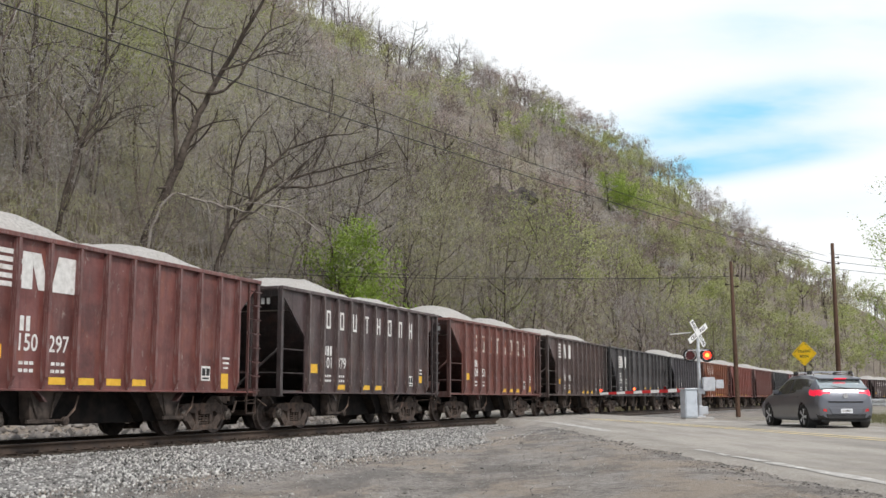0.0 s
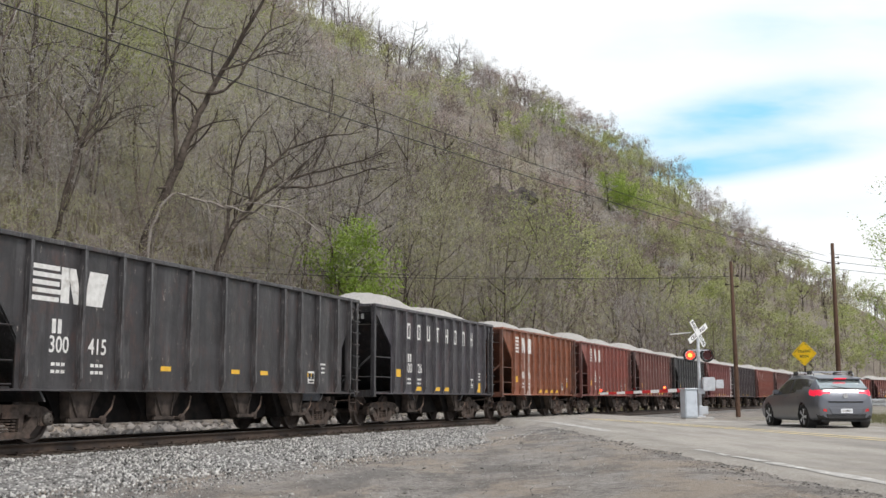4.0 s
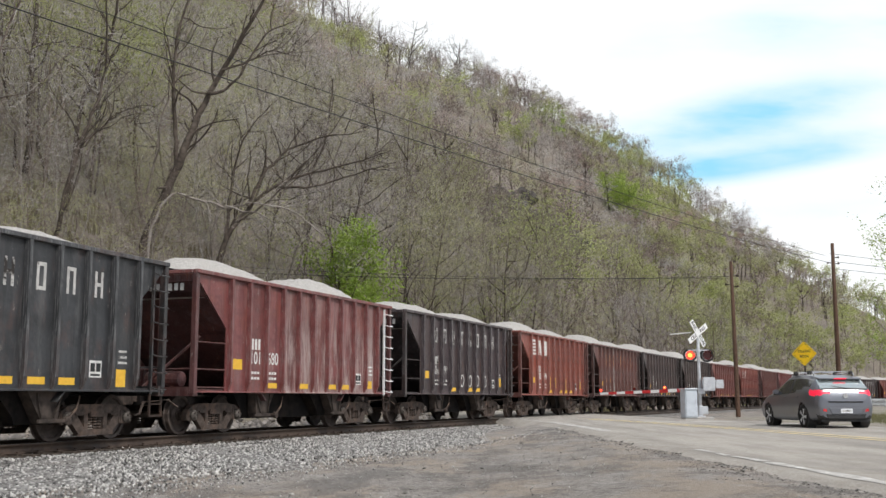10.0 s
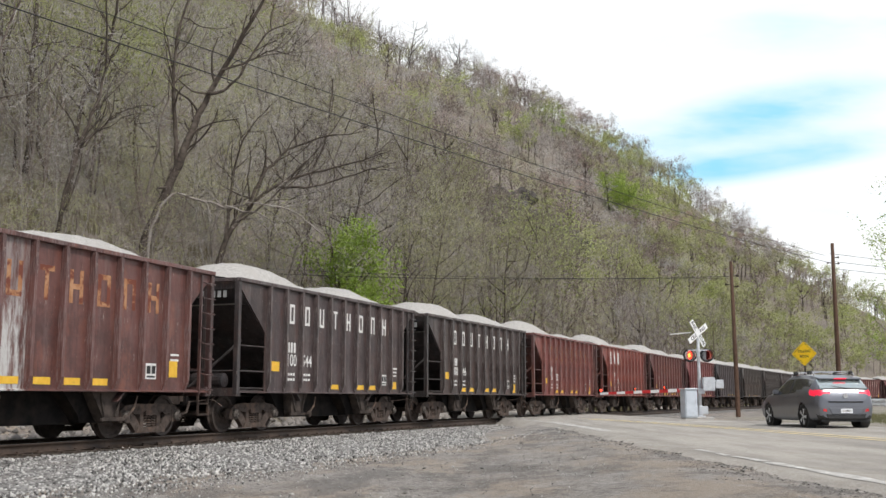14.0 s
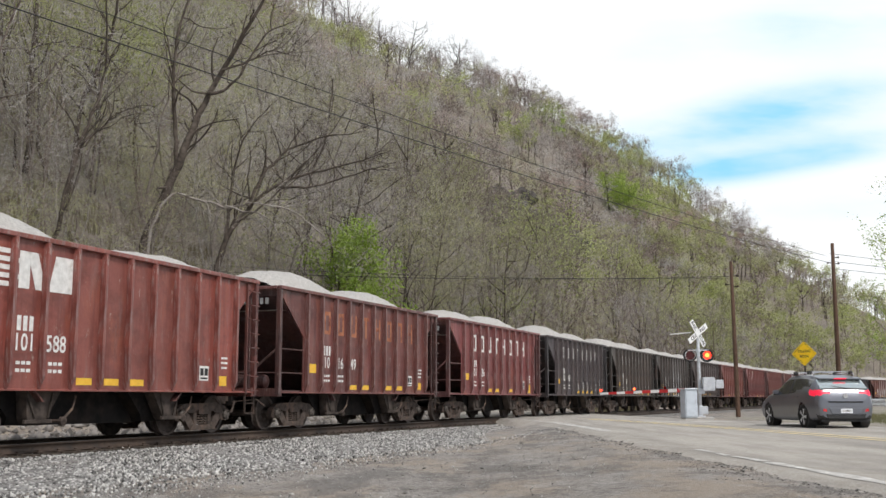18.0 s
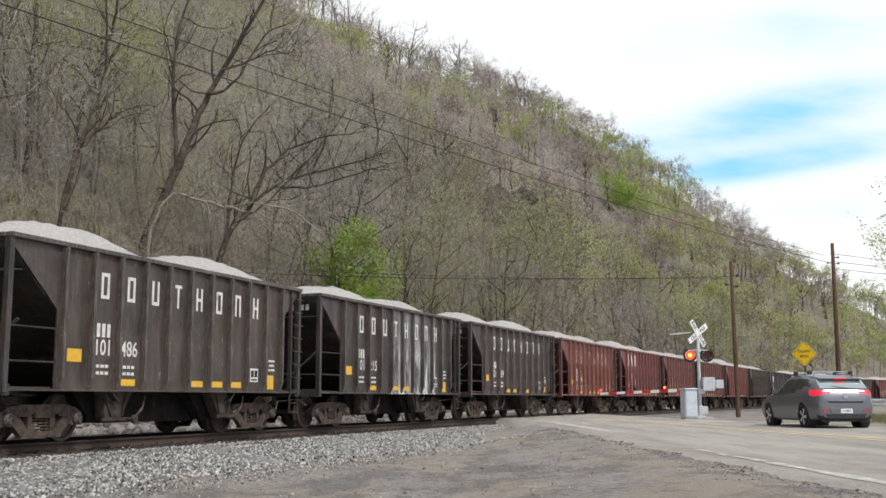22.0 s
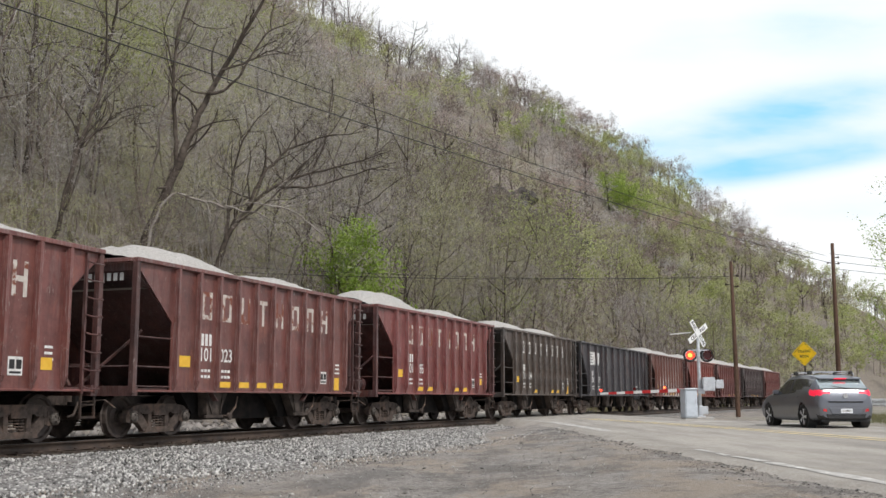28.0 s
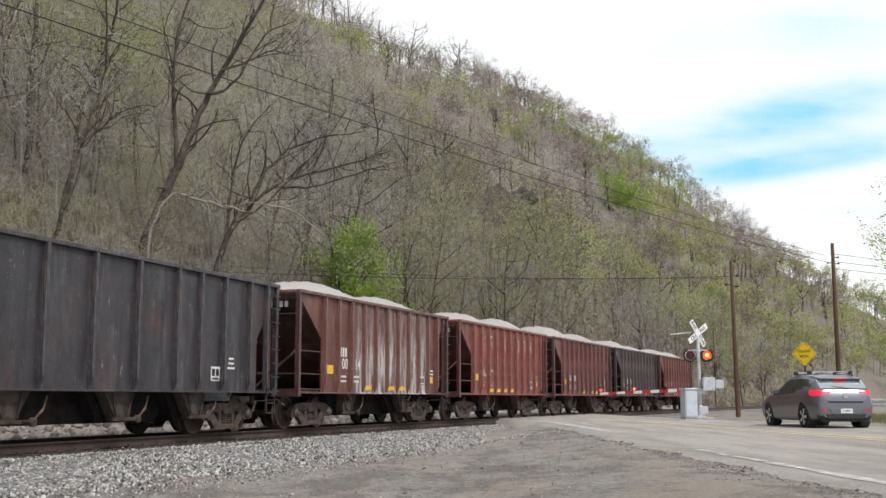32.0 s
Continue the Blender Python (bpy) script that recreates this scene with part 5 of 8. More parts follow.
    # tree at the roadside beyond the guard rail
    tree(rng, 25.2, 50, 11.0, 0.17, (-0.02, 0), 18, 8, 6, M_BARK, M_LEAF, 5, 0.06, low=0.12, spread=0.38, label="roadside tree with sprays of small pale green leaves", blur=0.12)
    tree(rng, 40.5, 92, 14, 0.2, (-0.03, 0), 14, 7, 6, M_BARK, M_LEAF, 3, 0.10, low=0.15, spread=0.42, label="roadside tree with sprays of small pale green leaves")


build_near_trees()


def tufts(name, label, rng, x, y, z, height, material, blades=7, width=0.012, category="grass"):
    """Blades of grass or dry stems in tufts, all in one mesh."""
    n = len(x)
    bx = np.repeat(x, blades) + rng.normal(0, 0.12, n * blades)
    by = np.repeat(y, blades) + rng.normal(0, 0.12, n * blades)
    bz = np.repeat(z, blades)
    h = np.repeat(height, blades) * rng.uniform(0.5, 1.2, n * blades)
    a = rng.uniform(0, 2 * math.pi, n * blades)
    ln = h * rng.uniform(0.05, 0.5, n * blades)
    p = np.stack([bx, by, bz - 0.03], 1)
    side = np.stack([np.cos(a), np.sin(a), 0 * a], 1) * (width * (1 + h))[:, None]
    tip = p + np.stack([-np.sin(a) * ln, np.cos(a) * ln, h], 1)
    v = np.stack([p - side, p + side, tip], 1).reshape(-1, 3)
    f = np.arange(len(v)).reshape(-1, 3)
    ob = put(name, array_mesh(name, v, f), material)
    tagged(ob, label, category, kind="stuff")


def build_brush():
    rng = np.random.default_rng(9)
    # dry brush along the hill's foot
    s = rng.uniform(15, 190, 5200)
    side = -np.where(s < 75, rng.uniform(8.5, 17, len(s)), rng.uniform(6.0, 17, len(s)))
    x, y, h = on_track(s, side)
    z = ground_z(x, y)
    tufts("dry_brush", "pinkish-brown dry brush and brambles along the hill's foot", rng, x, y, z, rng.uniform(0.3, 0.9, len(x)), M_STRAW, 9, 0.014, "brush")
    s = rng.uniform(15, 190, 1500)
    side = -np.where(s < 75, rng.uniform(9, 16, len(s)), rng.uniform(5.5, 14, len(s)))
    x, y, h = on_track(s, side)
    tufts("green_brush", "patches of green undergrowth along the hill's foot", rng, x, y, ground_z(x, y), rng.uniform(0.3, 0.8, len(x)), M_GRASS, 8, 0.014, "brush")
    # verge behind the guard rail
    x = rng.uniform(13.5, 42, 3600)
    y = rng.uniform(38, 75, 3600)
    s, u = track_coords(x, y)
    ok = (u < -7) & (x > np.interp(y, ROAD_Y, ROAD_R) + 1.5) & (x > 0.385 * y)
    x, y = x[ok], y[ok]
    tufts("verge_grass", "rough green and straw-coloured grass on the verge", rng, x, y, ground_z(x, y), rng.uniform(0.1, 0.4, len(x)), M_GRASS, 8, 0.01)


build_brush()



# ---------------------------------------------------------------- the train
HALF = 5.175          # half a hopper car's body
SILL, TOP = 0.97, 3.65
FACE = 1.47           # outer face of the side sheets
PANEL = 0.80
AXLE = 0.445

M_CHUTE = surface("dusty_chute", (0.036, 0.029, 0.025), (0.082, 0.066, 0.057), 5, (0.125, 0.095, 0.078), 1.8, 0.85, 0, 0.3, 0.01)
M_CAP = surface("dusty_bearing_cap", (0.07, 0.06, 0.052), (0.15, 0.13, 0.112), 9, (0.07, 0.055, 0.045), 5, 0.7, 0.2, 0.2, 0.004)


def mesh_side(half, cut, sheet_lo):
    """A side sheet whose ends are cut away under the slope of the end floors."""
    bm = bmesh.new()
    e = half - 0.06
    r = cut[0] - 0.36
    o = [(-e, TOP - 0.07), (-e, TOP - 0.18), (-half + r, cut[1] + 0.36), (-half + r, SILL), (half - cut[0], SILL), (half - cut[0], cut[1]), (e, TOP - 0.18), (e, TOP - 0.07)]
    slab(bm, o, "y", FACE - 0.03, FACE)
    return to_mesh("side_sheet", bm)


def mesh_rib(top, foot=SILL):
    bm = bmesh.new()
    for (z0, w0, d0), (z1, w1, d1) in (((foot, 0.03, 0.03), (foot + 0.22, 0.046, 0.115)), ((foot + 0.22, 0.046, 0.115), (top, 0.046, 0.115))):
        a = [bm.verts.new(p) for p in ((-w0, FACE, z0), (-w0 * 0.82, FACE + d0, z0), (w0 * 0.82, FACE + d0, z0), (w0, FACE, z0))]
        b = [bm.verts.new(p) for p in ((-w1, FACE, z1), (-w1 * 0.82, FACE + d1, z1), (w1 * 0.82, FACE + d1, z1), (w1, FACE, z1))]
        for i in range(3):
            bm.faces.new((a[i], a[i + 1], b[i + 1], b[i]))
        bm.faces.new(a[::-1])
        bm.faces.new(b)
    return to_mesh("rib", bm)


def mesh_chord(half):
    bm = bmesh.new()
    for y in (1, -1):
        box(bm, -half - 0.03, half + 0.03, y * FACE - 0.05, y * FACE + 0.09, TOP - 0.09, TOP)
    for x in (1, -1):
        box(bm, x * half - 0.05, x * half + 0.05, -FACE + 0.1, FACE - 0.06, TOP - 0.09, TOP - 0.004)
    return to_mesh("top_chord", bevelled(bm, 0.012))


def mesh_sill(half):
    bm = bmesh.new()
    slab(bm, [(FACE - 0.12, SILL - 0.03), (FACE + 0.035, SILL - 0.03), (FACE + 0.035, SILL - 0.008), (FACE + 0.004, SILL + 0.012), (FACE - 0.12, SILL)], "x", -half, half)
    return to_mesh("side_sill", bm)


def mesh_slope(half, cut):
    """An end floor that slopes down into the hoppers, at the +x end."""
    bm = bmesh.new()
    k = (TOP - 0.25 - cut[1]) / (cut[0] - 0.1)
    x1 = half - 0.1 - (TOP - 0.25 - 0.75) / k
    slab(bm, [(half - 0.1, TOP - 0.25), (half - 0.1, TOP - 0.05), (half - 0.14, TOP - 0.05), (half - 0.14, TOP - 0.27), (x1, 0.75), (x1 + 0.05, 0.75)], "y", -FACE + 0.03, FACE - 0.04)
    return to_mesh("slope_sheet", bm)


def mesh_end_frame(half):
    """Corner posts' cross bracing of the open end, end sill and platform, at the +x end."""
    bm = bmesh.new()
    box(bm, half - 0.16, half + 0.02, -1.5, 1.5, 0.86, 1.06)
    box(bm, half - 1.25, half - 0.16, -1.42, 1.42, 0.985, 1.015)
    for y in (-0.55, 0.55):
        box(bm, half - 0.09, half - 0.03, y - 0.05, y + 0.05, 1.06, TOP - 0.25)
    rod(bm, (half - 0.06, 0.1, 1.05), (half - 0.55, 1.25, 2.2), 0.035, 5)
    rod(bm, (half - 0.06, -0.1, 1.05), (half - 0.55, -1.25, 2.2), 0.035, 5)
    rod(bm, (half - 0.02, -1.4, 1.45), (half - 0.02, 1.4, 1.45), 0.018, 5)
    return to_mesh("end_frame", bm)


def mesh_corner_post():
    bm = bmesh.new()
    slab(bm, [(-0.06, 1.40), (0.06, 1.40), (0.06, 1.53), (-0.06, 1.53)], "z", 0.9, TOP - 0.08)
    return to_mesh("corner_post", bevelled(bm, 0.012))


def mesh_ladder():
    bm = bmesh.new()
    for x in (0.0, 0.42):
        box(bm, x - 0.025, x + 0.025, 1.46, 1.52, 0.9, TOP - 0.12)
    for k in range(8):
        z = 1.0 + k * 0.335
        rod(bm, (0.0, 1.52, z + 0.03), (0.05, 1.62, z - 0.01), 0.016, 5)
        rod(bm, (0.05, 1.62, z - 0.01), (0.37, 1.62, z - 0.01), 0.016, 5)
        rod(bm, (0.37, 1.62, z - 0.01), (0.42, 1.52, z + 0.03), 0.016, 5)
    return to_mesh("ladder", bm)


def mesh_step():
    bm = bmesh.new()
    for x in (0.0, 0.4):
        box(bm, x - 0.02, x + 0.02, 1.45, 1.49, 0.46, 0.93)
    box(bm, -0.02, 0.42, 1.44, 1.50, 0.44, 0.48)
    box(bm, -0.02, 0.42, 1.45, 1.49, 0.68, 0.71)
    return to_mesh("sill_step", bm)


def mesh_grab(length):
    bm = bmesh.new()
    rod(bm, (0, 1.5, 0), (length, 1.5, 0), 0.018, 5)
    rod(bm, (0.03, 1.44, 0), (0.03, 1.5, 0), 0.018, 4)
    return to_mesh("grab_iron", bm)


def mesh_bay(top_hw, low_hw, low_z=0.34):
    """A discharge bay: a chute that narrows down to its door frame."""
    bm = bmesh.new()
    ring0 = [(-top_hw, -1.05, SILL + 0.1), (top_hw, -1.05, SILL + 0.1), (top_hw, 1.05, SILL + 0.1), (-top_hw, 1.05, SILL + 0.1)]
    ring1 = [(-low_hw, -1.0, low_z + 0.14), (low_hw, -1.0, low_z + 0.14), (low_hw, 1.0, low_z + 0.14), (-low_hw, 1.0, low_z + 0.14)]
    ring2 = [(-low_hw * 0.8, -0.95, low_z), (low_hw, -0.95, low_z), (low_hw, 0.95, low_z), (-low_hw * 0.8, 0.95, low_z)]
    rs = [[bm.verts.new(p) for p in r] for r in (ring0, ring1, ring2)]
    for a, b in zip(rs, rs[1:]):
        for i in range(4):
            bm.faces.new((a[i], a[(i + 1) % 4], b[(i + 1) % 4], b[i]))
    bm.faces.new(rs[0])
    bm.faces.new(rs[2][::-1])
    return to_mesh("hopper_bay", bm)


def mesh_outlet(way=1):
    """The flared side of a chute, upright towards the truck and sloping towards the middle."""
    bm = bmesh.new()
    slab(bm, [(0.40, SILL), (-0.52, SILL), (-0.16, 0.46), (-0.08, 0.36), (0.28, 0.36), (0.34, 0.46)], "y", 1.06, 1.30)
    slab(bm, [(0.46, 0.44), (-0.24, 0.44), (-0.24, 0.37), (0.46, 0.37)], "y", 1.302, 1.36)
    for x in (0.36, -0.30):
        rod(bm, (x + 0.04, 1.32, SILL - 0.06), (x * 0.5, 1.33, 0.46), 0.022, 5)
    bevelled(bm, 0.008)
    for v in bm.verts:
        v.co.x *= way
    return to_mesh("chute_outlet", bm)


def mesh_latch():
    bm = bmesh.new()
    rod(bm, (0, 1.06, 0.40), (0, 1.36, 0.40), 0.035, 6)
    rod(bm, (0, 1.3, 0.40), (-0.24, 1.33, 0.62), 0.025, 5)
    lathe(bm, [(0.05, 1.28), (0.085, 1.29), (0.085, 1.35), (0.05, 1.36)], 10, "y", (0, 0, 0.40))
    rod(bm, (-0.24, 1.33, 0.62), (-0.36, 1.30, 0.86), 0.018, 5)
    return to_mesh("door_latch", bm)


def mesh_middle(hw):
    bm = bmesh.new()
    slab(bm, [(-hw, 0.42), (-hw + 0.25, 0.32), (hw - 0.25, 0.32), (hw, 0.42), (hw, SILL + 0.05), (-hw, SILL + 0.05)], "y", -0.72, 0.72)
    return to_mesh("cross_ridge", bm)


def mesh_centre_sill(half):
    bm = bmesh.new()
    box(bm, -half - 0.1, half + 0.1, -0.19, 0.19, 0.66, 0.98)
    rod(bm, (-half + 0.6, -0.55, 0.8), (half - 0.6, -0.55, 0.8), 0.03, 5)
    rod(bm, (-half + 0.4, 0.5, 0.86), (half - 0.4, 0.5, 0.86), 0.02, 5)
    return to_mesh("centre_sill", bm)


def mesh_coupler():
    bm = bmesh.new()
    box(bm, 0, 0.34, -0.1, 0.1, 0.74, 0.92)
    slab(bm, [(0.28, -0.16), (0.48, -0.19), (0.56, -0.08), (0.50, 0.0), (0.56, 0.10), (0.44, 0.18), (0.28, 0.14)], "z", 0.68, 0.97)
    rod(bm, (0.06, 0.2, 0.72), (0.14, 0.95, 0.78), 0.016, 5)
    rod(bm, (0.14, 0.95, 0.78), (0.12, 1.2, 0.62), 0.016, 5)
    # air hose
    rod(bm, (0.2, 0.36, 0.74), (0.34, 0.36, 0.48), 0.028, 6)
    rod(bm, (0.34, 0.36, 0.48), (0.5, 0.33, 0.44), 0.028, 6)
    return to_mesh("coupler", bm)


def mesh_sideframe():
    """A cast truck side frame with its spring group and bearing caps, on the +y side."""
    bm = bmesh.new()
    lo, hi = 0.98, 1.12
    half = [(0.0, 0.70), (0.55, 0.70), (0.86, 0.66), (1.04, 0.56), (1.10, 0.42), (1.08, 0.33), (0.70, 0.33), (0.70, 0.44), (0.60, 0.53), (0.0, 0.53)]
    slab(bm, half + [(-a, b) for a, b in half[::-1][1:-1]], "y", lo, hi)
    for s in (1, -1):
        slab(bm, [(s * 0.80, 0.42), (s * 0.60, 0.54), (s * 0.25, 0.15), (s * 0.46, 0.11)], "y", lo + 0.01, hi - 0.01)
        slab(bm, [(s * 0.23, 0.18), (s * 0.33, 0.18), (s * 0.36, 0.56), (s * 0.24, 0.56)], "y", lo + 0.012, hi - 0.012)
        # raised rim of the casting round its window
        slab(bm, [(s * 0.42, 0.49), (s * 0.60, 0.49), (s * 0.64, 0.53), (s * 0.40, 0.53)], "y", hi, hi + 0.025)
        box(bm, s * 0.89 - 0.15, s * 0.89 + 0.15, lo - 0.01, hi + 0.012, 0.32, 0.58)
    slab(bm, [(-0.50, 0.11), (0.50, 0.11), (0.44, 0.225), (-0.44, 0.225)], "y", lo - 0.01, hi + 0.03)
    for k in (-0.14, 0.0, 0.14):
        for j in range(4):
            lathe(bm, [(0.055, 0.24 + j * 0.055), (0.064, 0.255 + j * 0.055), (0.055, 0.275 + j * 0.055)], 8, "z", (k, 1.05, 0))
    box(bm, -0.2, 0.2, lo, hi + 0.02, 0.46, 0.56)
    return to_mesh("sideframe", bm)


def mesh_cap():
    bm = bmesh.new()
    lathe(bm, [(0.115, 1.125), (0.115, 1.19), (0.08, 1.225), (0.075, 1.21), (0.02, 1.22)], 12, "y")
    return to_mesh("bearing_cap", bm)


def mesh_bolster():
    bm = bmesh.new()
    slab(bm, [(-1.1, 0.46), (1.1, 0.46), (1.1, 0.56), (0.45, 0.66), (-0.45, 0.66), (-1.1, 0.56)], "x", -0.2, 0.2)
    for s in (1, -1):
        rod(bm, (s * 0.42, -0.8, 0.42), (s * 0.42, 0.8, 0.42), 0.05, 6)
        for y in (0.76, -0.76):
            box(bm, s * 0.40 - 0.04, s * 0.40 + 0.04, y - 0.06, y + 0.06, 0.3, 0.56)
    return to_mesh("bolster", bm)


def mesh_wheelset():
    bm = bmesh.new()
    r = AXLE
    for s in (1, -1):
        prof = [(0.085, 0.62), (0.12, 0.63), (0.125, 0.66), (0.30, 0.70), (r - 0.07, 0.685), (r + 0.012, 0.665), (r + 0.026, 0.675), (r + 0.024, 0.692), (r + 0.004, 0.705), (r, 0.80), (r - 0.012, 0.806),
                (r - 0.065, 0.80), (r - 0.085, 0.765), (0.22, 0.735), (0.135, 0.77), (0.13, 0.81), (0.085, 0.81)]
        if s < 0:
            prof = [(a, -b) for a, b in prof][::-1]
        lathe(bm, prof, 16, "y")
    lathe(bm, [(0.078, -1.1), (0.078, 1.1)], 10, "y")
    # bolts of the axle cap, so that the turning shows
    for k in range(3):
        a = k * 2 * math.pi / 3
        rod(bm, (0.05 * math.cos(a), 1.1, 0.05 * math.sin(a)), (0.05 * math.cos(a), 1.235, 0.05 * math.sin(a)), 0.016, 5)
    return to_mesh("wheelset", bm, False)


def mesh_reservoir():
    bm = bmesh.new()
    lathe(bm, [(0.05, -0.5), (0.17, -0.45), (0.19, -0.38), (0.19, 0.38), (0.17, 0.45), (0.05, 0.5)], 14, "y", (0, 0, 1.24))
    box(bm, -0.12, 0.12, -0.3, -0.22, 1.01, 1.12)
    box(bm, -0.12, 0.12, 0.22, 0.3, 1.01, 1.12)
    return to_mesh("air_reservoir", bm, False)


def plaque(bm, x0, z0, w, h, off=0.004):
    """A flat painted rectangle on the camera's side of a car; x0 is its middle."""
    v = [bm.verts.new(p) for p in ((x0 + w / 2, FACE + off, z0 - h / 2), (x0 - w / 2, FACE + off, z0 - h / 2), (x0 - w / 2, FACE + off, z0 + h / 2), (x0 + w / 2, FACE + off, z0 + h / 2))]
    bm.faces.new(v)


def hollow(bm, x0, z0, w, h, t, gap=None):
    """Painted bars that stand for one large letter: a frame, or two posts with one crossbar."""
    plaque(bm, x0 + w / 2 - t / 2, z0, t, h)
    if gap != "post":
        plaque(bm, x0 - w / 2 + t / 2, z0, t, h)
    if gap in (None, "top"):
        plaque(bm, x0, z0 - h / 2 + t / 2, w - 2 * t, t)
    if gap in (None, "foot"):
        plaque(bm, x0, z0 + h / 2 - t / 2, w - 2 * t, t)
    if gap == "middle":
        plaque(bm, x0, z0, w - 2 * t, t)


def write_on(bm, text, x0, z0, size, squeeze=0.85, bold=0.006):
    letter(bm, text, size, lambda u, v: (x0 - u, FACE + 0.0045, z0 + v), bold, squeeze)


SHORT_CUT = (1.27, 2.40)
LONG_CUT = (1.30, 1.85)
LONG_HALF = 7.39
KIT = {}


def kit():
    """Meshes that all the cars share."""
    for key, half, cut in (("short", HALF, SHORT_CUT), ("long", LONG_HALF, LONG_CUT)):
        KIT[key] = dict(side=mesh_side(half, cut, SILL), chord=mesh_chord(half), sill=mesh_sill(half), slope=mesh_slope(half, cut), end=mesh_end_frame(half), centre=mesh_centre_sill(half))
    KIT.update(rib=mesh_rib(TOP - 0.09), post=mesh_corner_post(), ladder=mesh_ladder(), step=mesh_step(), grab=mesh_grab(1.15), bay=mesh_bay(1.15, 0.5), bay_long=mesh_bay(0.85, 0.4), latch=mesh_latch(), outlet=mesh_outlet(), outlet_rear=mesh_outlet(-1),
               middle=mesh_middle(1.9), middle_long=mesh_middle(3.6), coupler=mesh_coupler(), frame=mesh_sideframe(), cap=mesh_cap(), bolster=mesh_bolster(), wheels=mesh_wheelset(), tank=mesh_reservoir())


kit()
WHEELS = {"short": [], "long": []}


def hopper_car(spec, k):
    tone, kind, name_style, number, extras = spec
    long = kind == "long"
    half = LONG_HALF if long else HALF
    cut = LONG_CUT if long else SHORT_CUT
    K = KIT["long" if long else "short"]
    rng = random.Random(100 + k)
    colour = {"red": (0.205, 0.066, 0.058), "rust": (0.200, 0.062, 0.051), "dark": (0.165, 0.056, 0.049), "bright": (0.31, 0.077, 0.053), "orange": (0.270, 0.078, 0.040), "bluish": (0.046, 0.047, 0.050), "black": (0.054, 0.046, 0.044), "slate": (0.044, 0.042, 0.045),
              "ashen": (0.058, 0.059, 0.063), "brownblack": (0.083, 0.061, 0.053)}[tone]
    red = tone in ("red", "rust", "dark", "bright", "orange")
    colour = tuple(c * rng.uniform(0.9, 1.12) for c in colour)
    dirt = (0.205, 0.085, 0.068) if red else (0.125, 0.088, 0.074)
    if tone == "orange":
        dirt = (0.21, 0.085, 0.042)
    if tone in ("ashen", "bluish"):
        dirt = (0.085, 0.082, 0.080)
    if tone == "slate":
        dirt = (0.052, 0.046, 0.046)
    peel = extras.get("peel")
    paint = car_paint("car_paint", colour, dirt, k + 1, peel, extras.get("peel_colour", (0.52, 0.51, 0.49)), 0.3 if red else 0.12)
    trim = car_paint("car_trim_paint", colour, dirt, k + 40, fade=0.2 if red else 0.08, worn=0.55)
    # ends, ladders and posts: the body colour darkened, the end cavity's shade painted in
    shaded_gear = car_paint("shaded_end_paint", tuple(lerp(c, 0.04, 0.3) * 0.62 for c in colour), tuple(c * 0.55 for c in dirt), k + 80, fade=0.1, worn=0.25)
    car = new("hopper_car")
    words = {"red": "weathered oxide-red", "rust": "rust-streaked red-brown", "dark": "grimy dark red-brown", "bright": "bright oxide-red", "orange": "orange-rusted", "bluish": "blue-grey", "black": "weathered black", "slate": "clean slate-black", "ashen": "faded grey-black", "brownblack": "brown-stained black"}[tone]
    lab = ("long " + words + " steel hopper car with a low load" if long else "ribbed " + words + " hopper car heaped with crushed stone")
    if peel:
        lab = words + " hopper car with pale peeled streaks and stone load"
    if extras.get("scrawl"):
        lab = words + " hopper car with white scrawls and stone load"
    tagged(car, lab, "freight car", "cars of the train")
    for rz in (0, 180):
        put("side_sheet", K["side"], paint, car).matrix_basis = pose(0, 0, 0, 0, 0, rz)
        put("side_sill", K["sill"], paint, car).matrix_basis = pose(0, 0, 0, 0, 0, rz)
        put("slope_sheet", K["slope"], shaded_gear, car).matrix_basis = pose(0, 0, 0, 0, 0, rz)
        put("end_frame", K["end"], shaded_gear, car).matrix_basis = pose(0, 0, 0, 0, 0, rz)
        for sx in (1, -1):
            put("corner_post", KIT["post"], shaded_gear, car).matrix_basis = pose(sx * (half - 0.03) * (1 if rz == 0 else -1), 0, 0, 0, 0, rz)
        if not long:
            ribs = [half - 1.37 - PANEL * i for i in range(11)]
        else:
            ribs = [half - d for d in (1.45, 2.86, 3.99, 4.88, 6.33, 7.67, 9.04, 10.4, 11.28, 12.28, 13.4, 14.2)]
        for x in ribs:
            put("rib", KIT["rib"], trim, car).matrix_basis = pose(x if rz == 0 else -x, 0, 0, 0, 0, rz)
        ladder_mat = extras.get("ladder", shaded_gear)
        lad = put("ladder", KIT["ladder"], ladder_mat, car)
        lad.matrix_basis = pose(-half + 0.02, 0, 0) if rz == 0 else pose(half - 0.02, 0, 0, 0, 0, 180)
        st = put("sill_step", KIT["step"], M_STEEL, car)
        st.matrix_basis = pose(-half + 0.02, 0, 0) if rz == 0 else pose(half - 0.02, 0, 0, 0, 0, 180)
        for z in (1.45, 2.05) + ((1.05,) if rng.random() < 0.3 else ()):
            g = put("grab_iron", KIT["grab"], shaded_gear, car)
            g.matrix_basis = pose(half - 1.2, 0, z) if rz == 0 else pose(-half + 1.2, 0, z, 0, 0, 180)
        put("coupler", KIT["coupler"], M_TRUCK, car).matrix_basis = pose(half if rz == 0 else -half, 0, 0, 0, 0, rz)
    put("top_chord", K["chord"], trim, car)
    put("centre_sill", K["centre"], M_UNDERSHADE, car)
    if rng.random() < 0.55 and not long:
        put("air_reservoir", KIT["tank"], shaded_gear, car, loc=(half - 0.55, 0.35, 0))
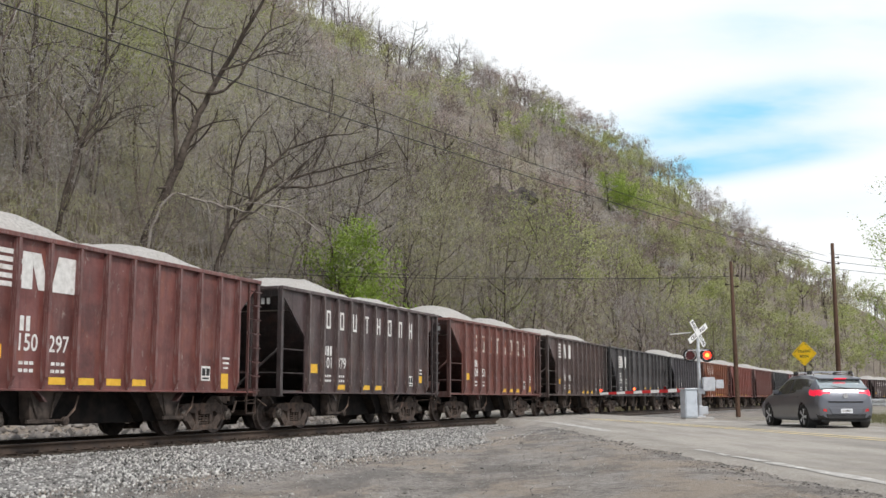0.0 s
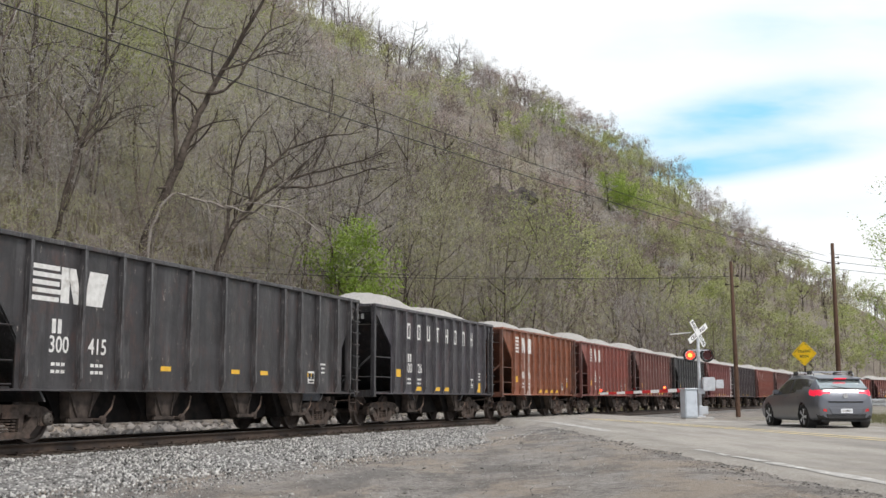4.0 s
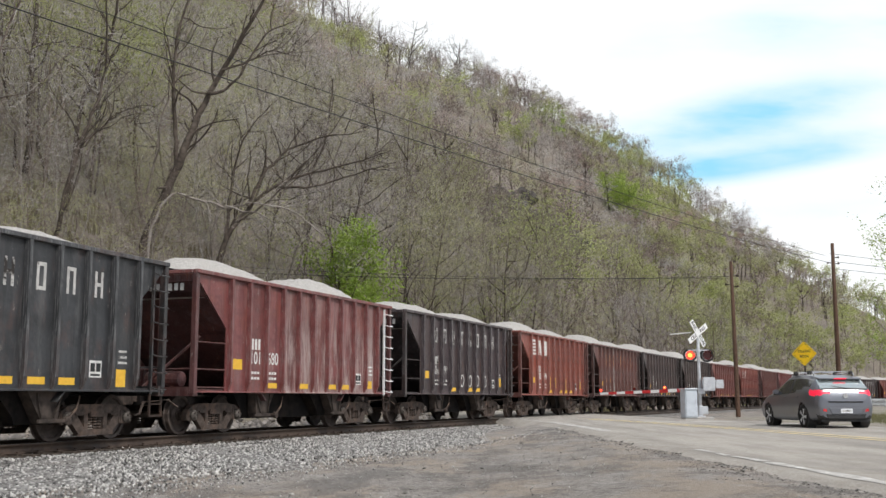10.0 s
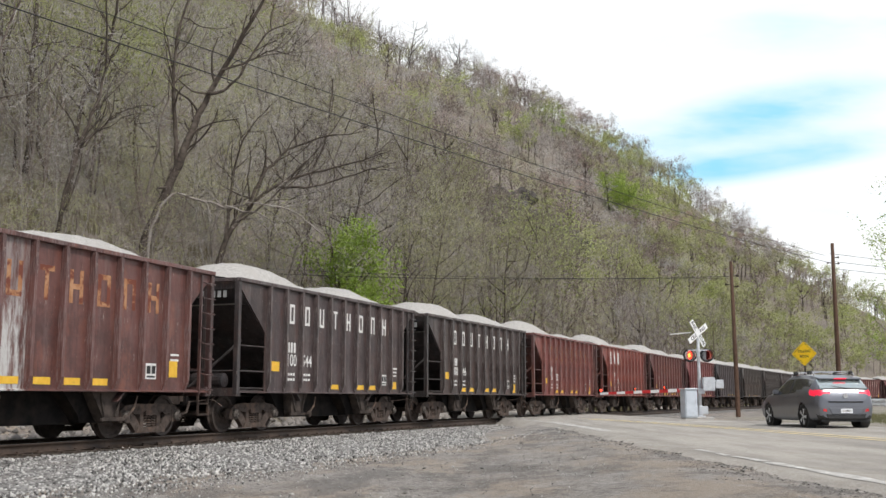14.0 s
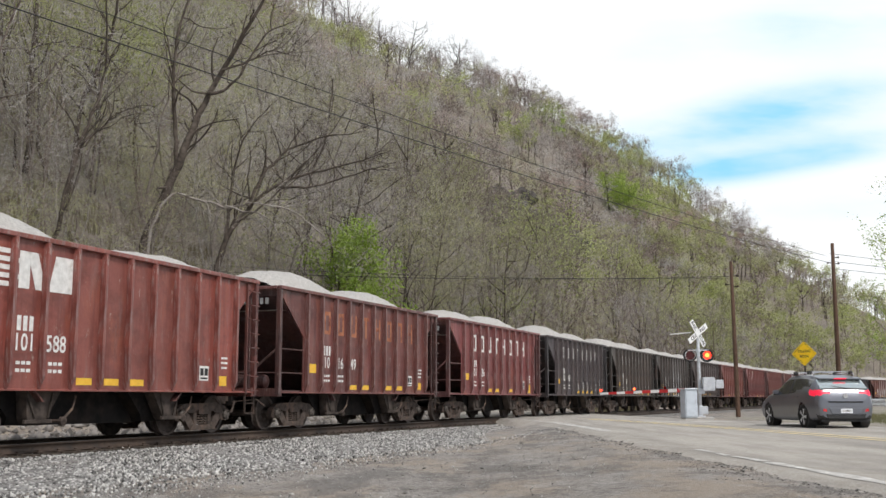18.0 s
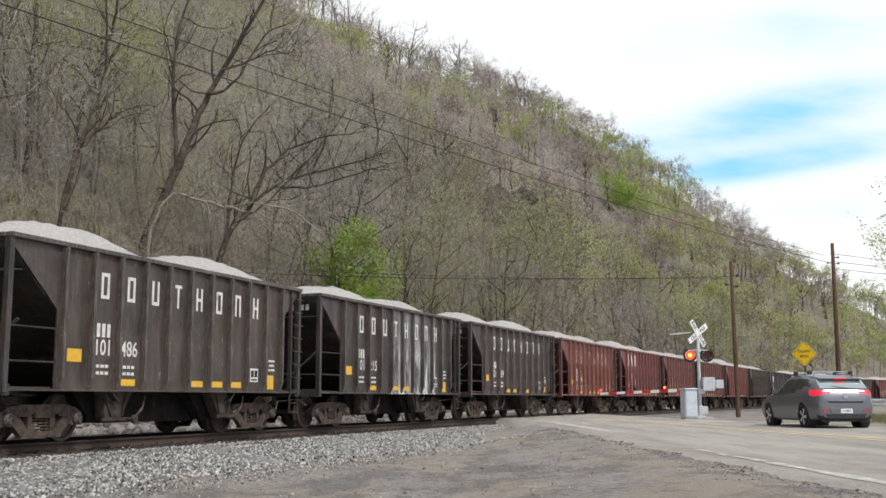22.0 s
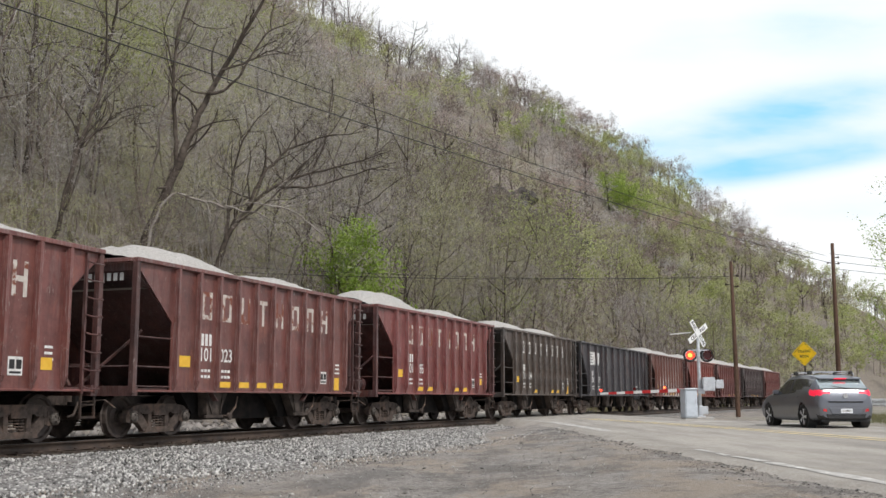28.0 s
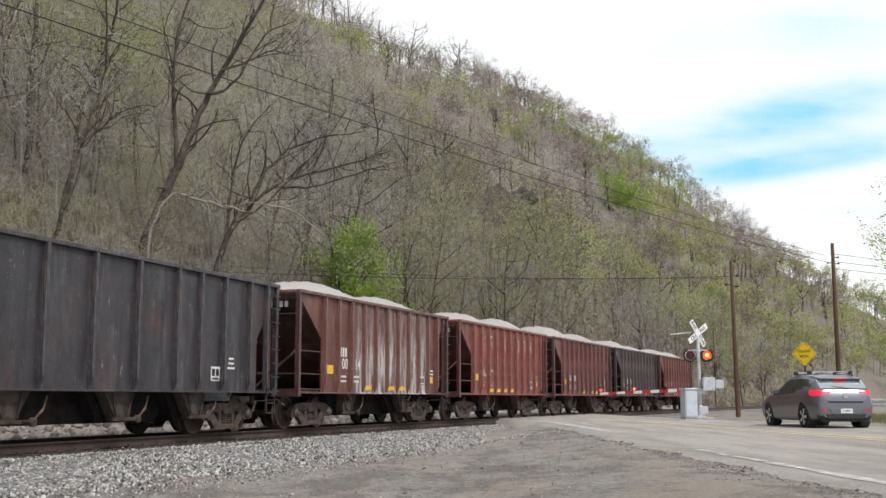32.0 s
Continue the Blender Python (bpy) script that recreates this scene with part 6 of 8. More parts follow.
    # bays and cross ridge take the near-black that paints in the underside's shade
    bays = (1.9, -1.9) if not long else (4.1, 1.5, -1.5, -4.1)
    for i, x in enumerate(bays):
        bay = put("hopper_bay", KIT["bay_long" if long else "bay"], M_UNDERSHADE, car)
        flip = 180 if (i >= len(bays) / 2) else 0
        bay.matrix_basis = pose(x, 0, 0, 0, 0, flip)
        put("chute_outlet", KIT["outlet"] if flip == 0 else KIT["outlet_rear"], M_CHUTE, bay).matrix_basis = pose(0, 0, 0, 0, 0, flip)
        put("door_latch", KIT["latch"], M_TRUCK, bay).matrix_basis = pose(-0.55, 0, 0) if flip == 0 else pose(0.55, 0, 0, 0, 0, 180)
    put("cross_ridge", KIT["middle_long" if long else "middle"], M_UNDERSHADE, car)
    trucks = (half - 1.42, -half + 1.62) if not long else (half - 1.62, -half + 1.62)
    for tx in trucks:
        truck = put("bolster", KIT["bolster"], M_UNDERSHADE, car)
        truck.location = (tx, 0, 0)
        for rz in (0, 180):
            side = put("sideframe", KIT["frame"], M_TRUCK, truck)
            side.matrix_basis = pose(0, 0, 0, 0, 0, rz)
            if rz == 0:
                for ax in (0.89, -0.89):
                    put("bearing_cap", KIT["cap"], M_CAP, side, loc=(ax, 0, AXLE))
        for ax in (0.89, -0.89):
            w = put("wheelset", KIT["wheels"], M_WHEEL, car)
            w.location = (tx + ax, 0, AXLE)
            WHEELS["long" if long else "short"].append((tx + ax, w))
    # lettering and reflectors on the camera's side; panel i has its middle at px(i)
    def px(i):
        return half - 1.37 - PANEL * (i + 0.5)
    ink = extras.get("ink", M_WHITE)
    if name_style == "name":
        shapes = (None, None, "top", "post", "middle", None, "foot", "middle")
        wide, tall, bar, mid = (0.38, 0.62, 0.10, 2.86) if "name_ink" in extras else (0.25, 0.50, 0.07, 2.96)
        for i, g in enumerate(shapes):
            bm = bmesh.new()
            if g == "post":
                plaque(bm, px(i + 1), mid, bar, tall)
                plaque(bm, px(i + 1), mid + tall / 2 - bar / 2, wide, bar, 0.005)
            else:
                hollow(bm, px(i + 1), mid, wide, tall, bar, g)
            part("name_block", bm, extras.get("name_ink", ink), car, "plain block in the railway name's lettering colour" if i == 0 else "")
    if name_style == "logo":
        base, size, top = (px(0) + 0.34, 1.32, 3.35) if not long else (half - 1.55, 1.12, 3.18)
        for r in range(5):
            z = top - 0.085 - r * 0.141
            w = (0.66 + 0.05 * (r % 2)) * size
            bm = bmesh.new()
            slab(bm, [(base, z), (base, z + 0.085), (base - w, z + 0.085), (base - w, z)], "y", FACE + 0.002, FACE + 0.006)
            part("emblem_stripe", bm, ink, car, "plain white stripe of the emblem")
        low, high = top - 0.65, top
        for u0, u1, d0, d1 in ((0.70, 0.90, 0.0, 0.0), (0.86, 1.06, -0.02, 0.16), (1.12, 1.27, 0.02, 0.02), (1.31, 1.78, 0.08, -0.05)):
            bm = bmesh.new()
            slab(bm, [(base - (u0 + d0) * size, high), (base - (u1 + d0) * size, high), (base - (u1 + d1) * size, low), (base - (u0 + d1) * size, low)], "y", FACE + 0.002, FACE + 0.006)
            part("emblem_block", bm, ink, car, "plain white block of the emblem")
    a = px(1) if not long else half - 1.45 - 0.9
    b = px(2) if not long else half - 2.86 - 0.55
    if number is not None:
        bm = bmesh.new()
        for j in range(2 if name_style == "logo" and k in (0, 3, 4, 30) else 3):
            plaque(bm, a + 0.15 - j * 0.15, 2.1, 0.1, 0.26)
        part("reporting_mark", bm, ink, car)
        groups = ((number[:2], a), (number[2:4], b), (number[4:], px(3))) if extras.get("pairs") else ((number[:3], a), (number[3:], b))
        for txt, x in groups:
            if txt.strip():
                bm = bmesh.new()
                write_on(bm, txt, x, 1.76, 0.42)
                part("car_number", bm, ink, car)
    elif name_style != "bare":
        bm = bmesh.new()
        for x in (a, b):
            for j in range(3):
                plaque(bm, x + 0.16 - j * 0.16, 1.78, 0.10, 0.28)
        part("car_number", bm, extras.get("name_ink", ink), car, "unreadable faded number")
    bm = bmesh.new()
    for x in (a, b):
        for r in range(2):
            for j in range(3):
                plaque(bm, x + 0.13 - j * 0.13, 1.42 - r * 0.13, 0.10, 0.06)
    tagged(part("data_stencil", bm, ink, car), kind="stuff")
    xr = px(9) if not long else -half + 2.1
    bm = bmesh.new()
    for r in range(3):
        plaque(bm, xr - 0.02, 1.72 - r * 0.11, rng.uniform(0.2, 0.32), 0.045)
    tagged(part("data_stencil", bm, ink, car), kind="stuff")
    bm = bmesh.new()
    xs = px(8) if not long else -half + 2.75
    plaque(bm, xs, 1.36, 0.36, 0.32)
    panel = part("inspection_panel", bm, M_WHITE, car, "black and white inspection stencil box")
    bm = bmesh.new()
    for dx in (-0.085, 0.085):
        plaque(bm, xs + dx, 1.39, 0.13, 0.16, 0.008)
    plaque(bm, xs, 1.25, 0.28, 0.04, 0.008)
    part("stencil_field", bm, M_BLACKBOX, panel)
    spots = [(px(i), SILL + 0.15, 0.44, 0.13) for i in rng.sample([2, 3, 4, 5, 6, 7], rng.choice((3, 4)))] if not long else ([(half - d, SILL + 0.45, 0.36, 0.1) for d in (5.6, 8.3, 9.6, 12.0)] if k == 4 else [])
    if tone != "slate":
        spots.append((px(0) if not long else half - 2.3, 1.6, 0.40, 0.24))
        spots.append((xr + 0.02, rng.choice((1.2, 1.42)), 0.30, rng.choice((0.22, 0.34))))
    if extras.get("upright"):
        spots += [(px(i), 1.5, 0.1, 0.5) for i in (3, 4, 6)]
    for x, z, w, h in spots:
        bm = bmesh.new()
        plaque(bm, x, z, w, h, 0.006)
        part("reflector", bm, M_YELLOW, car)
    bm = bmesh.new()
    for j in range(6):
        y = 1.1 - j * 0.16
        v = [bm.verts.new(p) for p in ((half - 0.094, y, 3.2), (half - 0.094, y - 0.1, 3.2), (half - 0.094, y - 0.1, 3.36), (half - 0.094, y, 3.36))]
        bm.faces.new(v)
    tagged(part("end_number", bm, M_FADEDK if not long else M_WHITE, car), kind="stuff")
    if extras.get("scrawl"):
        for i in (4, 5, 6, 7):
            bm = bmesh.new()
            cx, cz = px(i) + rng.uniform(-0.1, 0.1), 1.42 + rng.uniform(-0.1, 0.1)
            r0 = rng.uniform(0.14, 0.2)
            pts = []
            for q in range(15):
                ang = q * 0.5 + rng.uniform(-0.15, 0.15)
                rr = r0 * (0.5 + 0.06 * q)
                pts.append((cx + rr * math.cos(ang), cz + 1.25 * rr * math.sin(ang)))
            for (x0, z0), (x1, z1) in zip(pts, pts[1:]):
                d = Vector((x1 - x0, z1 - z0))
                nrm = Vector((-d.y, d.x)).normalized() * 0.022
                bm.faces.new([bm.verts.new(p) for p in ((x0 - nrm.x, FACE + 0.005, z0 - nrm.y), (x1 - nrm.x, FACE + 0.005, z1 - nrm.y), (x1 + nrm.x, FACE + 0.005, z1 + nrm.y), (x0 + nrm.x, FACE + 0.005, z0 + nrm.y))])
            part("scrawl", bm, M_WHITE, car, "loose white painted scrawl")
    return car


def stone_load(k, half):
    """Two heaps of crushed stone that fill a car to its rim."""
    rng = np.random.default_rng(300 + k)
    nx, ny = 46, 15
    xs, ys = np.linspace(-half + 0.16, half - 0.16, nx), np.linspace(-1.40, 1.40, ny)
    gx, gy = np.meshgrid(xs, ys, indexing="ij")
    h1, h2 = rng.uniform(0.42, 0.68), rng.uniform(0.34, 0.58)
    c1, c2 = rng.uniform(2.2, 3.1), -rng.uniform(1.6, 2.4)
    wide = rng.uniform(1.9, 2.35)
    z = np.maximum(h1 * np.exp(-np.abs((gx - c1) / wide) ** 2.3), h2 * np.exp(-np.abs((gx - c2) / wide) ** 2.3))
    z = z * (1 - (np.abs(gy) / 1.42) ** 2.2)
    z = z + 0.05 * wobble(gx, gy, 0.7, k) + rng.normal(0, 0.012, z.shape)
    z = TOP - 0.14 + np.maximum(z, -0.08) + 0.12 * (1 - (np.abs(gy) / 1.42) ** 4)
    verts = np.stack([gx, gy, z], 2).reshape(-1, 3)
    r, c = np.meshgrid(np.arange(nx - 1), np.arange(ny - 1), indexing="ij")
    i = (r * ny + c).ravel()
    faces = np.stack([i, i + ny, i + ny + 1, i + 1], 1)
    # closed below, so that the load is a body
    n = len(verts)
    low = verts.copy()
    low[:, 2] = TOP - 0.6
    ob = put("stone_load", array_mesh("stone_load", np.concatenate([verts, low]), np.concatenate([faces, faces[:, ::-1] + n]), False), M_LOAD)
    tagged(ob, "two heaps of pale grey crushed stone filling a hopper car", "stone load", "stone loads of the train", "stuff")
    return ob


CARS = [
    ("rust", "short", "logo", "150297", {}),
    ("brownblack", "short", "name", "101379", {}),
    ("red", "short", "name", "100951", {"name_ink": M_FADED}),
    ("brownblack", "short", "logo", "150298", {}),
    ("slate", "long", "logo", "300415", {}),
    ("ashen", "short", "name", "100526", {}),
    ("orange", "short", "logo", None, {"peel": (1.6, 2.4)}),
    ("bright", "short", "logo", "100747", {}),
    ("rust", "short", "name", None, {"name_ink": M_FADED}),
    ("bluish", "short", "name", "101412", {"ink": M_FADEDK}),
    ("red", "short", "plain", "101680", {"peel": (-4.0, 1.2), "peel_colour": (0.38, 0.29, 0.27), "ladder": M_SIGNWHITE}),
    ("black", "short", "name", "101191", {"scrawl": 1, "ink": M_FADEDK}),
    ("bright", "short", "logo", "100899", {"upright": 1}),
    ("dark", "short", "name", None, {"name_ink": M_OCHRE, "peel": (0.65, 1.42)}),
    ("brownblack", "short", "name", "100544", {}),
    ("black", "short", "name", "100746", {}),
    ("rust", "short", "name", "101402", {"name_ink": M_GHOST}),
    ("bright", "short", "logo", "101588", {"upright": 0}),
    ("dark", "short", "name", "101649", {"name_ink": M_ORANGE, "pairs": 1}),
    ("red", "short", "name", "101036", {"name_ink": M_WHITE}),
    ("black", "short", "name", "100388", {"scrawl": 1}),
    ("brownblack", "short", "name", "101486", {}),
    ("black", "short", "name", "101215", {"peel": (-3.0, 0.6), "peel_colour": (0.62, 0.63, 0.64)}),
    ("brownblack", "short", "name", "101069", {}),
    ("red", "short", "name", "101286", {"name_ink": M_FADED}),
    ("rust", "short", "logo", "101057", {}),
    ("red", "short", "name", "100812", {"name_ink": M_FADED}),
    ("red", "short", "name", "101023", {"name_ink": M_FADED}),
    ("red", "short", "name", "101285", {"name_ink": M_FADED}),
    ("brownblack", "short", "name", "101024", {}),
    ("slate", "long", "logo", "301973", {}),
    ("dark", "short", "plain", "100114", {"peel": (-3.4, 1.8)}),
    ("bright", "short", "name", None, {"ink": M_FADED}),
    ("red", "short", "plain", None, {}),
    ("brownblack", "short", "plain", None, {}),
    ("red", "short", "plain", None, {}),
]
COUPLED = {"short": 11.5, "long": 15.7}

TRAIN = []
rear = 18.0 - COUPLED["short"]
for k, spec in enumerate(CARS):
    rear += COUPLED[spec[1]]
    half_len = LONG_HALF if spec[1] == "long" else HALF
    body = hopper_car(spec, k)
    load = None if spec[1] == "long" else stone_load(k, HALF)
    TRAIN.append((rear - half_len, half_len - 1.62, body, load))

# ---------------------------------------------------------------- level crossing signal
FLASHERS = []


def flasher_drum(name, parent, at, radius, side):
    """A lamp's two-faced reflector: one face lit, the other dark."""
    bm = bmesh.new()
    lathe(bm, [(radius * 0.3, 0.0), (radius, 0.0), (radius, 0.012), (radius * 0.3, 0.012)], 20, "y", (0, 0, 0))
    drum = part(name, bm, M_LENSOFF, parent, "dark red lens", loc=at)
    bm = bmesh.new()
    lathe(bm, [(radius * 0.99, 0.013), (radius * 0.9, 0.02), (radius * 0.5, 0.03), (radius * 0.2, 0.032)], 20, "y")
    put("lit_face", to_mesh("lit_face", bm), M_LENSON, drum, "glowing red face")
    bm = bmesh.new()
    lathe(bm, [(radius * 0.5, 0.0325), (radius * 0.4, 0.037), (radius * 0.1, 0.04)], 14, "y")
    put("lit_bulb", to_mesh("lit_bulb", bm), M_BULB, drum, "bright orange centre")
    FLASHERS.append((drum, pose(*at), side))
    return drum


def crossing_signal(x, y, z):
    sig = new("crossing_signal")
    sig.location = (x, y, z)
    sig.rotation_euler = (0, 0, radians(-6))
    tagged(sig, "silver level-crossing signal with crossbuck, flashing red lamps and gate motor", "crossing signal")
    bm = bmesh.new()
    lathe(bm, [(0.07, 0.05), (0.065, 2.0), (0.06, 3.5), (0.03, 3.53)], 14, "z")
    part("mast", bm, M_SIGNAL, sig, "silver tubular mast", True)
    bm = bmesh.new()
    box(bm, -0.42, 0.5, -0.35, 0.35, -0.15, 0.10)
    part("foundation", bevelled(bm, 0.03), M_CONCRETE, sig, "concrete footing")
    bm = bmesh.new()
    lathe(bm, [(0.2, 0.1), (0.2, 0.14), (0.1, 0.16), (0.09, 0.55)], 12, "z")
    part("base_casting", bm, M_SIGNAL, sig)
    # crossbuck
    for k, (ang, text) in enumerate(((55, "RAILROAD"), (-35, "CROSSING"))):
        bm = bmesh.new()
        box(bm, -0.60, 0.60, -0.008, 0.008, -0.115, 0.115)
        blade = part("crossbuck_blade", bevelled(bm, 0.006), M_SIGNWHITE, sig, "white crossbuck blade")
        blade.matrix_basis = pose(0, -0.105 + 0.02 * k, 3.40, 0, ang, 36)
        bm = bmesh.new()
        if k == 0:
            letter(bm, "RAIL", 0.19, lambda u, v: (u - 0.36, -0.012, v), 0.004)
            letter(bm, "ROAD", 0.19, lambda u, v: (u + 0.36, -0.012, v), 0.004)
        else:
            letter(bm, "CROSSING", 0.19, lambda u, v: (u, -0.012, v), 0.004)
        part("lettering", bm, M_SIGNBLACK, blade, "black capital lettering")
    bm = bmesh.new()
    slab(bm, [(-1.1, 3.36), (-0.25, 3.42), (-0.25, 3.47), (-1.1, 3.39)], "y", -0.02, 0.02)
    part("marker_arm", bm, M_SIGNWHITE, sig, "thin white blade pointing sideways")
    # lamps
    bm = bmesh.new()
    rod(bm, (-0.4, 0.0, 2.73), (0.4, 0.0, 2.73), 0.03, 8)
    lathe(bm, [(0.09, 2.66), (0.09, 2.80)], 12, "z")
    part("lamp_bracket", bm, M_SIGNAL, sig)
    for sx, side in ((-0.335, "left"), (0.335, "right")):
        bm = bmesh.new()
        lathe(bm, [(0.05, 0.25), (0.12, 0.23), (0.18, 0.12), (0.19, 0.04), (0.17, 0.04), (0.16, 0.08)], 20, "y", (sx, -0.02, 2.53))
        rod(bm, (sx, 0.05, 2.66), (sx, 0.05, 2.74), 0.03, 8)
        lamp = part("lamp_housing", bm, M_SIGNBLACK, sig, "black round lamp housing")
        bm = bmesh.new()
        lathe(bm, [(0.200, 0.05), (0.200, -0.09), (0.193, -0.09), (0.193, 0.05)], 24, "y", (sx, -0.02, 2.53))
        part("visor", bm, M_SIGNAL, lamp, "silver lamp visor")
        bm = bmesh.new()
        n = 24
        rings = []
        for yy, r in ((0.0, 0.30), (-0.012, 0.30)):
            rings.append([bm.verts.new((sx + r * math.cos(2 * math.pi * i / n), yy + 0.03, 2.53 + r * math.sin(2 * math.pi * i / n))) for i in range(n)] +
                         [bm.verts.new((sx + 0.2 * math.cos(2 * math.pi * i / n), yy + 0.03, 2.53 + 0.2 * math.sin(2 * math.pi * i / n))) for i in range(n)])
        for i in range(n):
            j = (i + 1) % n
            for a, b in ((0, 0), (1, 1)):
                f = (rings[a][i], rings[a][j], rings[a][n + j], rings[a][n + i])
                bm.faces.new(f if a else f[::-1])
            bm.faces.new((rings[0][i], rings[0][j], rings[1][j], rings[1][i]))
        # the plate is round and small; scale it to the lamp
        bmesh.ops.scale(bm, vec=(0.9, 1, 0.9), verts=bm.verts, space=Matrix.Translation((-sx, 0, -2.53)))
        part("backplate", bm, M_SIGNBLACK, lamp, "round black backplate")
        bm = bmesh.new()
        arc = [math.radians(a) for a in range(-15, 196, 15)]
        o = [(sx + 0.20 * math.cos(a), 2.53 + 0.20 * math.sin(a)) for a in arc] + [(sx + 0.19 * math.cos(a), 2.53 + 0.19 * math.sin(a)) for a in arc[::-1]]
        slab(bm, o, "y", -0.30, -0.02)
        part("hood", bm, M_SIGNWHITE if side == "left" else M_SIGNBLACK, lamp, "lamp hood")
        flasher_drum("lens", sig, (sx, -0.03, 2.53), 0.165, side)
    # gate motor, its counterweights
    bm = bmesh.new()
    box(bm, 0.10, 0.58, -0.28, 0.22, 1.12, 1.66)
    part("gate_motor", bevelled(bm, 0.03, 2), M_SIGNAL, sig, "silver gate motor case")
    bm = bmesh.new()
    box(bm, 0.52, 0.95, -0.05, 0.05, 1.30, 1.42)
    box(bm, 0.62, 0.92, -0.16, -0.05, 1.22, 1.56)
    part("counterweight", bevelled(bm, 0.015), M_SIGNAL, sig)
    bm = bmesh.new()
    box(bm, -0.06, 0.2, -0.12, 0.1, 1.0, 1.2)
    box(bm, 0.02, 0.3, -0.1, 0.12, 0.2, 0.52)
    part("junction_box", bevelled(bm, 0.015), M_SIGNAL, sig)
    return sig


def crossing_gate(start, tip):
    """The lowered gate arm in red and white sections."""
    p, q = Vector(start), Vector(tip)
    d = q - p
    length = d.length
    gate = new("crossing_gate")
    head = math.atan2(d.y, d.x)
    gate.matrix_basis = Matrix.Translation(p) @ Euler((0, -math.asin(d.z / length), head)).to_matrix().to_4x4()
    tagged(gate, "lowered crossing gate arm striped red and white, with small red lamps", "crossing gate")
    n = 11
    for i in range(n):
        a, b = length * i / n, length * (i + 1) / n
        h0, h1 = lerp(0.075, 0.045, i / n), lerp(0.075, 0.045, (i + 1) / n)
        bm = bmesh.new()
        v = [bm.verts.new(c) for c in ((a, -0.02, -h0), (a, 0.02, -h0), (a, 0.02, h0), (a, -0.02, h0), (b, -0.02, -h1), (b, 0.02, -h1), (b, 0.02, h1), (b, -0.02, h1))]
        for f in ((0, 1, 2, 3), (4, 7, 6, 5), (0, 4, 5, 1), (1, 5, 6, 2), (2, 6, 7, 3), (3, 7, 4, 0)):
            bm.faces.new([v[k] for k in f])
        part("arm_section", bm, M_RED if i % 2 else M_SIGNWHITE, gate, "red section" if i % 2 else "white section")
    for u, side in ((length * 0.985, None), (length * 0.62, "left"), (length * 0.30, "right")):
        bm = bmesh.new()
        lathe(bm, [(0.05, -0.05), (0.07, -0.045), (0.07, 0.045), (0.05, 0.05)], 12, "y", (u, 0, 0.13))
        lamp = part("arm_lamp", bm, M_SIGNBLACK, gate, "small round lamp on the arm")
        if side is None:
            bm = bmesh.new()
            for s in (1, -1):
                lathe(bm, [(0.066, s * 0.051), (0.05, s * 0.06), (0.01, s * 0.065)], 12, "y", (u, 0, 0.13))
            part("lens", bm, M_LENSON, lamp, "glowing red lens")
        else:
            # the arm runs sideways, so the lamp's face is turned to the road
            flasher_drum("lens", gate, (u, 0.062, 0.13), 0.062, side)
    return gate


SIG = (10.2, 42.3, -0.02)
crossing_signal(*SIG)
crossing_gate((9.95, 42.0, 1.15), (6.55, 44.3, 1.0))


def equipment_case(x, y, z):
    case = new("equipment_case")
    case.location = (x, y, z)
    case.rotation_euler = (0, 0, radians(8))
    bm = bmesh.new()
    box(bm, -0.25, 0.25, -0.28, 0.28, 0.08, 1.16)
    part("body", bevelled(bm, 0.02, 2), M_CABINET, case)
    bm = bmesh.new()
    box(bm, -0.28, 0.28, -0.32, 0.32, 1.16, 1.21)
    part("roof", bevelled(bm, 0.012), M_CABINET, case)
    bm = bmesh.new()
    box(bm, -0.21, 0.21, -0.298, -0.282, 0.14, 1.10)
    door = part("door", bevelled(bm, 0.006), M_CABINET, case)
    bm = bmesh.new()
    rod(bm, (0.15, -0.31, 0.6), (0.15, -0.31, 0.78), 0.014, 6)
    part("handle", bm, M_SIGNAL, door)
    bm = bmesh.new()
    box(bm, -0.24, 0.24, -0.25, 0.25, -0.1, 0.08)
    part("plinth", bm, M_CONCRETE, case)
    tagged(case, "pale blue-grey metal equipment case beside the signal mast", "equipment case")


equipment_case(9.62, 41.7, -0.02)


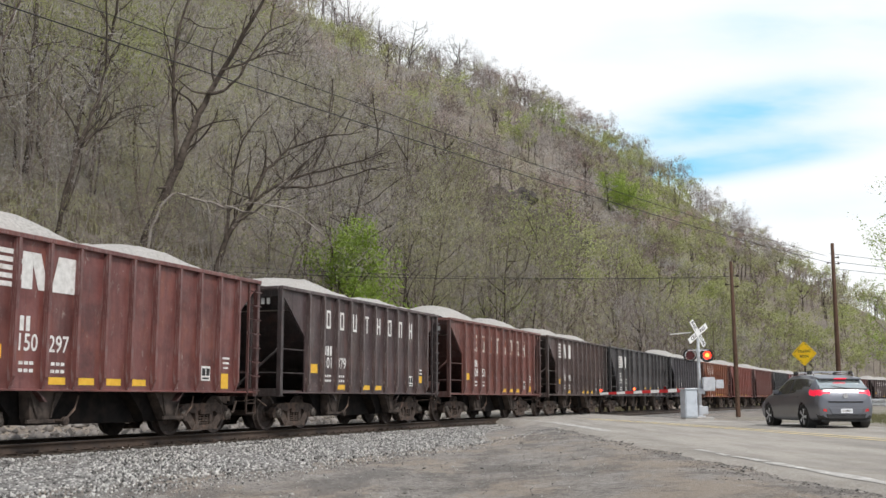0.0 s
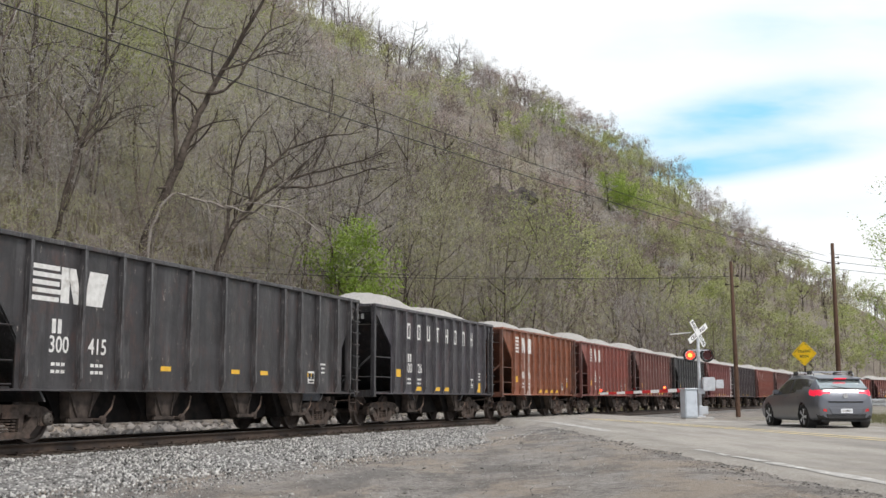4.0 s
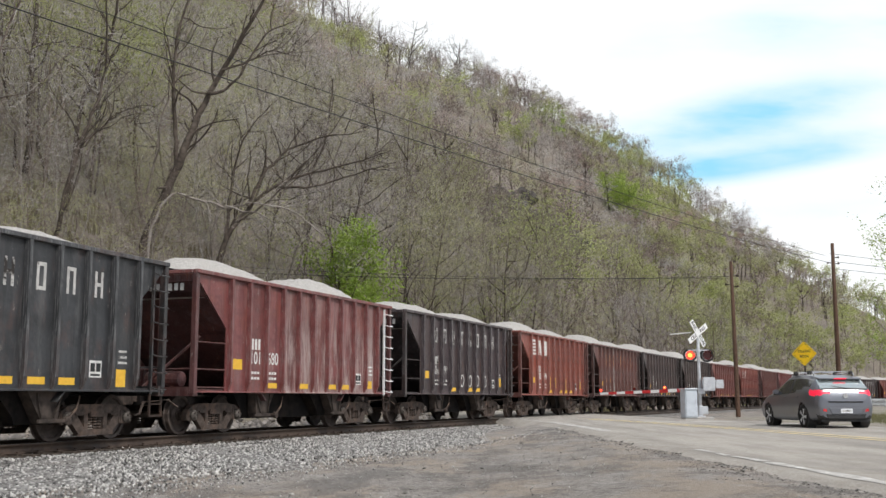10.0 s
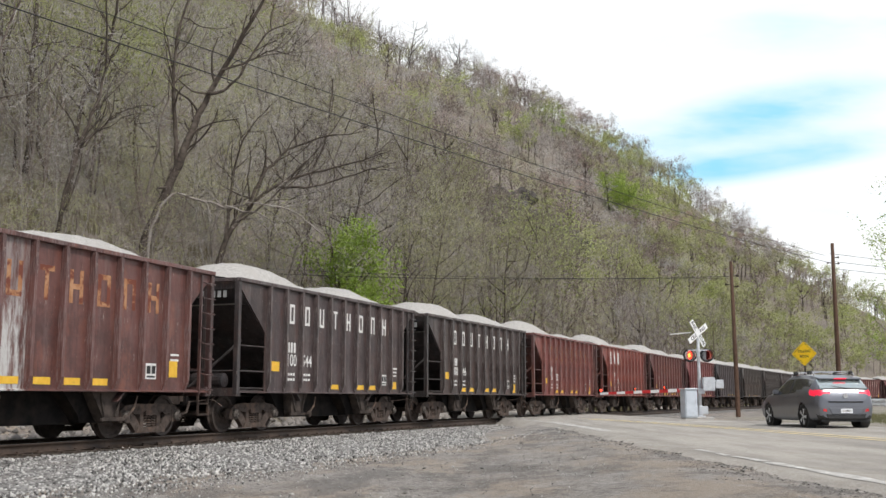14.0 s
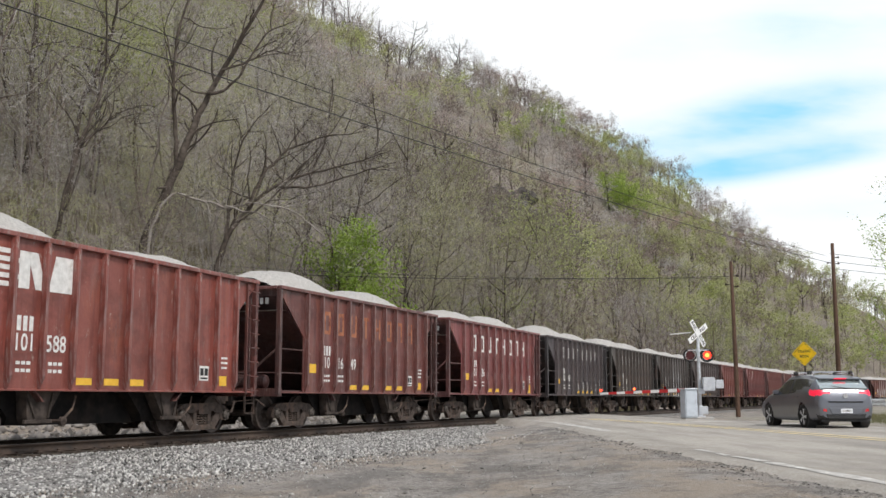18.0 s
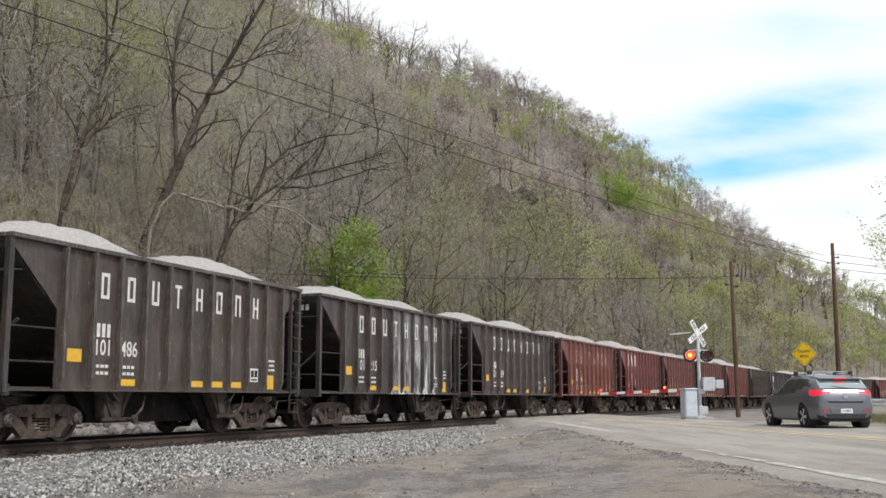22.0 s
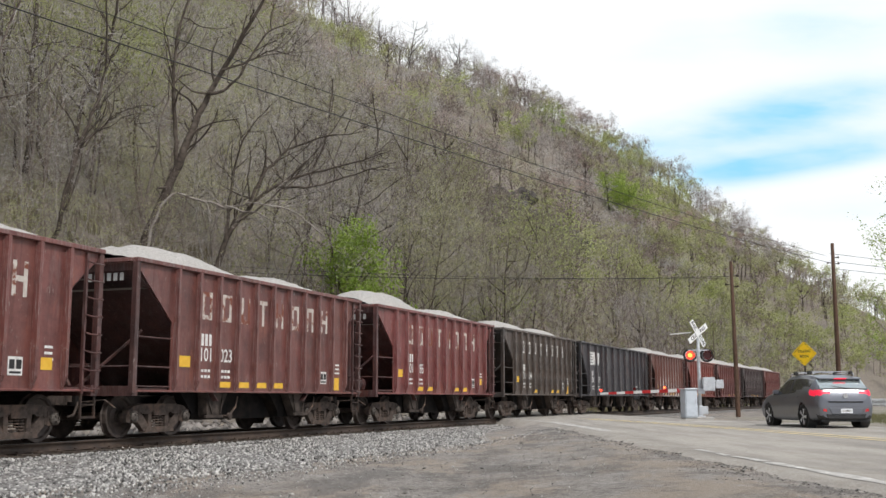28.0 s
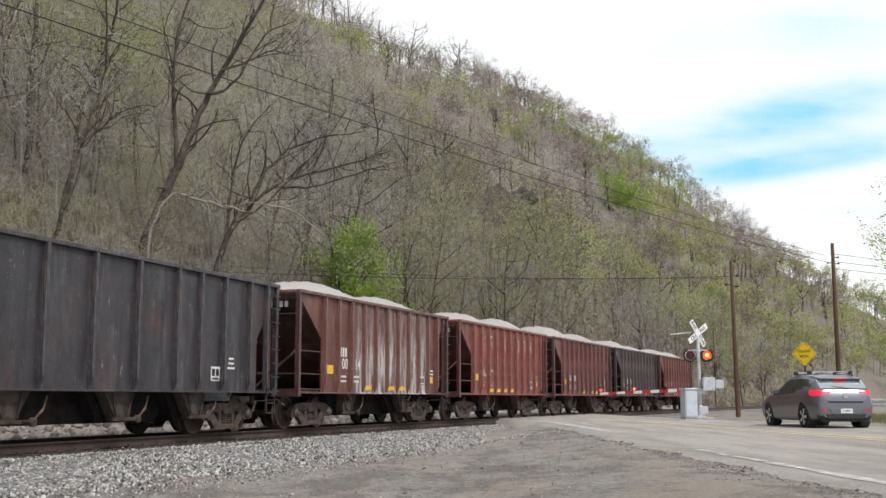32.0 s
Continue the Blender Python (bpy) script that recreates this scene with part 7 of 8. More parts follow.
# ---------------------------------------------------------------- warning sign
def falling_rock_sign(x, y, z_mid, ground):
    sign = new("warning_sign")
    sign.location = (x, y, ground)
    sign.rotation_euler = (0, 0, radians(-36))
    tagged(sign, "yellow diamond warning sign that reads falling rock on a steel post", "warning sign")
    h = z_mid - ground
    bm = bmesh.new()
    slab(bm, [(-0.035, -0.02), (0.035, -0.02), (0.035, 0.0), (0.012, 0.02), (-0.012, 0.02), (-0.035, 0.0)], "z", -0.3, h + 0.3)
    part("post", bm, M_STEEL, sign, "dark steel channel post")

    def diamond(half, r, y0, y1, material, name, label=""):
        pts = []
        for k in range(4):
            a0 = k * 90
            cx, cz = (half - r * 1.414) * math.cos(math.radians(a0)), (half - r * 1.414) * math.sin(math.radians(a0))
            for a in range(-45, 46, 15):
                pts.append((cx + r * math.cos(math.radians(a0 + a)), h + cz + r * math.sin(math.radians(a0 + a))))
        bm = bmesh.new()
        slab(bm, pts, "y", y0, y1)
        return part(name, bm, material, sign, label)
    diamond(0.53, 0.06, -0.032, -0.026, M_SIGNYELLOW, "plate", "yellow diamond plate")
    bm = bmesh.new()
    for a, b in (((0.465, 0), (0, 0.465)), ((0, 0.465), (-0.465, 0)), ((-0.465, 0), (0, -0.465)), ((0, -0.465), (0.465, 0))):
        d = Vector((b[0] - a[0], b[1] - a[1])).normalized()
        n = Vector((-d.y, d.x)) * 0.006
        e, f = Vector(a) + d * 0.05, Vector(b) - d * 0.05
        bm.faces.new([bm.verts.new((p.x, -0.0345, h + p.y)) for p in (e - n, f - n, f + n, e + n)])
    part("border", bm, M_SIGNBLACK, sign, "black border line")
    bm = bmesh.new()
    letter(bm, "FALLING", 0.15, lambda u, v: (u, -0.0345, h + v + 0.1), 0.004, 0.9)
    letter(bm, "ROCK", 0.15, lambda u, v: (u, -0.0345, h + v - 0.12), 0.004, 0.9)
    part("lettering", bm, M_SIGNBLACK, sign, "black capital lettering")


falling_rock_sign(15.36, 45.0, 2.69, -0.2)


# ---------------------------------------------------------------- poles and wires
def utility_pole(x, y, base, top, lean, r, knob):
    pole = new("utility_pole")
    pole.location = (x, y, base)
    pole.rotation_euler = (0, radians(lean), 0)
    h = top - base
    bm = bmesh.new()
    lathe(bm, [(r * 1.05, -0.5), (r, 0.5), (r * 0.86, h * 0.5), (r * 0.68, h), (r * 0.3, h + 0.03)], 12, "z")
    part("shaft", bm, M_POLE, pole, "", True)
    for z, side in knob:
        bm = bmesh.new()
        rod(bm, (0, 0, z), (side * 0.3, 0, z + 0.02), 0.025, 6)
        lathe(bm, [(0.05, z - 0.03), (0.06, z + 0.02), (0.03, z + 0.08)], 8, "z", (side * 0.3, 0, 0))
        part("insulator", bm, M_STEEL, pole)
    tagged(pole, "weathered brown wooden utility pole leaning slightly", "utility pole", "utility poles")


utility_pole(15.08, 54.5, -0.35, 7.85, -0.6, 0.125, ((6.9, 1), (7.0, -1), (7.45, 1)))
utility_pole(21.8, 58.5, -0.3, 9.4, 0.1, 0.14, ((8.55, 1), (8.9, 1), (8.6, -1)))


def wire(name, a, b, sag, radius, label):
    t = np.linspace(0, 1, 25)
    p = np.outer(1 - t, a) + np.outer(t, b)
    p[:, 2] -= sag * 4 * t * (1 - t)
    v, f = tubes_to_tris([(p, np.full(len(t), radius), 6)])
    ob = put(name, array_mesh(name, v, f, True), M_WIRE)
    tagged(ob, label, "overhead wire", "overhead wires")


wire("overhead_cable", (-16.0, 9.0, 8.52), (21.45, 58.4, 8.34), 0.44, 0.0145, "thick black cable slung from a wooden pole")
wire("overhead_wire", (-15.5, 9.0, 8.9), (21.45, 58.4, 8.68), 0.4, 0.011, "thin overhead wire above the thick cable")
for z, dz in ((8.85, 0.25), (8.42, 0.3), (8.02, 0.35)):
    wire("overhead_wire", (21.6, 58.5, z), (52.0, 74.0, z + dz), 0.35, 0.014, "thin overhead wire running on from the pole")
wire("overhead_wire", (15.2, 54.5, 7.1), (-30.0, 47.0, 7.9), 0.75, 0.014, "thin overhead wire crossing in front of the woods")
wire("overhead_wire", (15.2, 54.5, 7.0), (-30.0, 47.4, 8.5), 0.75, 0.010, "thin overhead wire crossing in front of the woods")


# ---------------------------------------------------------------- guard rail
def guard_rail():
    rail = new("guard_rail")
    tagged(rail, "galvanised steel guard rail on posts at the roadside", "guard rail")
    a, b = Vector((16.6, 43.6)), Vector((34.0, 47.5))
    d = (b - a).normalized()
    n = Vector((d.y, -d.x))
    prof = [(0.0, 0.46), (0.07, 0.50), (0.07, 0.56), (0.0, 0.60), (0.0, 0.64), (0.07, 0.68), (0.07, 0.74), (0.0, 0.78)]
    full = prof + [(x - 0.006, z) for x, z in prof[::-1]]
    bm = bmesh.new()
    ends = []
    for p in (a, b):
        ends.append([bm.verts.new((p.x + n.x * (0.1 + x), p.y + n.y * (0.1 + x), z + 0.02)) for x, z in full])
    k = len(full)
    for i in range(k):
        bm.faces.new((ends[0][i], ends[0][(i + 1) % k], ends[1][(i + 1) % k], ends[1][i]))
    part("beam", bm, M_GALV, rail, "corrugated galvanised beam")
    for i in range(9):
        c = a + d * (0.9 + 1.95 * i)
        bm = bmesh.new()
        box(bm, c.x - 0.05, c.x + 0.05, c.y - 0.08, c.y + 0.08, -0.7, 0.76)
        part("post", bm, M_GALV, rail)


guard_rail()


# ---------------------------------------------------------------- waiting car
def hatchback(x, y, z, turn):
    paint, nt, b = node_mat("grey_car_paint")
    v = coords(nt)
    f, _ = noise_node(nt, v, 3, 4, 0.6, 0.4, 0.7)
    nt.links.new(mix(nt, maths(nt, "MULTIPLY", f, 0.25), (0.185, 0.192, 0.215), (0.22, 0.228, 0.25)), b.inputs["Base Color"])
    b.inputs["Metallic"].default_value = 0.75
    b.inputs["Roughness"].default_value = 0.40
    b.inputs["Coat Weight"].default_value = 0.4
    b.inputs["Coat Roughness"].default_value = 0.14
    # pale metallic base puts a bright sky reflection into the rear glass
    glass, nt, b = node_mat("sky_bright_glass")
    b.inputs["Base Color"].default_value = (0.50, 0.57, 0.56, 1)
    b.inputs["Metallic"].default_value = 0.7
    b.inputs["Roughness"].default_value = 0.05
    b.inputs["Coat Weight"].default_value = 1.0
    b.inputs["Coat IOR"].default_value = 2.0
    b.inputs["Transmission Weight"].default_value = 0.15
    b.inputs["IOR"].default_value = 1.9
    dim, nt, b = node_mat("dark_side_glass")
    b.inputs["Base Color"].default_value = (0.02, 0.022, 0.023, 1)
    b.inputs["Roughness"].default_value = 0.03
    b.inputs["IOR"].default_value = 1.45
    plastic = surface("black_trim", (0.018, 0.018, 0.019), (0.03, 0.03, 0.03), 12, None, 1, 0.55, 0, 0.1, 0.003)
    tyre = surface("tyre_rubber", (0.02, 0.02, 0.02), (0.035, 0.034, 0.033), 15, (0.06, 0.055, 0.05), 4, 0.85, 0, 0.2, 0.004)
    alloy = surface("alloy_wheel", (0.55, 0.56, 0.57), (0.63, 0.64, 0.65), 9, (0.4, 0.39, 0.38), 4, 0.35, 0.3, 0, 0)
    tail = glow("lit_tail_lamp", (0.80, 0.015, 0.05), 0.7)
    chrome = surface("bright_trim", (0.6, 0.6, 0.62), (0.66, 0.66, 0.68), 9, None, 1, 0.15, 0.9, 0, 0)
    plate = surface("pale_plate", (0.7, 0.72, 0.74), (0.76, 0.78, 0.8), 9, None, 1, 0.4, 0, 0, 0)
    car = new("hatchback_car")
    car.matrix_basis = pose(x, y, z, 0, 0, turn)
    tagged(car, "grey hatchback with roof bars, brake lamps lit, waiting at the crossing", "car")
    # stations along the car: y, then (half width, height) from the sill's foot to the roof's middle
    tail_end = [
        (-0.80, [(0.34, 0.36), (0.44, 0.39), (0.50, 0.48), (0.50, 0.56), (0.47, 0.66), (0.43, 0.70), (0.30, 0.71), (0, 0.72)]),
        (-0.775, [(0.46, 0.28), (0.60, 0.32), (0.655, 0.47), (0.66, 0.60), (0.61, 0.77), (0.55, 0.83), (0.40, 0.85), (0, 0.86)]),
        (-0.70, [(0.55, 0.25), (0.69, 0.28), (0.745, 0.46), (0.755, 0.65), (0.71, 0.89), (0.65, 1.01), (0.47, 1.04), (0, 1.05)]),
        (-0.52, [(0.62, 0.23), (0.78, 0.26), (0.825, 0.46), (0.83, 0.69), (0.785, 0.97), (0.64, 1.20), (0.47, 1.23), (0, 1.24)]),
        (-0.36, [(0.66, 0.22), (0.82, 0.25), (0.862, 0.46), (0.868, 0.70), (0.82, 1.00), (0.62, 1.315), (0.46, 1.35), (0, 1.36)]),
        (-0.20, [(0.68, 0.22), (0.85, 0.25), (0.885, 0.46), (0.892, 0.70), (0.85, 1.005), (0.61, 1.35), (0.45, 1.39), (0, 1.40)]),
    ]
    cabin = [
        (0.30, [(0.68, 0.21), (0.85, 0.24), (0.885, 0.46), (0.895, 0.70), (0.865, 0.985), (0.61, 1.40), (0.45, 1.445), (0, 1.46)]),
        (1.00, [(0.68, 0.20), (0.85, 0.23), (0.88, 0.45), (0.89, 0.69), (0.865, 0.95), (0.61, 1.415), (0.45, 1.46), (0, 1.475)]),
        (1.70, [(0.68, 0.20), (0.85, 0.23), (0.88, 0.45), (0.89, 0.68), (0.86, 0.92), (0.62, 1.33), (0.45, 1.375), (0, 1.39)]),
        (2.15, [(0.68, 0.20), (0.85, 0.24), (0.88, 0.45), (0.885, 0.67), (0.85, 0.90), (0.69, 1.11), (0.5, 1.15), (0, 1.165)]),
    ]
    nose = [
        (2.60, [(0.68, 0.21), (0.84, 0.26), (0.875, 0.45), (0.88, 0.66), (0.84, 0.88), (0.72, 0.95), (0.5, 0.98), (0, 0.995)]),
        (3.10, [(0.66, 0.22), (0.81, 0.28), (0.855, 0.45), (0.86, 0.62), (0.80, 0.78), (0.66, 0.85), (0.45, 0.875), (0, 0.885)]),
        (3.42, [(0.56, 0.24), (0.70, 0.30), (0.75, 0.44), (0.75, 0.56), (0.68, 0.66), (0.55, 0.71), (0.4, 0.73), (0, 0.735)]),
        (3.52, [(0.40, 0.30), (0.52, 0.34), (0.58, 0.44), (0.58, 0.54), (0.52, 0.60), (0.42, 0.63), (0.3, 0.64), (0, 0.645)]),
    ]
    st = tail_end + cabin + nose
    sy = np.array([s[0] for s in st])
    pts = np.array([s[1] for s in st])
    ys = np.unique(np.round(np.concatenate([np.linspace(-0.80, -0.2, 25), np.linspace(-0.2, 3.52, 52)]), 4))
    vs = np.linspace(0, 7, 43)

    def curve(xs, fs, x):
        # smooth cubic through the stations
        m = np.gradient(fs, xs, axis=0)
        i = int(np.clip(np.searchsorted(xs, x) - 1, 0, len(xs) - 2))
        h = xs[i + 1] - xs[i]
        t = (x - xs[i]) / h
        return (2 * t ** 3 - 3 * t ** 2 + 1) * fs[i] + (t ** 3 - 2 * t ** 2 + t) * h * m[i] + (-2 * t ** 3 + 3 * t ** 2) * fs[i + 1] + (t ** 3 - t ** 2) * h * m[i + 1]
    grid = np.empty((len(ys), len(vs), 3))
    for i, yy in enumerate(ys):
        row = curve(sy, pts, yy)
        for j, vv in enumerate(vs):
            w = curve(np.arange(8.0), row, vv)
            grid[i, j] = (max(w[0], 0) if vv < 7 else 0.0, yy, w[1])
    groups = {"body": [], "rear_window": [], "windscreen": [], "tail_lamp": [], "side_window": [], "door_pillar": [], "window_frame": [], "bumper_skirt": []}
    for i in range(len(ys) - 1):
        for j in range(len(vs) - 1):
            yy, vv = (ys[i] + ys[i + 1]) / 2, (vs[j] + vs[j + 1]) / 2
            cx, cz = grid[i, j][0], grid[i, j][2]
            g = "body"
            if 4.06 + 0.42 * max(0.0, 0.55 - yy) < vv < 4.88 and -0.30 < yy < 2.25 and cz < 1.40:
                g = "side_window"
                if 0.92 < yy < 1.04 or 0.06 < yy < 0.11:
                    g = "door_pillar"
            elif vv > 4.95 and -0.69 < yy < -0.33 and cx < 0.69:
                g = "rear_window" if vv > 5.02 and -0.67 < yy < -0.35 and cx < 0.66 else "window_frame"
            elif yy < -0.64 and cz < 0.36:
                g = "bumper_skirt"
            elif vv > 5.2 and 1.72 < yy < 2.5:
                g = "windscreen"
            elif 0.86 + 0.16 * max(0, 0.70 - cx) < cz < 1.01 - 0.22 * max(0, 0.70 - cx) and cx > 0.42 and yy < -0.36 - 1.2 * max(0, 0.93 - cz):
                g = "tail_lamp"
            # wheel arches are left open
            if g == "body" and vv < 3.2:
                for wy in (0.0, 2.65):
                    if (yy - wy) ** 2 + (cz - 0.31) ** 2 < 0.355 ** 2:
                        g = None
            if g:
                groups[g].append((i, j))
    mats = {"body": paint, "rear_window": glass, "windscreen": glass, "tail_lamp": tail, "side_window": dim, "door_pillar": plastic, "window_frame": plastic, "bumper_skirt": plastic}
    labels = {"rear_window": "rear window with the sky's sheen in its pale colour", "tail_lamp": "lit red tail lamp", "side_window": "dark tinted side window"}
    for g, cells in groups.items():
        sides = ((1,), (-1,)) if g in ("tail_lamp", "side_window", "door_pillar") else ((1, -1),)
        for ss in sides:
            bm = bmesh.new()
            index = {}
            for s in ss:
                for i, j in cells:
                    corner = []
                    for a, c in ((i, j), (i + 1, j), (i + 1, j + 1), (i, j + 1)):
                        p = grid[a, c] * (s, 1, 1)
                        key = (a, c, s if p[0] != 0 else 0)
                        if key not in index:
                            index[key] = bm.verts.new(p)
                        corner.append(index[key])
                    corner = list(dict.fromkeys(corner))
                    if len(corner) > 2:
                        try:
                            bm.faces.new(corner if s < 0 else corner[::-1])
                        except ValueError:
                            pass
            if g == "body":
                for i in (0, len(ys) - 1):
                    ring = [index.get((i, j, 1)) for j in range(len(vs) - 1)] + [index.get((i, len(vs) - 1, 0))] + [index.get((i, j, -1)) for j in range(len(vs) - 2, -1, -1)]
                    ring = [q for q in ring if q is not None]
                    bm.faces.new(ring if i == 0 else ring[::-1])
            part(g, bm, mats[g], car, labels.get(g, ""), True)
    # closing pieces
    bm = bmesh.new()
    box(bm, -0.66, 0.66, -0.70, 3.4, 0.19, 0.26)
    box(bm, -0.80, 0.80, 0.42, 2.22, 0.20, 0.36)
    box(bm, -0.74, 0.74, -0.6, 2.4, 0.50, 0.62)
    part("underbody", bm, plastic, car, "black underbody")
    for wy in (0.0, 2.65):
        for s in (1, -1):
            bm = bmesh.new()
            lathe(bm, [(0.36, 0.0), (0.36, 0.26)], 20, "x", (0, 0, 0))
            part("wheel_well", bm, plastic, car, loc=(s * 0.60 - (0.26 if s < 0 else 0) + (0.0), wy, 0.33))
    for s in (1, -1):
        bm = bmesh.new()
        box(bm, s * 0.5 - 0.22, s * 0.5 + 0.22, 1.05, 1.2, 0.6, 1.12)
        box(bm, s * 0.5 - 0.22, s * 0.5 + 0.22, 0.75, 1.2, 0.55, 0.68)
        box(bm, s * 0.5 - 0.1, s * 0.5 + 0.1, 1.0, 1.1, 1.14, 1.3)
        part("seat", bevelled(bm, 0.04), plastic, car)
    bm = bmesh.new()
    slab(bm, [(-0.56, 0.40), (0.56, 0.40), (0.50, 0.26), (-0.50, 0.26)], "y", -0.80, -0.70)
    part("lower_bumper", bevelled(bm, 0.015), plastic, car, "black lower bumper")
    bm = bmesh.new()
    box(bm, -0.16, 0.16, -0.835, -0.815, 0.415, 0.535)
    p = part("number_plate", bm, plate, car, "pale number plate")
    bm = bmesh.new()
    for k in range(5):
        box(bm, -0.12 + k * 0.052, -0.085 + k * 0.052, -0.838, -0.836, 0.45, 0.505)
    part("plate_bars", bm, M_FADEDK, p)
    bm = bmesh.new()
    slab(bm, [(-0.40, 0.39), (0.40, 0.39), (0.48, 0.56), (-0.48, 0.56)], "y", -0.822, -0.80)
    part("plate_recess", bevelled(bm, 0.01), paint, car)
    bm = bmesh.new()
    slab(bm, [(-0.47, 0.725), (0.47, 0.725), (0.49, 0.75), (-0.49, 0.75)], "y", -0.835, -0.78)
    part("hatch_lip", bevelled(bm, 0.01), paint, car)
    bm = bmesh.new()
    slab(bm, [(-0.46, 0.695), (0.46, 0.695), (0.47, 0.722), (-0.47, 0.722)], "y", -0.815, -0.78)
    part("hatch_gap", bm, plastic, car, "dark gap under the hatch lip")
    bm = bmesh.new()
    lathe(bm, [(0.07, -0.80), (0.065, -0.77)], 16, "y", (0, 0, 0.88))
    part("badge", bm, chrome, car, "bright round badge")
    bm = bmesh.new()
    slab(bm, [(-0.50, 1.325), (-0.24, 1.352), (-0.20, 1.405), (-0.50, 1.365)], "x", -0.60, 0.60)
    part("roof_spoiler", bevelled(bm, 0.012), paint, car)
    bm = bmesh.new()
    box(bm, -0.17, 0.17, -0.512, -0.49, 1.328, 1.362)
    part("high_brake_lamp", bm, tail, car, "lit high brake lamp")
    bm = bmesh.new()
    rod(bm, (0.1, -0.70, 1.08), (-0.32, -0.63, 1.14), 0.014, 5)
    part("rear_wiper", bm, plastic, car)
    for s in (1, -1):
        bm = bmesh.new()
        rod(bm, (s * 0.56, -0.1, 1.50), (s * 0.56, 1.55, 1.50), 0.02, 8)
        for yy in (-0.08, 0.7, 1.5):
            rod(bm, (s * 0.56, yy, 1.42), (s * 0.56, yy, 1.5), 0.022, 6)
        part("roof_rail", bm, chrome, car, "bright roof rail")
        bm = bmesh.new()
        box(bm, s * 0.90 - 0.08, s * 0.90 + 0.12, 1.93, 2.03, 0.93, 1.06)
        part("door_mirror", bevelled(bm, 0.03, 2), paint, car)
        for yy in (0.28, 1.18):
            bm = bmesh.new()
            rod(bm, (s * 0.905, yy, 0.86), (s * 0.905, yy + 0.2, 0.86), 0.018, 6)
            part("door_handle", bm, paint, car)
        bm = bmesh.new()
        slab(bm, [(s * 0.47, 0.44), (s * 0.63, 0.47), (s * 0.62, 0.54), (s * 0.53, 0.52)], "y", -0.795, -0.70)
        part("rear_reflector", bm, M_RED, car)
    for yy in (0.15, 1.15):
        bm = bmesh.new()
        box(bm, -0.58, 0.58, yy - 0.035, yy + 0.035, 1.535, 1.56)
        part("roof_bar", bevelled(bm, 0.008), chrome, car, "bright roof cross bar")
        bm = bmesh.new()
        for s in (1, -1):
            box(bm, s * 0.58 - 0.05, s * 0.58 + 0.05, yy - 0.06, yy + 0.06, 1.47, 1.57)
        part("bar_clamp", bevelled(bm, 0.01), plastic, car)
    for wy in (0.0, 2.65):
        for s in (1, -1):
            wheel = new("wheel")
            wheel.parent = car
            wheel.matrix_basis = pose(s * 0.78, wy, 0.317, 0, 0, 0 if s > 0 else 180)
            bm = bmesh.new()
            lathe(bm, [(0.235, -0.10), (0.295, -0.105), (0.312, -0.08), (0.317, 0.0), (0.312, 0.08), (0.295, 0.105), (0.235, 0.10)], 28, "x")
            part("tyre", bm, tyre, wheel, "", True)
            bm = bmesh.new()
            lathe(bm, [(0.238, 0.05), (0.238, 0.098), (0.218, 0.10), (0.212, 0.05)], 28, "x")
            for k in range(5):
                a = k * 2 * math.pi / 5
                for da in (-0.12, 0.12):
                    rod(bm, (0.085, 0.04 * math.cos(a), 0.04 * math.sin(a)), (0.09, 0.222 * math.cos(a + da), 0.222 * math.sin(a + da)), 0.024, 5)
            lathe(bm, [(0.055, 0.06), (0.055, 0.098), (0.03, 0.102)], 12, "x")
            part("rim", bm, alloy, wheel, "five-spoke alloy rim")
            bm = bmesh.new()
            lathe(bm, [(0.19, 0.02), (0.19, 0.045)], 20, "x")
            part("brake_disc", bm, M_STEEL, wheel)


hatchback(10.83, 29.55, 0.0, 3.0)


# ---------------------------------------------------------------- what moves
def rolled(t):
    """Metres that the train has run by t seconds."""
    return 11.2056 * t - 0.00596 * t * t


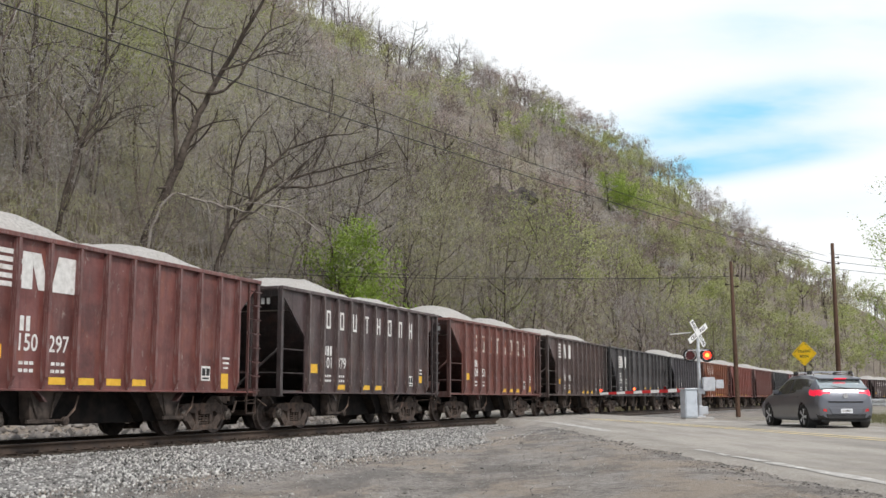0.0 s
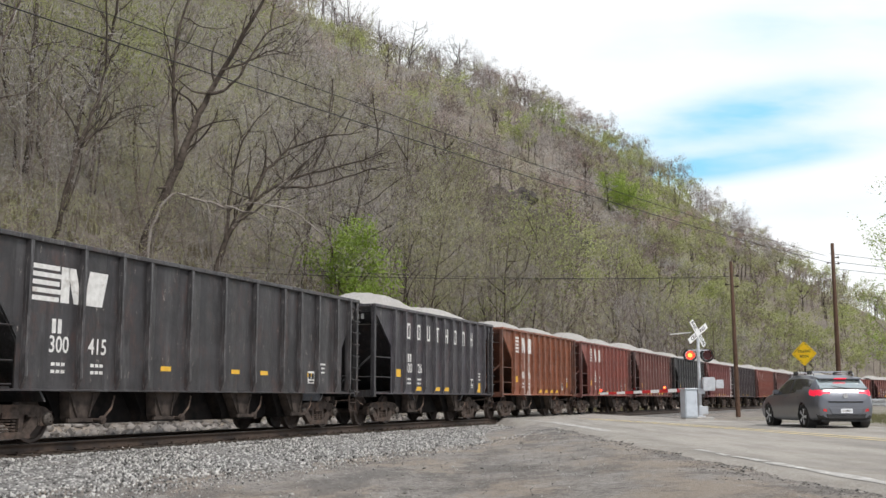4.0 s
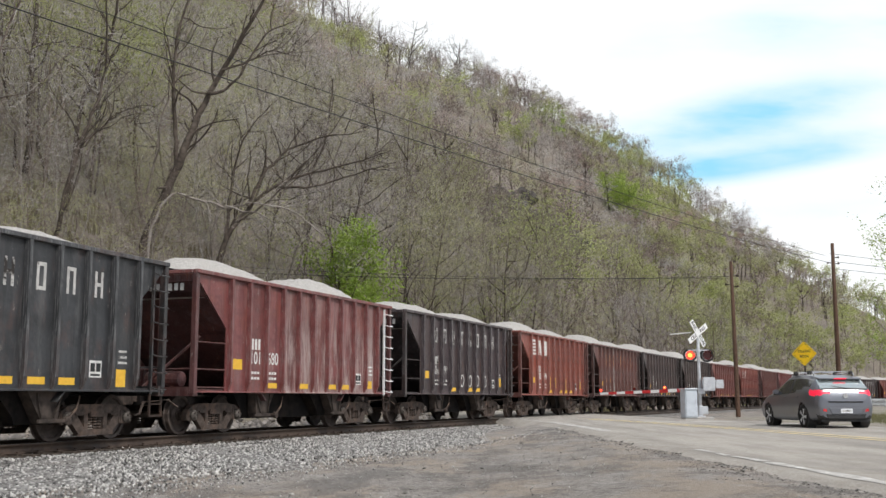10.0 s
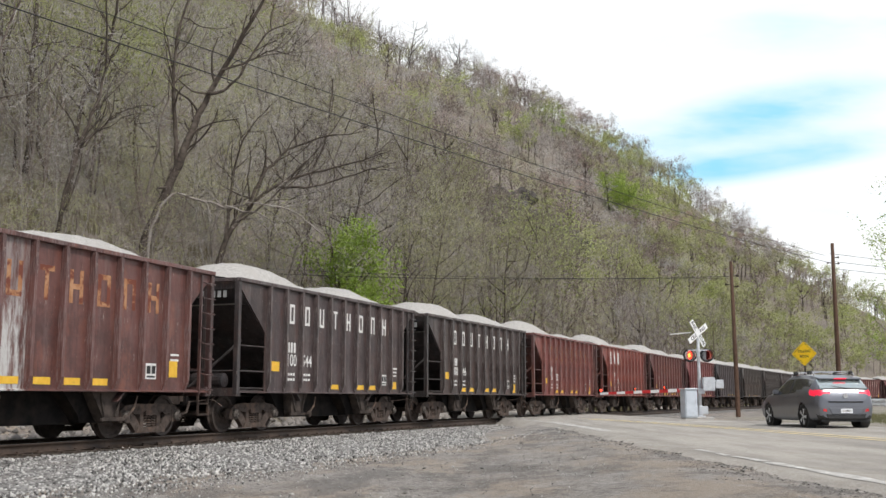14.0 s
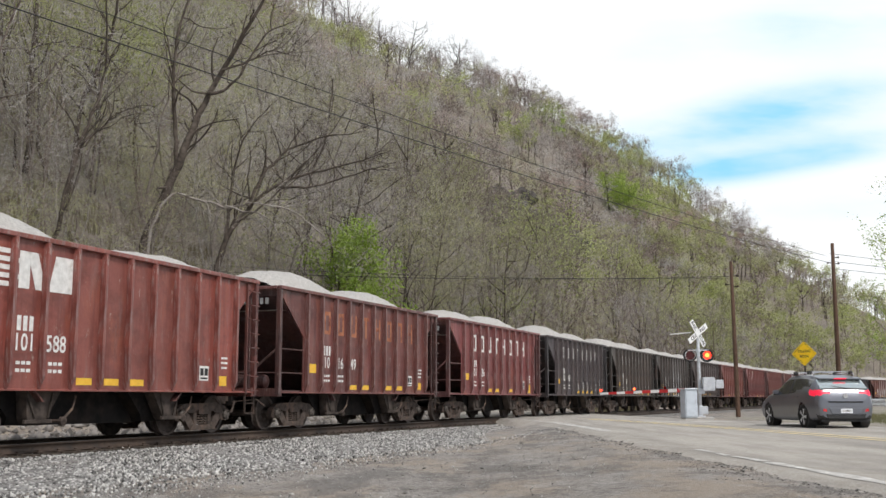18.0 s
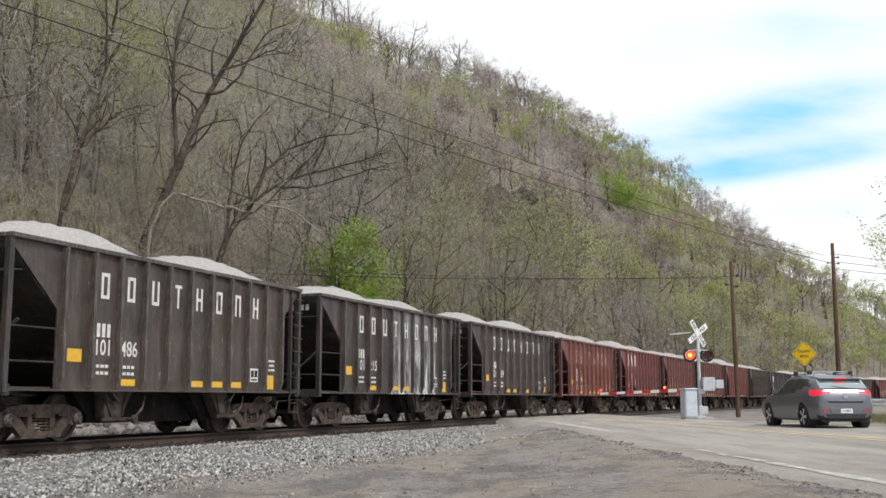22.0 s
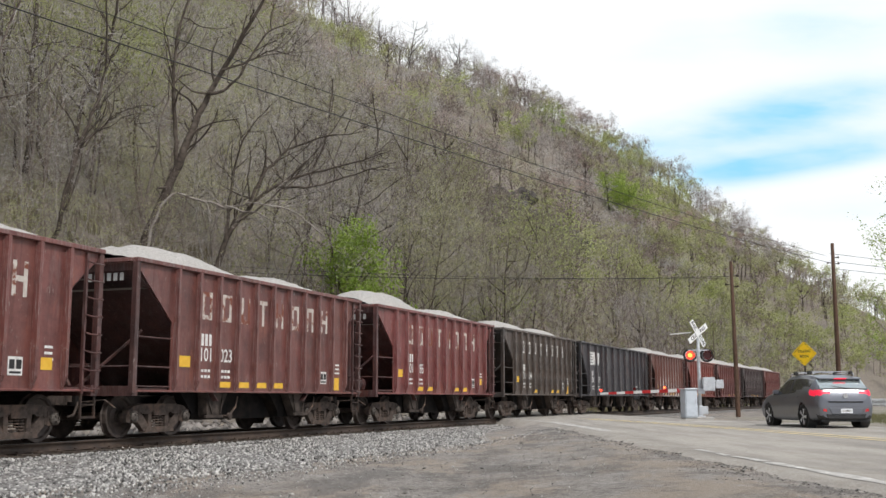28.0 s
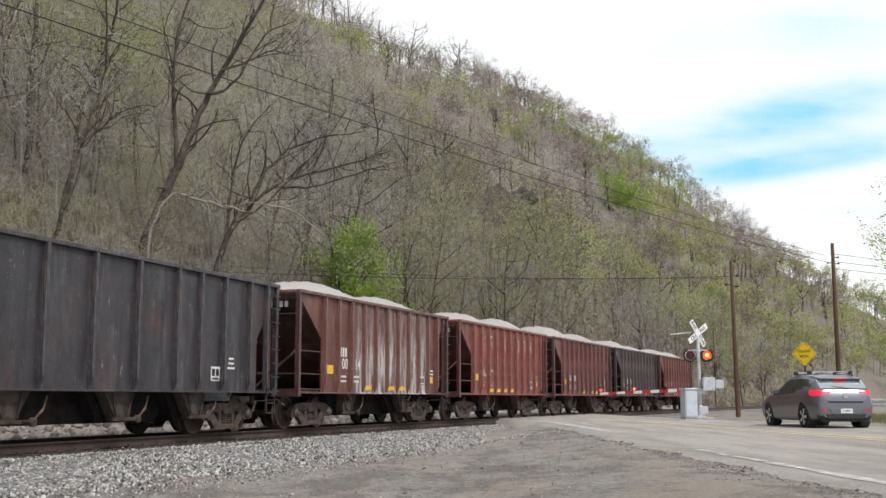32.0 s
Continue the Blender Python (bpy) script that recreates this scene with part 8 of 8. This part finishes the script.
def flash_rows(place, lit_first, to_left, to_right, period):
    """Rows for a lamp's two-faced reflector: it turns half round in a tenth of a second at each change."""
    turns = []
    for k in range(-1, 24):
        turns += [(to_left + period * k, 0.0), (to_right + period * k, 180.0)]
    turns = sorted(t for t in turns if 0.05 < t[0] < SECONDS - 0.12)
    face = 180.0 if lit_first else 0.0
    rows = [(0.0, place @ pose(0, 0, 0, 0, 0, face))]
    for t, goal in turns:
        t = round((t - 0.05) * 30) / 30
        rows.append((t, place @ pose(0, 0, 0, 0, 0, face)))
        for q in (1, 2, 3):
            rows.append((t + q / 30, place @ pose(0, 0, 0, 0, 0, face + 60.0 * q)))
        face += 180.0
    rows.append((SECONDS, place @ pose(0, 0, 0, 0, 0, face)))
    return rows


def motions():
    times = [i * 0.5 for i in range(65)]
    for middle, truck, body, load in TRAIN:
        rows = []
        for t in times:
            s = middle - rolled(t)
            ax, ay, _ = on_track(s - truck)
            bx, by, _ = on_track(s + truck)
            head = math.degrees(math.atan2(ay - by, ax - bx))
            rows.append((t, pose((ax + bx) / 2, (ay + by) / 2, 0, 0, 0, head)))
        walk(body, rows)
        if load is not None:
            walk(load, rows)
    # wheels: one set of rows for each axle's place, shared by the cars
    steps = [i / 30 for i in range(int(SECONDS * 30) + 1)]
    for kind in ("short", "long"):
        first = {}
        for x, w in WHEELS[kind]:
            key = round(x, 3)
            if key not in first:
                walk(w, [(t, pose(x, 0, AXLE, 0, math.degrees(rolled(t) / AXLE) % 360.0, 0)) for t in steps])
                first[key] = w
            else:
                src = first[key].animation_data
                w.rotation_mode = "QUATERNION"
                keys = w.animation_data_create()
                keys.action = src.action
                keys.action_slot = src.action_slot
    # flashing lamps of the crossing
    for drum, place, side in FLASHERS:
        if side == "right":
            walk(drum, flash_rows(place, True, 0.5, 1.17, 1.4975))
        else:
            walk(drum, flash_rows(place, False, 0.5, 1.17, 1.4975))
    walk(clouds, [(0.0, pose(0, 1800, 0)), (SECONDS, pose(105, 1800, 0))])


motions()
